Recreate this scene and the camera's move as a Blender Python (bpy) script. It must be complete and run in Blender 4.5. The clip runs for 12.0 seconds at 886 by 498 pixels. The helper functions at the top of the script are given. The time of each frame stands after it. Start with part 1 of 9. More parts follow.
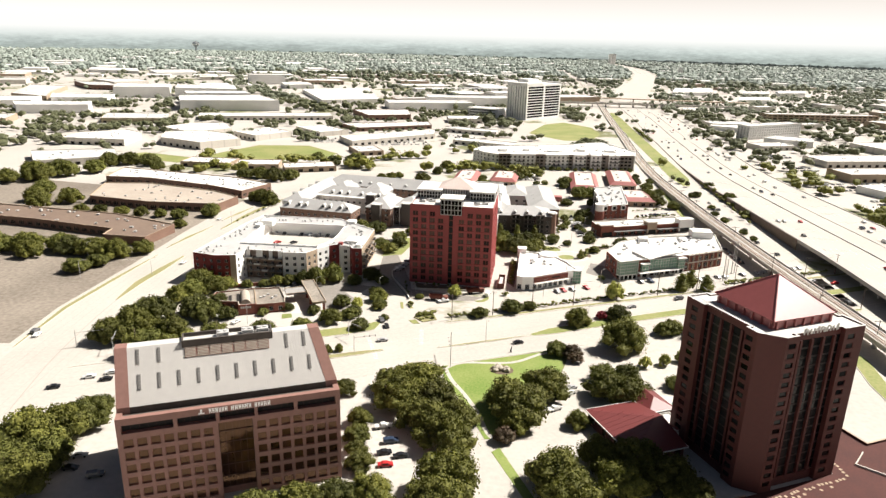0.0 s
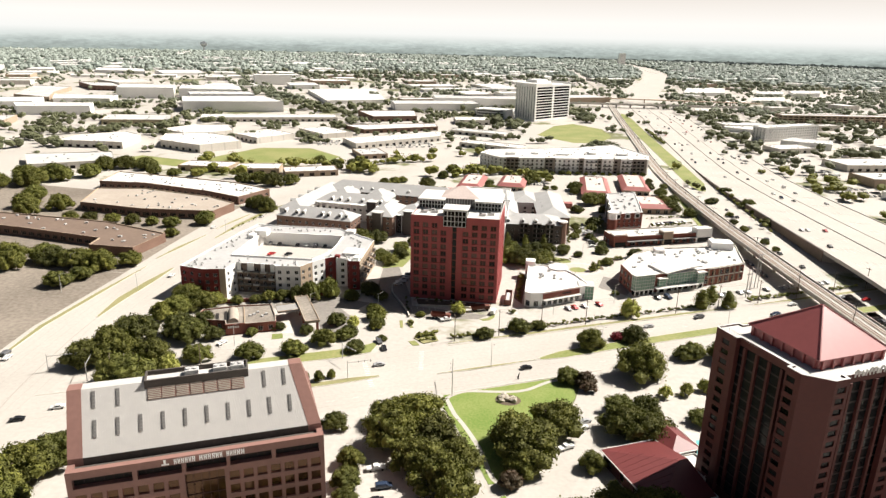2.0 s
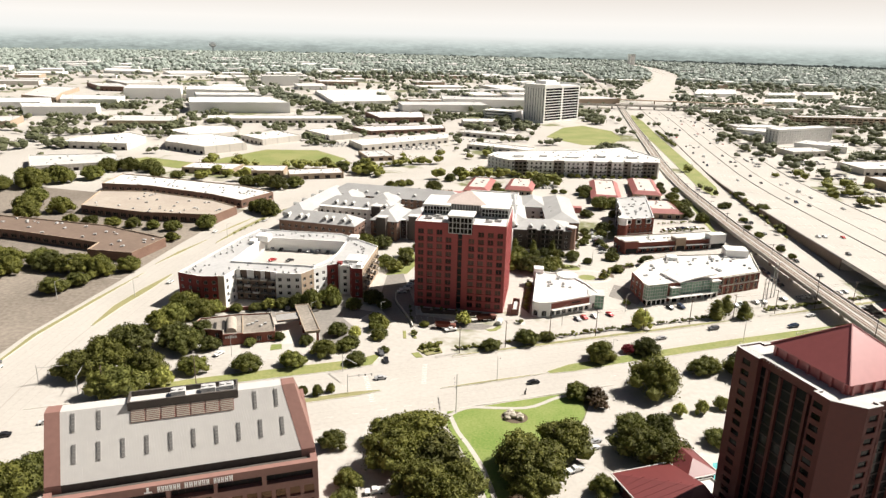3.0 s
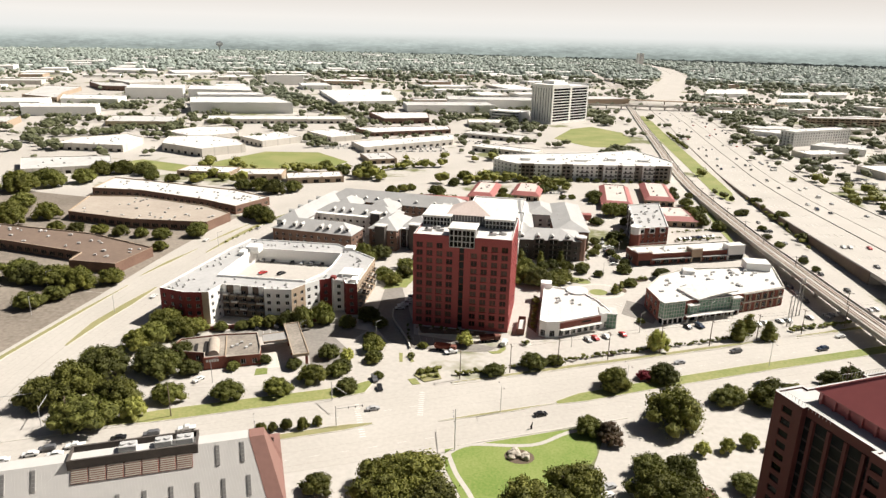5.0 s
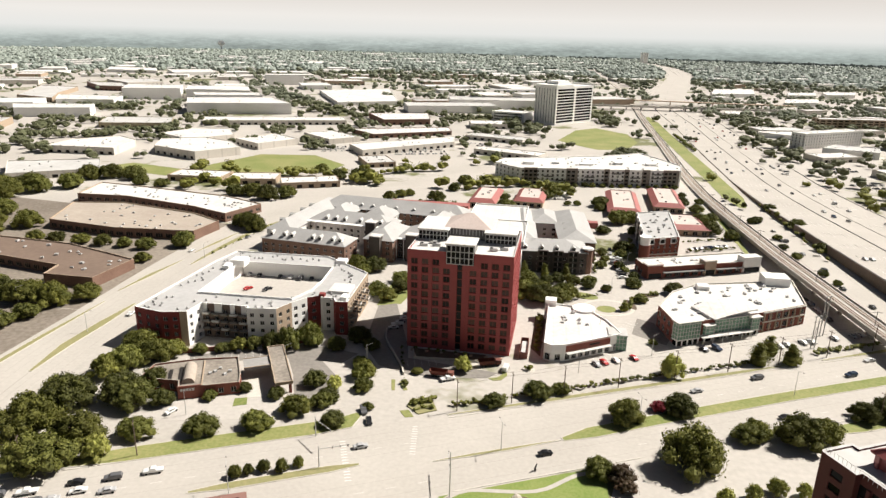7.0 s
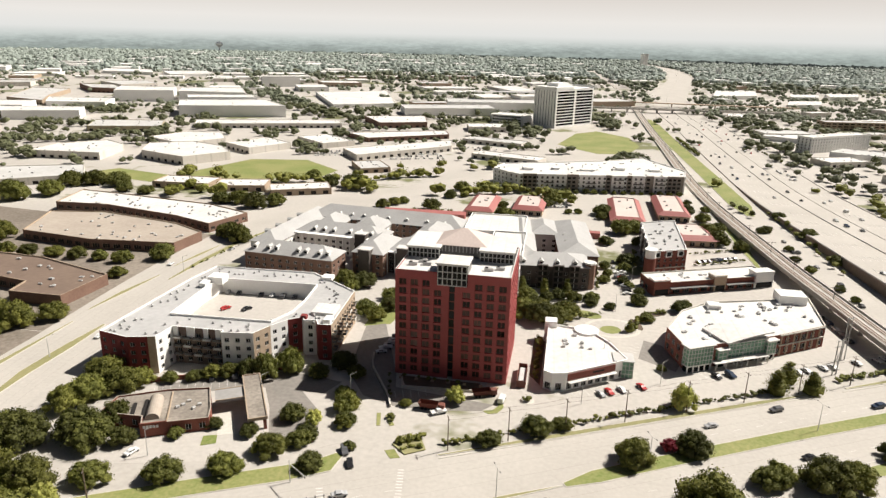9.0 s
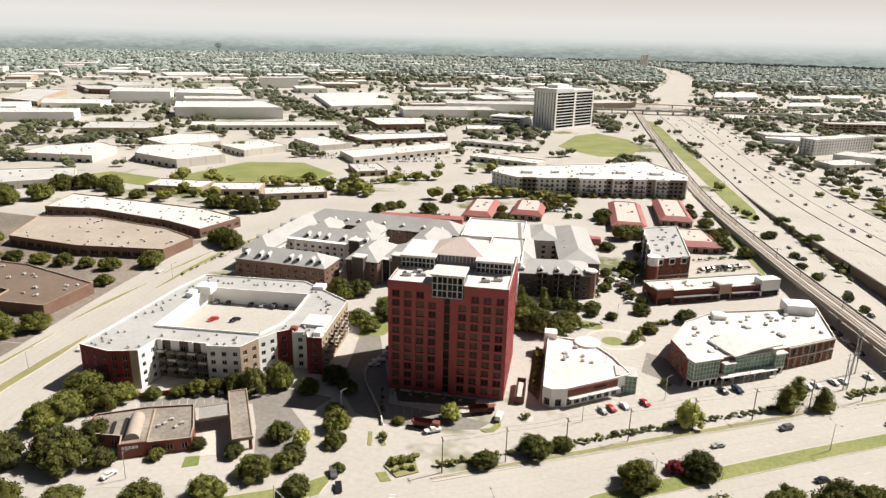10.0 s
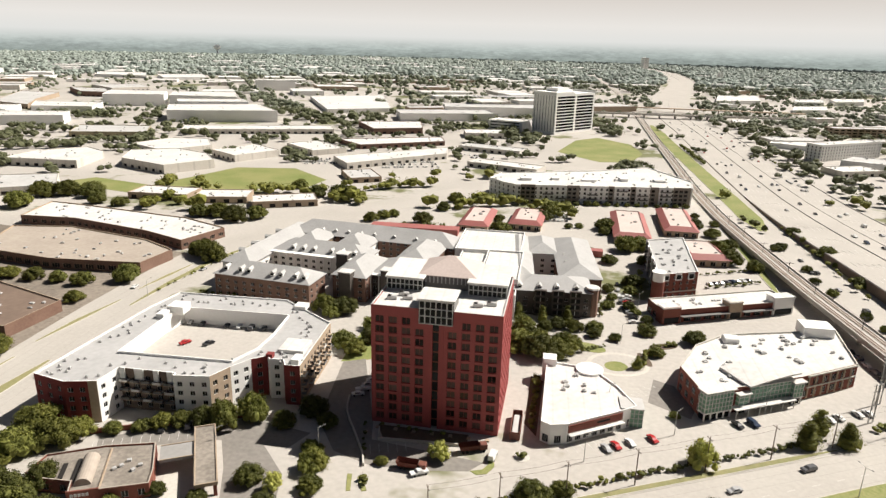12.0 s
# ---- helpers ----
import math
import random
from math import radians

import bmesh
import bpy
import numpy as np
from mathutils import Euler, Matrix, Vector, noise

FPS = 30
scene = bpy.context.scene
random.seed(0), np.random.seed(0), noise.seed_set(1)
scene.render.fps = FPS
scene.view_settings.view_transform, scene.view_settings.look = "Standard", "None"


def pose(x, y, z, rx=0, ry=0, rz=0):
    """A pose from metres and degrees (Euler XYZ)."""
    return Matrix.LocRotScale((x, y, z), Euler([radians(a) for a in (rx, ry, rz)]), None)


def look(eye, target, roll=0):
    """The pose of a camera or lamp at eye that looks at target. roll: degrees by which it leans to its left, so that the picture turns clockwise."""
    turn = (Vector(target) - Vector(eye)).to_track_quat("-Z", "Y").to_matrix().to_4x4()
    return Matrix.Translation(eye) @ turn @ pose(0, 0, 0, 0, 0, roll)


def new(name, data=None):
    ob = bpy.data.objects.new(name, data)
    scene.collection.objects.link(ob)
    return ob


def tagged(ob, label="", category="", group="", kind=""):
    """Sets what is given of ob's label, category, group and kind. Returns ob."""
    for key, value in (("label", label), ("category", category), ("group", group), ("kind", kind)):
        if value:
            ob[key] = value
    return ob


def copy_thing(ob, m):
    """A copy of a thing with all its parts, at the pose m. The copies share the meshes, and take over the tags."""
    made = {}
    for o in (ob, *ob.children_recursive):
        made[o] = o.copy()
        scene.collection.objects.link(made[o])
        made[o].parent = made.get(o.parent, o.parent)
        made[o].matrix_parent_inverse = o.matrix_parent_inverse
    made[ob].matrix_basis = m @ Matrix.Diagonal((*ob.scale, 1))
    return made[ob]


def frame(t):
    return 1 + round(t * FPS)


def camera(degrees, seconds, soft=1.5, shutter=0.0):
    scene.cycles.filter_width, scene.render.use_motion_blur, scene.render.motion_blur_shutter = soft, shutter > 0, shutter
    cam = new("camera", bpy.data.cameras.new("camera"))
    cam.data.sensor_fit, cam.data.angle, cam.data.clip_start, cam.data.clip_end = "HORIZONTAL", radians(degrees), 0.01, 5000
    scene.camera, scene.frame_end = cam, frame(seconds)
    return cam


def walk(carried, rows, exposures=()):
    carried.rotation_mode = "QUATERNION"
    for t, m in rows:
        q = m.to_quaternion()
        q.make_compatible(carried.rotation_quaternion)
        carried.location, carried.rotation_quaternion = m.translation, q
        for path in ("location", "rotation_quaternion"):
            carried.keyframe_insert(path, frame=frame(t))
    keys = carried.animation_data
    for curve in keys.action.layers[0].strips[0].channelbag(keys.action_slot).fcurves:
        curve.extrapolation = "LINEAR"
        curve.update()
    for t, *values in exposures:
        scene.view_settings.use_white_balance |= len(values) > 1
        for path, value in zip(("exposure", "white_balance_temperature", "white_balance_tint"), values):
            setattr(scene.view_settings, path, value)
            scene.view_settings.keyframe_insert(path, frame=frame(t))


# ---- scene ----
cam = camera(66.9, 12.0, soft=1.4)
PATH = [
    (0, (0.609, -1.401, 121.217), (0.421, 0.498, 120.616), 1.4),
    (0.5, (0.633, 5.013, 121.236), (0.444, 6.912, 120.635), 1.4),
    (1, (0.507, 10.614, 121.089), (0.318, 12.512, 120.487), 1.4),
    (1.5, (0.561, 16.205, 121.011), (0.363, 18.102, 120.41), 1.4),
    (2, (0.649, 21.513, 121.105), (0.437, 23.408, 120.503), 1.3),
    (2.5, (0.794, 26.604, 121.117), (0.57, 28.498, 120.516), 1.3),
    (3, (0.735, 32.048, 121.157), (0.499, 33.941, 120.556), 1.3),
    (5, (0.476, 54.952, 121.006), (0.22, 56.842, 120.402), 1.3),
    (5.5, (0.195, 60.388, 121.016), (-0.06, 62.277, 120.412), 1.3),
    (6, (-0.128, 66.077, 121.082), (-0.383, 67.966, 120.476), 1.3),
    (6.5, (-0.338, 71.703, 121.142), (-0.597, 73.591, 120.536), 1.3),
    (7, (-0.278, 77.392, 121.198), (-0.542, 79.279, 120.592), 1.3),
    (9, (-0.369, 99.796, 121.272), (-0.632, 101.684, 120.669), 1.3),
    (9.5, (-0.351, 105.124, 121.363), (-0.614, 107.013, 120.761), 1.3),
    (10, (-0.181, 110.497, 121.377), (-0.444, 112.387, 120.776), 1.3),
    (10.5, (-0.025, 115.863, 121.293), (-0.289, 117.753, 120.693), 1.3),
    (11, (0.034, 121.323, 121.188), (-0.23, 123.213, 120.589), 1.3),
    (11.5, (0.182, 127.16, 121.148), (-0.082, 129.05, 120.55), 1.3),
    (12, (0.315, 132.132, 121.05), (0.052, 134.023, 120.456), 1.4),
]
walk(cam, [(t, look(eye, target, roll)) for t, eye, target, roll in PATH], [(0.0, 1.04), (3.0, 0.90), (6.0, 0.75), (12.0, 0.63)])

# ---- light: hazy afternoon sun from beyond and to the side, bright sky ----
SUN_WAY = Vector((0.779, 0.474, 1.0)).normalized()
world = bpy.data.worlds.new("hazy_sky")
scene.world = world
world.use_nodes = True
wn = world.node_tree.nodes
sky = wn.new("ShaderNodeTexSky")
sky.sky_type = 'NISHITA'
sky.sun_disc = False
sky.sun_elevation = math.asin(SUN_WAY.z)
sky.sun_rotation = math.atan2(SUN_WAY.x, SUN_WAY.y)
sky.altitude = 200
sky.air_density = 1.0
sky.dust_density = 4.0
sky.ozone_density = 0.6
world.node_tree.links.new(sky.outputs["Color"], wn["Background"].inputs["Color"])
wn["Background"].inputs["Strength"].default_value = 0.017
sun = new("sun", bpy.data.lights.new("sun", "SUN"))
sun.data.energy = 5.0
sun.data.angle = radians(0.6)
sun.data.color = (1.0, 0.945, 0.87)
sun.matrix_world = look(SUN_WAY * 300, (0, 0, 0))


# ---- materials ----
def mat(name, col, col2=None, rough=0.85, big=0.03, fine=1.5, mix=0.5, bump=0.0, metal=0.0, spec=0.3, rnd=0.0, stripes=None):
    """Two-scale noise between col and col2 on world position; rnd: brightness spread from object to object."""
    m = bpy.data.materials.new(name)
    m.use_nodes = True
    nt = m.node_tree
    N, L = nt.nodes, nt.links
    b = N["Principled BSDF"]
    b.inputs["Roughness"].default_value = rough
    b.inputs["Metallic"].default_value = metal
    b.inputs["Specular IOR Level"].default_value = spec
    col2 = col2 or tuple(c * 0.75 for c in col)
    geo = N.new("ShaderNodeNewGeometry")
    n1 = N.new("ShaderNodeTexNoise")
    n1.inputs["Scale"].default_value = big
    n1.inputs["Detail"].default_value = 4
    n2 = N.new("ShaderNodeTexNoise")
    n2.inputs["Scale"].default_value = fine
    n2.inputs["Detail"].default_value = 3
    L.new(geo.outputs["Position"], n1.inputs["Vector"])
    L.new(geo.outputs["Position"], n2.inputs["Vector"])
    add = N.new("ShaderNodeMath")
    add.operation = "ADD"
    L.new(n1.outputs["Fac"], add.inputs[0])
    L.new(n2.outputs["Fac"], add.inputs[1])
    ramp = N.new("ShaderNodeMapRange")
    ramp.inputs["From Min"].default_value = 1.0 - 0.35
    ramp.inputs["From Max"].default_value = 1.0 + 0.35
    ramp.inputs["To Max"].default_value = mix * 2
    L.new(add.outputs[0], ramp.inputs["Value"])
    mx = N.new("ShaderNodeMix")
    mx.data_type = "RGBA"
    mx.inputs["A"].default_value = (*col, 1)
    mx.inputs["B"].default_value = (*col2, 1)
    L.new(ramp.outputs[0], mx.inputs["Factor"])
    out = mx.outputs["Result"]
    if stripes:
        axis, pitch, dark = stripes
        sep = N.new("ShaderNodeSeparateXYZ")
        L.new(geo.outputs["Position"], sep.inputs[0])
        wv = N.new("ShaderNodeMath")
        wv.operation = "PINGPONG"
        wv.inputs[1].default_value = pitch
        L.new(sep.outputs[axis], wv.inputs[0])
        gt = N.new("ShaderNodeMath")
        gt.operation = "LESS_THAN"
        gt.inputs[1].default_value = pitch * 0.12
        L.new(wv.outputs[0], gt.inputs[0])
        m3 = N.new("ShaderNodeMix")
        m3.data_type = "RGBA"
        m3.blend_type = "MULTIPLY"
        L.new(gt.outputs[0], m3.inputs["Factor"])
        L.new(out, m3.inputs["A"])
        m3.inputs["B"].default_value = (dark, dark, dark, 1)
        out = m3.outputs["Result"]
    if rnd:
        info = N.new("ShaderNodeObjectInfo")
        mr = N.new("ShaderNodeMapRange")
        mr.inputs["To Min"].default_value = 1 - rnd
        mr.inputs["To Max"].default_value = 1 + rnd
        L.new(info.outputs["Random"], mr.inputs["Value"])
        sc = N.new("ShaderNodeVectorMath")
        sc.operation = "SCALE"
        L.new(out, sc.inputs[0])
        L.new(mr.outputs[0], sc.inputs["Scale"])
        out = sc.outputs[0]
    L.new(out, b.inputs["Base Color"])
    if bump:
        bp = N.new("ShaderNodeBump")
        bp.inputs["Strength"].default_value = bump
        bp.inputs["Distance"].default_value = 0.05
        L.new(n2.outputs["Fac"], bp.inputs["Height"])
        L.new(bp.outputs[0], b.inputs["Normal"])
    return m


def leaf_mat(name, col, col2):
    m = mat(name, col, col2, rough=0.7, big=0.25, fine=1.6, mix=0.55, spec=0.25, rnd=0.45)
    nt = m.node_tree
    b = nt.nodes["Principled BSDF"]
    src = b.inputs["Base Color"].links[0].from_socket
    geo = nt.nodes.new("ShaderNodeNewGeometry")
    spread_ = nt.nodes.new("ShaderNodeMapRange")
    spread_.inputs["To Min"].default_value = 0.75
    spread_.inputs["To Max"].default_value = 1.25
    nt.links.new(geo.outputs["Random Per Island"], spread_.inputs["Value"])
    vary = nt.nodes.new("ShaderNodeVectorMath")
    vary.operation = "SCALE"
    nt.links.new(src, vary.inputs[0])
    nt.links.new(spread_.outputs[0], vary.inputs["Scale"])
    nt.links.new(vary.outputs[0], b.inputs["Base Color"])
    tr = nt.nodes.new("ShaderNodeBsdfTranslucent")
    tr.inputs["Color"].default_value = (col[0] * 1.5, col[1] * 1.7, col[2] * 0.8, 1)
    ms = nt.nodes.new("ShaderNodeMixShader")
    ms.inputs[0].default_value = 0.14
    nt.links.new(b.outputs[0], ms.inputs[1])
    nt.links.new(tr.outputs[0], ms.inputs[2])
    nt.links.new(ms.outputs[0], nt.nodes["Material Output"].inputs["Surface"])
    return m


def glass_mat(name, col, rough=0.06, rnd=0.5):
    m = mat(name, col, tuple(c * 0.5 for c in col), rough=rough, big=0.15, fine=0.6, spec=0.11, rnd=rnd)
    return m


M_CONC = mat("sunlit_concrete", (0.485, 0.452, 0.41), (0.29, 0.265, 0.238), big=0.02, fine=0.6, mix=0.26, bump=0.1)
M_ROAD = mat("concrete_road", (0.465, 0.433, 0.39), (0.31, 0.284, 0.252), big=0.03, fine=0.7, mix=0.26, bump=0.1)
M_LOT = mat("grey_parking_asphalt", (0.135, 0.112, 0.09), (0.29, 0.25, 0.205), big=0.025, fine=0.5, mix=0.5, bump=0.2)
M_ASPH = mat("dark_drive_asphalt", (0.175, 0.160, 0.142), (0.275, 0.252, 0.226), big=0.05, fine=0.6, mix=0.45, bump=0.2)
M_WALK = mat("pale_paving", (0.58, 0.55, 0.49), (0.45, 0.42, 0.37), big=0.1, fine=1.0)
M_LINE = mat("white_road_paint", (0.75, 0.74, 0.70), rough=0.7)
M_JOINT = mat("tarred_joint", (0.40, 0.37, 0.33), (0.33, 0.30, 0.265))
M_GRASS = mat("mown_grass", (0.135, 0.178, 0.04), (0.29, 0.27, 0.115), big=0.035, fine=0.9, mix=0.5, bump=0.5)
M_LAWN = mat("watered_lawn", (0.125, 0.195, 0.034), (0.24, 0.265, 0.085), big=0.09, fine=1.2, mix=0.45, bump=0.5)
M_DRY = mat("dry_grass", (0.30, 0.27, 0.135), (0.19, 0.19, 0.08), big=0.04, fine=0.8, mix=0.45, bump=0.4)
M_SOIL = mat("planting_bed_soil", (0.09, 0.065, 0.045), (0.15, 0.11, 0.075), big=0.3, fine=2.0)
M_BRICK = mat("red_granite_cladding", (0.335, 0.073, 0.069), (0.27, 0.06, 0.056), rough=0.6, big=0.08, fine=1.2, mix=0.35)
M_BROWN = mat("brown_red_brick", (0.24, 0.085, 0.06), (0.17, 0.06, 0.045), big=0.1, fine=1.5, bump=0.2)
M_CU = mat("rose_brown_stone", (0.265, 0.145, 0.12), (0.205, 0.11, 0.09), rough=0.65, big=0.07, fine=0.9, mix=0.35)
M_HOTEL = mat("dark_red_cladding", (0.084, 0.024, 0.020), (0.064, 0.019, 0.017), rough=0.6, big=0.06, fine=1.0, mix=0.35)
M_HOTEL2 = mat("grey_red_mullion", (0.058, 0.023, 0.020), (0.044, 0.018, 0.016), rough=0.6)
M_SPAN = mat("dark_spandrel", (0.022, 0.017, 0.016), (0.015, 0.012, 0.012), rough=0.4)
M_PAVER = mat("dark_red_paver", (0.085, 0.026, 0.02), (0.052, 0.018, 0.015), big=0.15, fine=1.5, mix=0.5, bump=0.2)
M_WHITE = mat("white_stucco", (0.84, 0.83, 0.80), (0.75, 0.735, 0.70), big=0.08, fine=0.9, mix=0.35)
M_CREAM = mat("cream_tilt_wall", (0.64, 0.60, 0.54), (0.54, 0.50, 0.44), big=0.04, fine=0.6, mix=0.4, stripes=(0, 4.5, 0.85))
M_TAN = mat("tan_stone_wall", (0.42, 0.33, 0.24), (0.33, 0.25, 0.18), big=0.1, fine=1.0)
M_OLIVE = mat("olive_tan_tilt_wall", (0.36, 0.31, 0.20), (0.28, 0.24, 0.155), big=0.06, fine=0.8, mix=0.4, stripes=(0, 6.0, 0.85))
M_RETAIN = mat("dark_brown_concrete", (0.21, 0.155, 0.12), (0.14, 0.105, 0.082), big=0.06, fine=0.8, mix=0.5, bump=0.2)
M_GREYW = mat("grey_fibre_cement", (0.20, 0.19, 0.18), (0.14, 0.135, 0.13), big=0.1, fine=1.0)
M_TAUPE = mat("taupe_stucco", (0.27, 0.235, 0.20), (0.21, 0.18, 0.155), big=0.1, fine=1.0)
M_DKRED = mat("deep_red_panel", (0.23, 0.045, 0.04), (0.17, 0.035, 0.032), big=0.1, fine=1.0)
M_ROOF = mat("white_membrane_roof", (0.69, 0.675, 0.645), (0.50, 0.475, 0.44), big=0.05, fine=0.5, mix=0.42, stripes=(0, 2.6, 0.92))
M_ROOF2 = mat("weathered_membrane_roof", (0.54, 0.53, 0.51), (0.40, 0.39, 0.37), big=0.03, fine=0.3, mix=0.45)
M_ROOFTAN = mat("gravel_roof_tan", (0.42, 0.365, 0.305), (0.32, 0.27, 0.225), big=0.05, fine=0.5, mix=0.45, bump=0.3)
M_ROOFOLD = mat("stained_felt_roof", (0.34, 0.30, 0.255), (0.19, 0.165, 0.138), big=0.12, fine=0.8, mix=0.6, bump=0.3)
M_ROOFGREY = mat("grey_gravel_roof", (0.34, 0.325, 0.31), (0.25, 0.24, 0.225), big=0.06, fine=0.5, mix=0.45, bump=0.3)
M_ROOFMID = mat("mid_grey_roof_felt", (0.45, 0.44, 0.43), (0.33, 0.325, 0.315), big=0.06, fine=0.5, mix=0.4)
M_SHINGLE = mat("grey_roof_shingle", (0.44, 0.432, 0.42), (0.33, 0.322, 0.31), big=0.1, fine=1.3, mix=0.45, bump=0.4)
M_SEAM = mat("pale_standing_seam_roof", (0.54, 0.52, 0.49), (0.47, 0.45, 0.43), rough=0.5, big=0.05, fine=0.5, mix=0.35)
# red roof metal again, the wing's shaded slope put into a darker colour
M_WINGROOF = mat("shade_toned_red_roof", (0.15, 0.028, 0.026), (0.12, 0.023, 0.022), rough=0.5, big=0.06, fine=0.6, mix=0.4, spec=0.5)
M_REDROOF = mat("red_metal_roof", (0.31, 0.08, 0.076), (0.255, 0.064, 0.06), rough=0.45, big=0.06, fine=0.6, mix=0.4, spec=0.8)
M_SIGN = mat("white_sign_enamel", (0.92, 0.91, 0.89), (0.88, 0.87, 0.85), rough=0.4)
M_TERRA = mat("terracotta_tile_roof", (0.60, 0.505, 0.46), (0.50, 0.41, 0.37), big=0.1, fine=1.2)
M_DULL = mat("dull_brown_brick", (0.22, 0.135, 0.10), (0.16, 0.095, 0.07), big=0.1, fine=1.0)
M_DARKW = mat("dark_brown_brick", (0.10, 0.085, 0.075), (0.07, 0.06, 0.053), big=0.1, fine=1.0)
M_REDSHOP = mat("faded_red_roof", (0.37, 0.135, 0.12), (0.30, 0.105, 0.095), rough=0.6, big=0.08, fine=0.8)
M_GLASS = glass_mat("dark_window_glass", (0.012, 0.013, 0.013), rnd=0.9)
# brown tone and spread stand for blinds and for mottled reflections
M_GLASST = glass_mat("blind_and_reflection_glass", (0.090, 0.056, 0.046), rnd=0.85)
M_GLASSB = glass_mat("bronze_window_glass", (0.05, 0.022, 0.013))
M_GLASSB.node_tree.nodes["Principled BSDF"].inputs["Specular IOR Level"].default_value = 0.8
M_GLASSB.node_tree.nodes["Principled BSDF"].inputs["Specular Tint"].default_value = (1.0, 0.62, 0.38, 1)
M_GLASSG = glass_mat("green_curtain_glass", (0.27, 0.45, 0.33), rnd=0.2)
M_FRAME = mat("pale_metal_frame", (0.62, 0.61, 0.58), rough=0.5)
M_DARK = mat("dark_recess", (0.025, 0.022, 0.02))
M_METAL = mat("galvanised_metal", (0.56, 0.55, 0.535), rough=0.5, metal=0.2)
M_ROOFBROWN = mat("brown_gravel_roof", (0.20, 0.145, 0.11), (0.14, 0.10, 0.078), big=0.05, fine=0.5, mix=0.45, bump=0.3)
M_POLE = mat("dark_pole_steel", (0.12, 0.115, 0.11), rough=0.5, metal=0.3)
M_WOOD = mat("weathered_pole_wood", (0.16, 0.12, 0.09))
M_TYRE = mat("black_rubber", (0.02, 0.02, 0.02), rough=0.9)
M_BARK = mat("tree_bark", (0.09, 0.065, 0.045), (0.05, 0.038, 0.028), fine=4.0)
M_RUST = mat("rust_red_steel", (0.21, 0.08, 0.058), (0.15, 0.062, 0.046), rough=0.6, fine=2.0)
M_BALLAST = mat("track_ballast", (0.40, 0.355, 0.30), (0.29, 0.25, 0.21), fine=2.0, bump=0.4)
M_POOL = mat("pool_water", (0.16, 0.50, 0.50), rough=0.08, spec=0.6)
M_ROCK = mat("pale_boulder", (0.50, 0.45, 0.37), (0.34, 0.30, 0.25), fine=0.8, bump=0.5)
LEAF_DARK = leaf_mat("oak_leaf", (0.044, 0.049, 0.008), (0.172, 0.169, 0.034))
LEAF_MID = leaf_mat("elm_leaf", (0.048, 0.055, 0.010), (0.160, 0.163, 0.036))
# lot, town and far leaves: distance haze put into ever paler base colours
LEAF_LOT = leaf_mat("hazed_lot_leaf", (0.09, 0.102, 0.05), (0.165, 0.17, 0.09))
LEAF_TOWN = leaf_mat("hazed_town_leaf", (0.15, 0.17, 0.11), (0.215, 0.23, 0.16))
LEAF_PALE = leaf_mat("young_pale_leaf", (0.24, 0.25, 0.055), (0.33, 0.32, 0.09))
LEAF_RED = leaf_mat("crimson_leaf", (0.24, 0.022, 0.04), (0.14, 0.02, 0.03))
LEAF_BROWN = leaf_mat("rusty_leaf", (0.13, 0.075, 0.05), (0.07, 0.06, 0.03))
LEAF_FAR = leaf_mat("hazed_woodland_leaf", (0.24, 0.28, 0.25), (0.31, 0.34, 0.30))


# ---- builders ----
def mesh_of(bm, name, mats):
    me = bpy.data.meshes.new(name)
    bm.to_mesh(me)
    bm.free()
    for m in (mats if isinstance(mats, (list, tuple)) else [mats]):
        me.materials.append(m)
    return me


def part(name, bm, material, parent, label="", at=None):
    """Links a bmesh (or a shared mesh) as one mesh object under a thing or a part."""
    me = bm if isinstance(bm, bpy.types.Mesh) else mesh_of(bm, name, material)
    ob = new(name, me)
    ob.parent = parent
    if at is not None:
        ob.matrix_basis = at
    if label:
        ob["label"] = label
    return ob


def join_to(helper, thing):
    """Moves the parts of a helper root under a thing, at the same places."""
    for ch in list(helper.children):
        ch.matrix_basis = thing.matrix_basis.inverted() @ helper.matrix_basis @ ch.matrix_basis
        ch.parent = thing
    bpy.data.objects.remove(helper)


def root(name, x, y, z=0.0, turn=0.0, label="", category="", group="", kind=""):
    ob = new(name)
    ob.empty_display_size = 1.0
    ob.matrix_world = pose(x, y, z, 0, 0, turn)
    return tagged(ob, label, category, group, kind)


def structure(name, bm, material, label, category=""):
    return tagged(new(name, mesh_of(bm, name, material)), label, category, kind="structure")


def box(bm, x0, y0, z0, x1, y1, z1, mi=0, bevel=0.0):
    vs = [bm.verts.new(p) for p in ((x0, y0, z0), (x1, y0, z0), (x1, y1, z0), (x0, y1, z0), (x0, y0, z1), (x1, y0, z1), (x1, y1, z1), (x0, y1, z1))]
    fs = []
    for q in ((3, 2, 1, 0), (4, 5, 6, 7), (0, 1, 5, 4), (1, 2, 6, 5), (2, 3, 7, 6), (3, 0, 4, 7)):
        f = bm.faces.new([vs[i] for i in q])
        f.material_index = mi
        fs.append(f)
    if bevel:
        bmesh.ops.bevel(bm, geom=list({e for f in fs for e in f.edges}), offset=bevel, segments=1, affect="EDGES")
    return fs


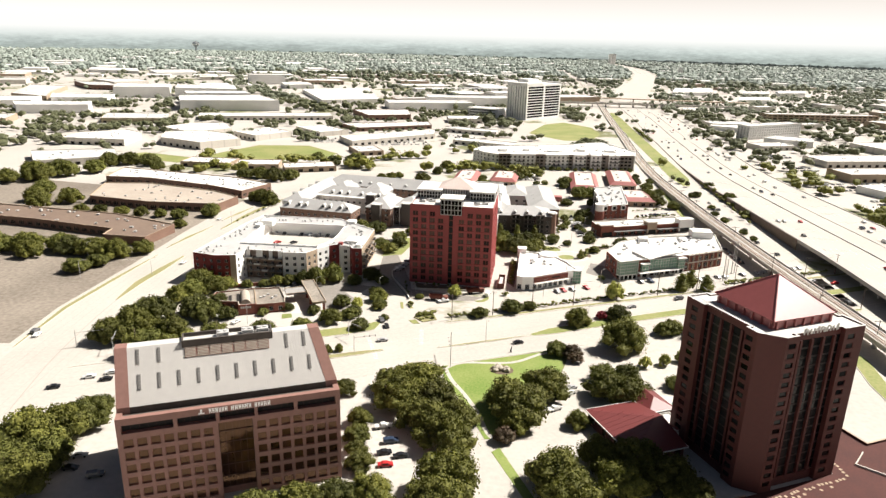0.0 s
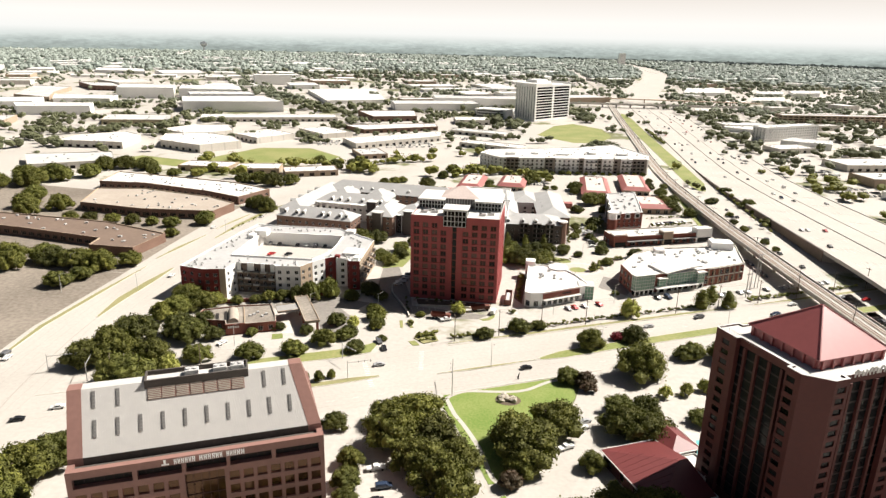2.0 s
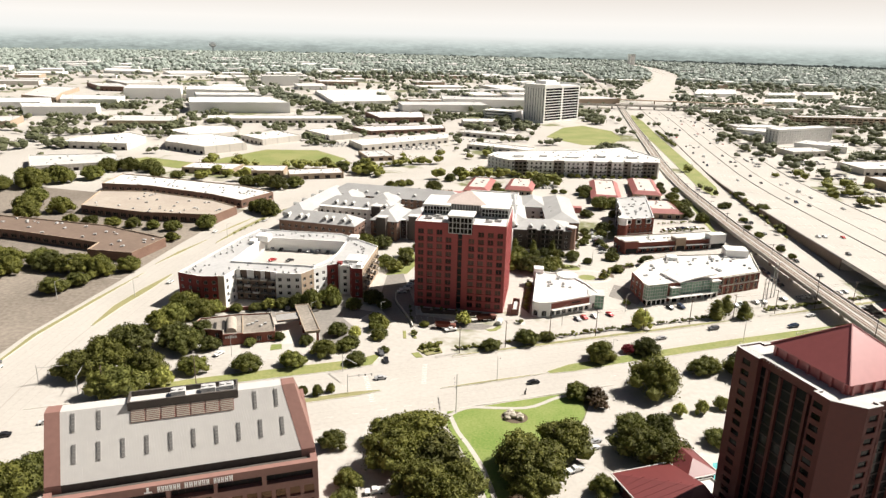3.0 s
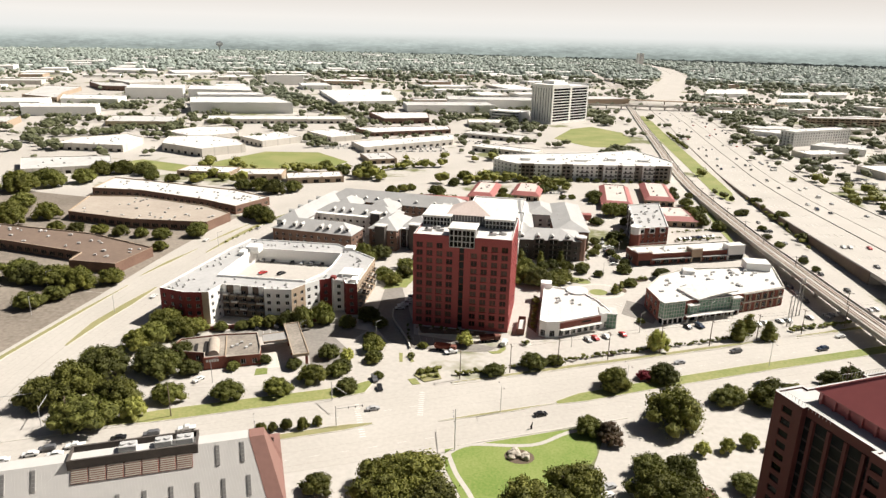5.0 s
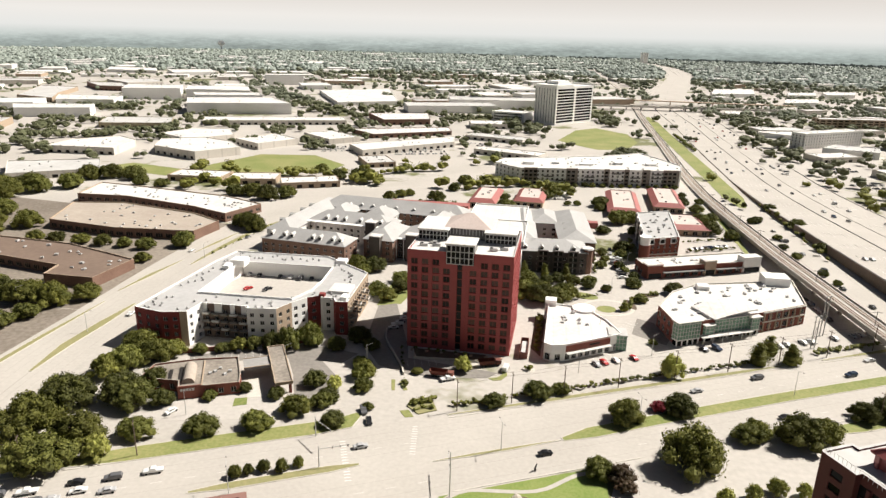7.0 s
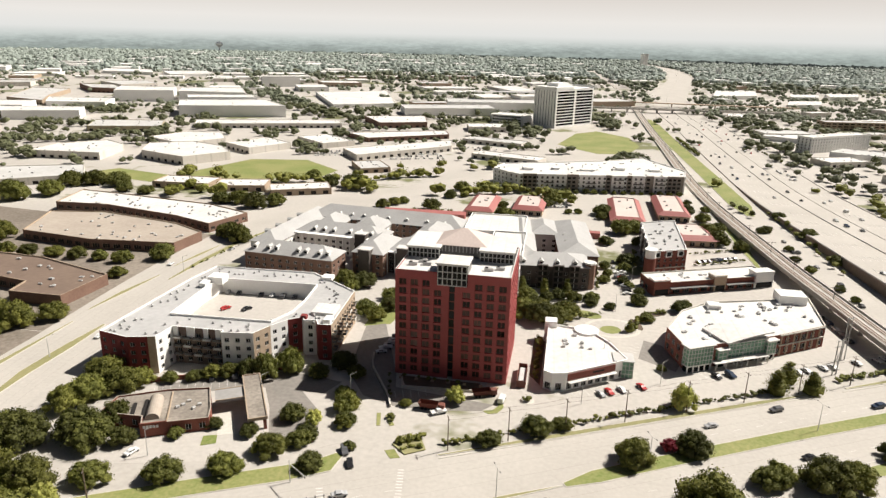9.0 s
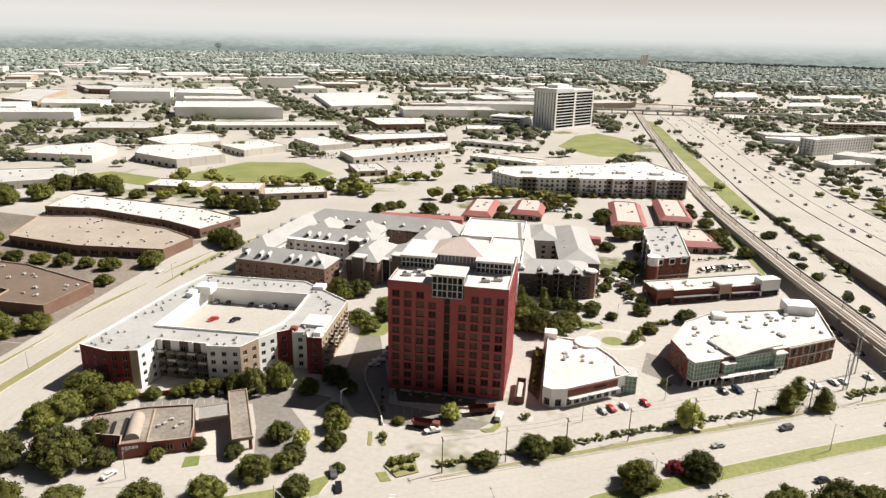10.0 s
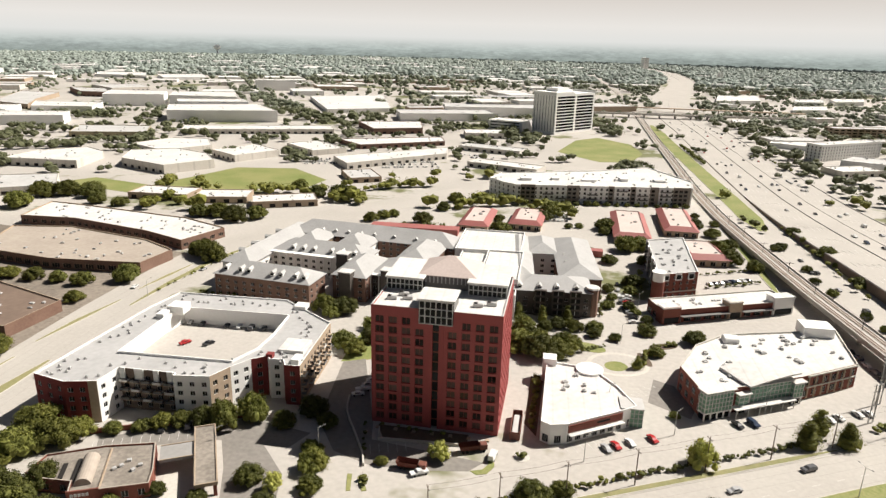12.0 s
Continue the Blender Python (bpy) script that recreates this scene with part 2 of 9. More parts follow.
def bar(bm, a, b, w, h, mi=0):
    """A box beam from a to b, w wide and h high, centred on the line."""
    a, b = Vector(a), Vector(b)
    d = (b - a).normalized()
    up = Vector((0, 0, 1)) if abs(d.z) < 0.9 else Vector((1, 0, 0))
    s = d.cross(up).normalized() * (w / 2)
    u = s.cross(d).normalized() * (h / 2)
    ring = [(-s - u), (s - u), (s + u), (-s + u)]
    va = [bm.verts.new(a + r) for r in ring]
    vb = [bm.verts.new(b + r) for r in ring]
    for i in range(4):
        f = bm.faces.new((va[i], va[(i + 1) % 4], vb[(i + 1) % 4], vb[i]))
        f.material_index = mi
    bm.faces.new(va[::-1]).material_index = mi
    bm.faces.new(vb).material_index = mi


def prism(bm, poly, z0, z1, mi=0, top=None, bottom=False):
    """Upright walls round a polygon (counter-clockwise), with a lid."""
    lo = [bm.verts.new((x, y, z0)) for x, y in poly]
    hi = [bm.verts.new((x, y, z1)) for x, y in poly]
    n = len(poly)
    for i in range(n):
        bm.faces.new((lo[i], lo[(i + 1) % n], hi[(i + 1) % n], hi[i])).material_index = mi
    bm.faces.new(hi).material_index = mi if top is None else top
    if bottom:
        bm.faces.new(lo[::-1]).material_index = mi


def inset_poly(poly, d):
    """The polygon moved inwards by d (counter-clockwise)."""
    out, n = [], len(poly)
    for i in range(n):
        p0, p1, p2 = Vector(poly[i - 1]), Vector(poly[i]), Vector(poly[(i + 1) % n])
        e0, e1 = (p1 - p0).normalized(), (p2 - p1).normalized()
        n0, n1 = Vector((-e0.y, e0.x)), Vector((-e1.y, e1.x))
        k = n0 + n1
        k = k / max(0.3, k.dot(n0))
        out.append(tuple(p1 + k * d))
    return out


def parapet_roof(bm, poly, z_roof, z_top, t=0.45, mi_wall=0, mi_cap=1):
    """The inner face and cap of a parapet round a polygon."""
    inn = inset_poly(poly, t)
    n = len(poly)
    o = [bm.verts.new((x, y, z_top)) for x, y in poly]
    i1 = [bm.verts.new((x, y, z_top)) for x, y in inn]
    i0 = [bm.verts.new((x, y, z_roof)) for x, y in inn]
    for i in range(n):
        j = (i + 1) % n
        bm.faces.new((o[i], o[j], i1[j], i1[i])).material_index = mi_cap
        bm.faces.new((i1[i], i1[j], i0[j], i0[i])).material_index = mi_wall
    return inn


def facade(bm, a, b, z0, z1, us, vs, depth=0.3, mi=0):
    """A wall from a to b (outside to the right of a->b when seen from above is outward), with openings us x vs cut into it:
    us: (from, to) along the wall, vs: (from, to) heights. Returns the openings' poses, widths and heights."""
    a, b = Vector((a[0], a[1], 0)), Vector((b[0], b[1], 0))
    e = (b - a).normalized()
    nrm = Vector((e.y, -e.x, 0))
    length = (b - a).length

    def pt(u, z, d=0.0):
        return a + e * u - nrm * d + Vector((0, 0, z))

    def quad(p):
        f = bm.faces.new([bm.verts.new(q) for q in p])
        f.material_index = mi

    zc = [z0]
    for v0, v1 in vs:
        zc += [v0, v1]
    zc.append(z1)
    holes = []
    for k in range(len(zc) - 1):
        if zc[k + 1] - zc[k] < 1e-4:
            continue
        if k % 2 == 0:
            quad((pt(0, zc[k]), pt(length, zc[k]), pt(length, zc[k + 1]), pt(0, zc[k + 1])))
            continue
        lo, hi = zc[k], zc[k + 1]
        u = 0.0
        for u0, u1 in us:
            quad((pt(u, lo), pt(u0, lo), pt(u0, hi), pt(u, hi)))
            quad((pt(u0, lo), pt(u1, lo), pt(u1, lo, depth), pt(u0, lo, depth)))
            quad((pt(u0, hi, depth), pt(u1, hi, depth), pt(u1, hi), pt(u0, hi)))
            quad((pt(u0, lo), pt(u0, lo, depth), pt(u0, hi, depth), pt(u0, hi)))
            quad((pt(u1, lo, depth), pt(u1, lo), pt(u1, hi), pt(u1, hi, depth)))
            c = pt((u0 + u1) / 2, (lo + hi) / 2, depth)
            holes.append((c, math.degrees(math.atan2(e.y, e.x)), u1 - u0, hi - lo))
            u = u1
        quad((pt(u, lo), pt(length, lo), pt(length, hi), pt(u, hi)))
    return holes


PANES = {}


def pane_mesh(w, h, glass, bars=1, frame=None, cross=0):
    """A window: a sheet of glass in a slim frame with upright bars; looks towards -y. Shared between like windows."""
    key = (round(w, 2), round(h, 2), glass.name, bars, frame.name if frame else "", cross)
    if key not in PANES:
        bm = bmesh.new()
        t = 0.11

        def cuts(size, n):
            if not frame:
                return [-size / 2, size / 2], [False]
            out, solid = [-size / 2], []
            step = (size - t) / (n + 1)
            for i in range(n + 2):
                out.append(-size / 2 + t + step * i)
                solid.append(True)
                if i <= n:
                    out.append(-size / 2 + step * (i + 1))
                    solid.append(False)
            return out, solid
        xs, sx = cuts(w, bars)
        zs_, sz = cuts(h, cross)

        def level(i, k):
            return -0.08 if sx[i] or sz[k] else 0.0
        for i in range(len(sx)):
            for k in range(len(sz)):
                y = level(i, k)
                f = bm.faces.new([bm.verts.new(p) for p in ((xs[i], y, zs_[k]), (xs[i + 1], y, zs_[k]), (xs[i + 1], y, zs_[k + 1]), (xs[i], y, zs_[k + 1]))])
                f.material_index = 1 if y else 0
                if i + 1 < len(sx) and level(i + 1, k) != y:
                    y2 = level(i + 1, k)
                    bm.faces.new([bm.verts.new(p) for p in ((xs[i + 1], y, zs_[k]), (xs[i + 1], y2, zs_[k]), (xs[i + 1], y2, zs_[k + 1]), (xs[i + 1], y, zs_[k + 1]))]).material_index = 1
                if k + 1 < len(sz) and level(i, k + 1) != y:
                    y2 = level(i, k + 1)
                    bm.faces.new([bm.verts.new(p) for p in ((xs[i], y, zs_[k + 1]), (xs[i + 1], y, zs_[k + 1]), (xs[i + 1], y2, zs_[k + 1]), (xs[i], y2, zs_[k + 1]))]).material_index = 1
        bmesh.ops.remove_doubles(bm, verts=bm.verts[:], dist=1e-4)
        PANES[key] = mesh_of(bm, "window", [glass, frame or M_DARK])
    return PANES[key]


def windows(holes, parent, glass=None, bars=1, frame=None, cross=0, name="window"):
    for c, turn, w, h in holes:
        part(name, pane_mesh(w, h, glass or M_GLASS, bars, frame, cross), None, parent, at=pose(c.x, c.y, c.z, 0, 0, turn))


def spread(length, n, w, margin=0.0):
    """n openings of width w spaced evenly along a wall."""
    step = (length - 2 * margin) / n
    return [(margin + step * (i + 0.5) - w / 2, margin + step * (i + 0.5) + w / 2) for i in range(n)]


def roof_units(parent, poly, z, n, seed, big=0.78):
    """Air-handling boxes with a fan ring on top, scattered inside a polygon."""
    rng = random.Random(seed)
    xs, ys = [p[0] for p in poly], [p[1] for p in poly]

    def inside(x, y):
        s = False
        for (x0, y0), (x1, y1) in zip(poly, poly[1:] + poly[:1]):
            if (y0 > y) != (y1 > y) and x < (x1 - x0) * (y - y0) / (y1 - y0) + x0:
                s = not s
        return s
    made, tries = 0, 0
    while made < n and tries < 400:
        tries += 1
        x, y = rng.uniform(min(xs), max(xs)), rng.uniform(min(ys), max(ys))
        if not all(inside(x + dx, y + dy) for dx in (-2.5, 2.5) for dy in (-2.5, 2.5)):
            continue
        w, d, h = rng.uniform(0.6, 1.45) * big, rng.uniform(0.5, 1.05) * big, rng.uniform(0.6, 1.2) * big
        bm = bmesh.new()
        box(bm, -w, -d, 0.12, w, d, h, 0, 0.06)
        box(bm, -w * 0.9, -d * 0.9, 0, w * 0.9, d * 0.9, 0.13, 1)
        bmesh.ops.create_cone(bm, cap_ends=True, segments=10, radius1=d * 0.6, radius2=d * 0.6, depth=0.25, matrix=Matrix.Translation((w * 0.3, 0, h + 0.1)))
        part("roof_unit", bm, [M_METAL, M_DARK], parent, at=pose(x, y, z, 0, 0, rng.choice((0, 24, 90))))
        made += 1


def flat_building(name, label, poly, h, wall, roof=None, floors=1, bay=4.0, win=(1.6, 1.5), first=1.0, storey=3.4, edges=None, glass=None,
                  bars=1, frame=None, category="building", units=4, parapet=0.7, cap=None, seed=1, group=""):
    """A flat-roofed block over a world-plan polygon, with cut windows on the given edges, a parapet and roof boxes."""
    cx, cy = sum(p[0] for p in poly) / len(poly), sum(p[1] for p in poly) / len(poly)
    r = root(name, cx, cy, 0, 0, label, category, group)
    loc = [(x - cx, y - cy) for x, y in poly]
    bm = bmesh.new()
    holes = []
    n = len(loc)
    for i in range(n):
        a, b = loc[i], loc[(i + 1) % n]
        length = math.dist(a, b)
        if (edges is None or i in edges) and floors and length > bay:
            k = max(1, int(length / bay))
            vs = [(first + storey * f, first + storey * f + win[1]) for f in range(floors) if first + storey * f + win[1] < h - 0.2]
            holes += facade(bm, a, b, -0.3, h, spread(length, k, win[0]), vs, 0.25)
        else:
            facade(bm, a, b, -0.3, h, [], [])
    inn = parapet_roof(bm, loc, h - parapet, h, 0.4, 1, 1)
    part("wall", bm, [wall, cap or wall], r)
    bm = bmesh.new()
    bm.faces.new([bm.verts.new((x, y, h - parapet)) for x, y in inset_poly(loc, 0.3)])
    rr = part("roof", bm, roof or M_ROOF, r)
    windows(holes, r, glass, bars, frame)
    if units:
        roof_units(r, inn, h - parapet, units, seed)
    return r


def hip_roof(bm, x0, y0, x1, y1, z, rise, over=0.6, mi=0):
    """A hipped roof over a rectangle, with an eave and a soffit."""
    x0, y0, x1, y1 = x0 - over, y0 - over, x1 + over, y1 + over
    w, d = x1 - x0, y1 - y0
    r = min(w, d) / 2
    if w >= d:
        a, b = (x0 + r, (y0 + y1) / 2, z + rise), (x1 - r, (y0 + y1) / 2, z + rise)
    else:
        a, b = ((x0 + x1) / 2, y0 + r, z + rise), ((x0 + x1) / 2, y1 - r, z + rise)
    e = [bm.verts.new(p) for p in ((x0, y0, z), (x1, y0, z), (x1, y1, z), (x0, y1, z))]
    f0 = [bm.verts.new(p) for p in ((x0, y0, z - 0.25), (x1, y0, z - 0.25), (x1, y1, z - 0.25), (x0, y1, z - 0.25))]
    A = bm.verts.new(a)
    B = bm.verts.new(b) if (Vector(a) - Vector(b)).length > 0.01 else A
    def tri(*v):
        u = list(dict.fromkeys(v))
        bm.faces.new(u).material_index = mi
    if w >= d:
        tri(e[0], e[1], B, A), tri(e[1], e[2], B), tri(e[2], e[3], A, B), tri(e[3], e[0], A)
    else:
        tri(e[0], e[1], A), tri(e[1], e[2], B, A), tri(e[2], e[3], B), tri(e[3], e[0], A, B)
    for i in range(4):
        bm.faces.new((f0[i], f0[(i + 1) % 4], e[(i + 1) % 4], e[i])).material_index = mi
    bm.faces.new(f0[::-1]).material_index = mi


def strip(bm, pts, w, z0, z1, mi=0, offset=0.0):
    """A slab w wide along a plan line, its top from z1 (number or list) down by z1-z0; offset to the left of the way."""
    n = len(pts)
    rows = []
    zt = z1 if isinstance(z1, (list, tuple)) else [z1] * n
    zb = z0 if isinstance(z0, (list, tuple)) else [z0] * n
    for i in range(n):
        p = Vector(pts[i])
        d = (Vector(pts[min(i + 1, n - 1)]) - Vector(pts[max(i - 1, 0)])).normalized()
        s = Vector((-d.y, d.x))
        l, r = p + s * (offset + w / 2), p + s * (offset - w / 2)
        rows.append([bm.verts.new((*l, zb[i])), bm.verts.new((*r, zb[i])), bm.verts.new((*r, zt[i])), bm.verts.new((*l, zt[i]))])
    for a, b in zip(rows, rows[1:]):
        for i in range(4):
            bm.faces.new((a[i], b[i], b[(i + 1) % 4], a[(i + 1) % 4])).material_index = mi
    bm.faces.new(rows[0]).material_index = mi
    bm.faces.new(rows[-1][::-1]).material_index = mi


def curve_line(pts, step=12.0):
    """A smooth plan line through the given points (Catmull-Rom), sampled about every step metres."""
    P = [Vector(p) for p in pts]
    P = [P[0] * 2 - P[1]] + P + [P[-1] * 2 - P[-2]]
    out = []
    for i in range(1, len(P) - 2):
        n = max(2, int((P[i + 1] - P[i]).length / step))
        for k in range(n):
            t = k / n
            out.append(0.5 * ((2 * P[i]) + (P[i + 1] - P[i - 1]) * t + (2 * P[i - 1] - 5 * P[i] + 4 * P[i + 1] - P[i + 2]) * t * t
                              + (3 * P[i] - P[i - 1] - 3 * P[i + 1] + P[i + 2]) * t ** 3))
    out.append(P[-2])
    return out


# ---- ground, roads, railway, motorway ----
U = Vector((math.cos(radians(25.3)), math.sin(radians(25.3))))
V = Vector((-U.y, U.x))
CROSS = Vector((57, 287))


def on_road(u, v):
    """A plan point u metres along the main road and v metres to its far side."""
    p = CROSS + U * u + V * v
    return (p.x, p.y)


def ground_sheet():
    m = mat("open_ground", (0.48, 0.447, 0.405), (0.30, 0.277, 0.245), big=0.010, fine=0.5, mix=0.3, bump=0.1)
    nt = m.node_tree
    N, L = nt.nodes, nt.links
    b = N["Principled BSDF"]
    src = b.inputs["Base Color"].links[0].from_socket
    geo = N.new("ShaderNodeNewGeometry")
    n = N.new("ShaderNodeTexNoise")
    n.inputs["Scale"].default_value = 0.006
    n.inputs["Detail"].default_value = 6
    n.inputs["Roughness"].default_value = 0.65
    L.new(geo.outputs["Position"], n.inputs["Vector"])
    r = N.new("ShaderNodeMapRange")
    r.inputs["From Min"].default_value = 0.56
    r.inputs["From Max"].default_value = 0.60
    L.new(n.outputs["Fac"], r.inputs["Value"])
    mx = N.new("ShaderNodeMix")
    mx.data_type = "RGBA"
    L.new(r.outputs[0], mx.inputs["Factor"])
    L.new(src, mx.inputs["A"])
    mx.inputs["B"].default_value = (0.15, 0.155, 0.07, 1)
    L.new(mx.outputs["Result"], b.inputs["Base Color"])
    bm = bmesh.new()
    rings = [0, 300, 800, 2000, 4760]
    prev = None
    for r_ in rings[1:]:
        ring = [bm.verts.new((r_ * math.cos(a * math.tau / 48), 60 + r_ * math.sin(a * math.tau / 48), 0)) for a in range(48)]
        if prev is None:
            bm.faces.new(ring)
        else:
            for i in range(48):
                bm.faces.new((prev[i], ring[i], ring[(i + 1) % 48], prev[(i + 1) % 48]))
        prev = ring
    return structure("ground", bm, m, "pale sunlit paved and grassy open ground", "ground")


ground_sheet()


def slab(name, poly, z, material, label, category, drop=0.3):
    bm = bmesh.new()
    prism(bm, poly, z - drop, z)
    return structure(name, bm, material, label, category)


# main road, its two carriageways, medians and kerbs
bm = bmesh.new()
strip(bm, [on_road(-420, 3.6), on_road(0, 3.6), on_road(260, 3.6)], 38.4, -0.3, 0.03)
structure("road_main", bm, M_ROAD, "wide pale concrete dual carriageway", "road")
LEFT_ROAD = curve_line([(-150, 60), (-168, 170), (-181, 270), (-186, 340), (-187, 420), (-180, 490), (-148, 570), (-90, 645), (-30, 715), (40, 810), (70, 900)])
bm = bmesh.new()
strip(bm, LEFT_ROAD, 31, -0.3, 0.045)
structure("road_side", bm, M_ROAD, "pale concrete avenue curving past the apartments", "road")
bm = bmesh.new()
strip(bm, curve_line([(20, 110), (11, 158), (13, 190), (29, 220), (40, 262)]), 17, -0.3, 0.025)
structure("road_hotel_drive", bm, M_ROAD, "pale concrete drive between park and hotel", "road")


bm = bmesh.new()
for off in (-11.5, -7.8, -4.1, 4.1, 7.8, 11.5):
    strip(bm, LEFT_ROAD, 0.16, 0.0, 0.049, offset=off)
strip(bm, curve_line([(-158, 170), (-168, 205), (-172, 222), (-178, 255), (-180.3, 274)], 6), 0.5, 0.0, 0.051)
for v in (6.8, 13.6, 17.4, -5.6, -12.6):
    strip(bm, [on_road(-420, v), on_road(260, v)], 0.14, 0.0, 0.034)
tagged(new("pavement_joints", mesh_of(bm, "pavement_joints", M_JOINT)), "dark tarred joints between concrete road slabs", "road joint", kind="stuff")


def kerb_line(pts, w=0.35, h=0.17):
    bm = bmesh.new()
    strip(bm, pts, w, -0.1, h)
    return structure("kerb", bm, M_WALK, "low pale concrete kerb", "kerb")


kerb_line([on_road(-230, 22.9), on_road(-127, 22.9)])
kerb_line([on_road(-80, 21.0), on_road(60, 21.0)])
kerb_line([on_road(75, 21.0), on_road(250, 21.0)])
kerb_line([on_road(-90, -15.7), on_road(-30, -15.7)])
kerb_line([on_road(0, -15.7), on_road(250, -15.7)])


def green_island(name, pts, w, material, label):
    """A kerbed island along a line, with a grass top and rounded ends."""
    bm = bmesh.new()
    P = [Vector(p) for p in pts]
    P = [P[0]] + P + [P[-1]]
    left, right = [], []
    n = len(pts)
    for i in range(n):
        p = Vector(pts[i])
        d = (Vector(pts[min(i + 1, n - 1)]) - Vector(pts[max(i - 1, 0)])).normalized()
        s = Vector((-d.y, d.x)) * (w / 2 * (0.35 if i in (0, n - 1) else 1.0))
        left.append(tuple(p + s))
        right.append(tuple(p - s))
    poly = right + left[::-1]
    prism(bm, poly, -0.1, 0.2, 0)
    inn = inset_poly(poly, 0.3)
    prism(bm, inn, 0.0, 0.24, 1)
    return structure(name, bm, [M_WALK, material], label, "median")


green_island("median_east", [on_road(u, v) for u, v in ((-49, -0.6), (-38, 0.5), (-20, 1.3), (0, 1.9), (40, 2.7), (100, 2.6), (180, 2.5), (250, 2.5))], 6.0, M_GRASS, "long grassy road median with pale kerb")
green_island("median_tip", [on_road(u, v) for u, v in ((-92, -0.8), (-80, -0.9), (-65, -0.9), (-49.5, -0.7))], 1.6, M_DRY, "narrow grassy median nose")
green_island("median_west", [on_road(u, v) for u, v in ((-161, 3.2), (-150, 3.3), (-135, 3.5), (-122, 3.5), (-113, 3.5))], 3.4, M_DRY, "planted median with small dark shrubs")
green_island("median_avenue", [(-180.5, 275), (-182.5, 297), (-181.5, 320), (-180.5, 342)], 4.6, M_DRY, "grassy median of the avenue")
green_island("median_avenue_far", [(-183, 398), (-181, 430), (-176, 470), (-165, 505)], 4.0, M_DRY, "grassy median of the avenue")
green_island("verge_avenue", [(-192, 222), (-197.5, 262), (-197, 304), (-195.5, 342)], 2.8, M_DRY, "narrow grass verge beside the avenue")
green_island("verge_avenue_far", [(-197.3, 355), (-195, 378), (-191, 404)], 3.2, M_DRY, "narrow grass verge beside the avenue")
green_island("verge_avenue_end", [(-191, 418), (-187.5, 440), (-184, 460)], 3.0, M_DRY, "narrow grass verge beside the avenue")
green_island("verge_bank", [on_road(-205, 26.2), on_road(-180, 26.4), on_road(-150, 26.4), on_road(-124, 26), on_road(-113, 27), on_road(-108, 31)], 7.6, M_GRASS, "sunlit lawn verge before the bank")
green_island("verge_retail", [on_road(-80, 22.6), on_road(-40, 22.6), on_road(0, 22.6), on_road(40, 22.6), on_road(60, 22.6)], 2.5, M_DRY, "narrow grass verge with hedges")
green_island("verge_retail_far", [on_road(78, 22.7), on_road(110, 22.7), on_road(140, 22.8), on_road(200, 23)], 2.8, M_DRY, "narrow grass verge with hedges")
green_island("verge_hotel", [on_road(28, -19), on_road(50, -20), on_road(80, -20), on_road(120, -19.5)], 6.0, M_GRASS, "shaded lawn verge before the hotel")
green_island("verge_rail", [(141, 200), (143, 240), (146, 262), (143, 285)], 7.0, M_GRASS, "bright lawn strip beside the railway")
slab("grass_apartments", [(-71, 362), (-60, 366), (-55, 400), (-70, 402)], 0.03, M_GRASS, "small bright lawn between buildings", "lawn")
slab("parking_credit", [(-58, 150), (-22, 170), (-18, 205), (-46, 205)], 0.022, M_CONC, "pale concrete parking lot under trees", "parking")
slab("parking_bank", [(-132, 297), (-88, 317), (-62, 313), (-55, 275), (-75, 262), (-130, 250)], 0.024, M_CONC, "pale concrete bank parking lot", "parking")
slab("bank_back_lane", [(-130, 298), (-88, 316.5), (-66, 312), (-70, 303), (-96, 303), (-126, 290)], 0.03, M_ASPH, "shaded asphalt lane behind the bank", "parking")
slab("bank_side_lane", [(-95, 309), (-78, 303), (-67, 290), (-64, 276), (-74, 270), (-79, 274.5), (-85, 290)], 0.028, M_ASPH, "grey asphalt lane beside the drive-through", "parking")
slab("parking_hall", [(44.5, 352), (57.5, 343), (60, 349), (56, 366), (49, 370)], 0.03, M_ASPH, "dark asphalt patch beside the sports hall", "parking")
slab("drive_tower", [(-70, 362), (-62, 366), (-48, 322), (-46, 312), (-10, 306), (-14, 301), (-30, 298.5), (-44, 299), (-56, 304), (-66, 320)], 0.034, M_ASPH, "worn asphalt drive beside the tower", "parking")
slab("parking_industrial", [(-430, 331), (-201, 331), (-200, 356), (-195, 405), (-192, 428), (-200, 478), (-330, 506), (-430, 520)], 0.022, M_LOT, "dull brown-grey parking lot", "parking")
slab("parking_far_lot", [(-420, 205), (-196, 225), (-201, 262), (-201, 330.5), (-420, 330.5)], 0.022, M_LOT, "worn grey asphalt parking lot", "parking")

slab("pool_deck", [(55.5, 199.5), (72, 207.8), (74, 220), (59, 221)], 0.05, M_WALK, "pale paved deck round the hotel pool", "paving")
slab("pool", [(59.2, 204.0), (66.5, 207.6), (68.8, 217.2), (61.6, 216.0)], 0.09, M_POOL, "turquoise swimming pool beside the hotel", "pool")

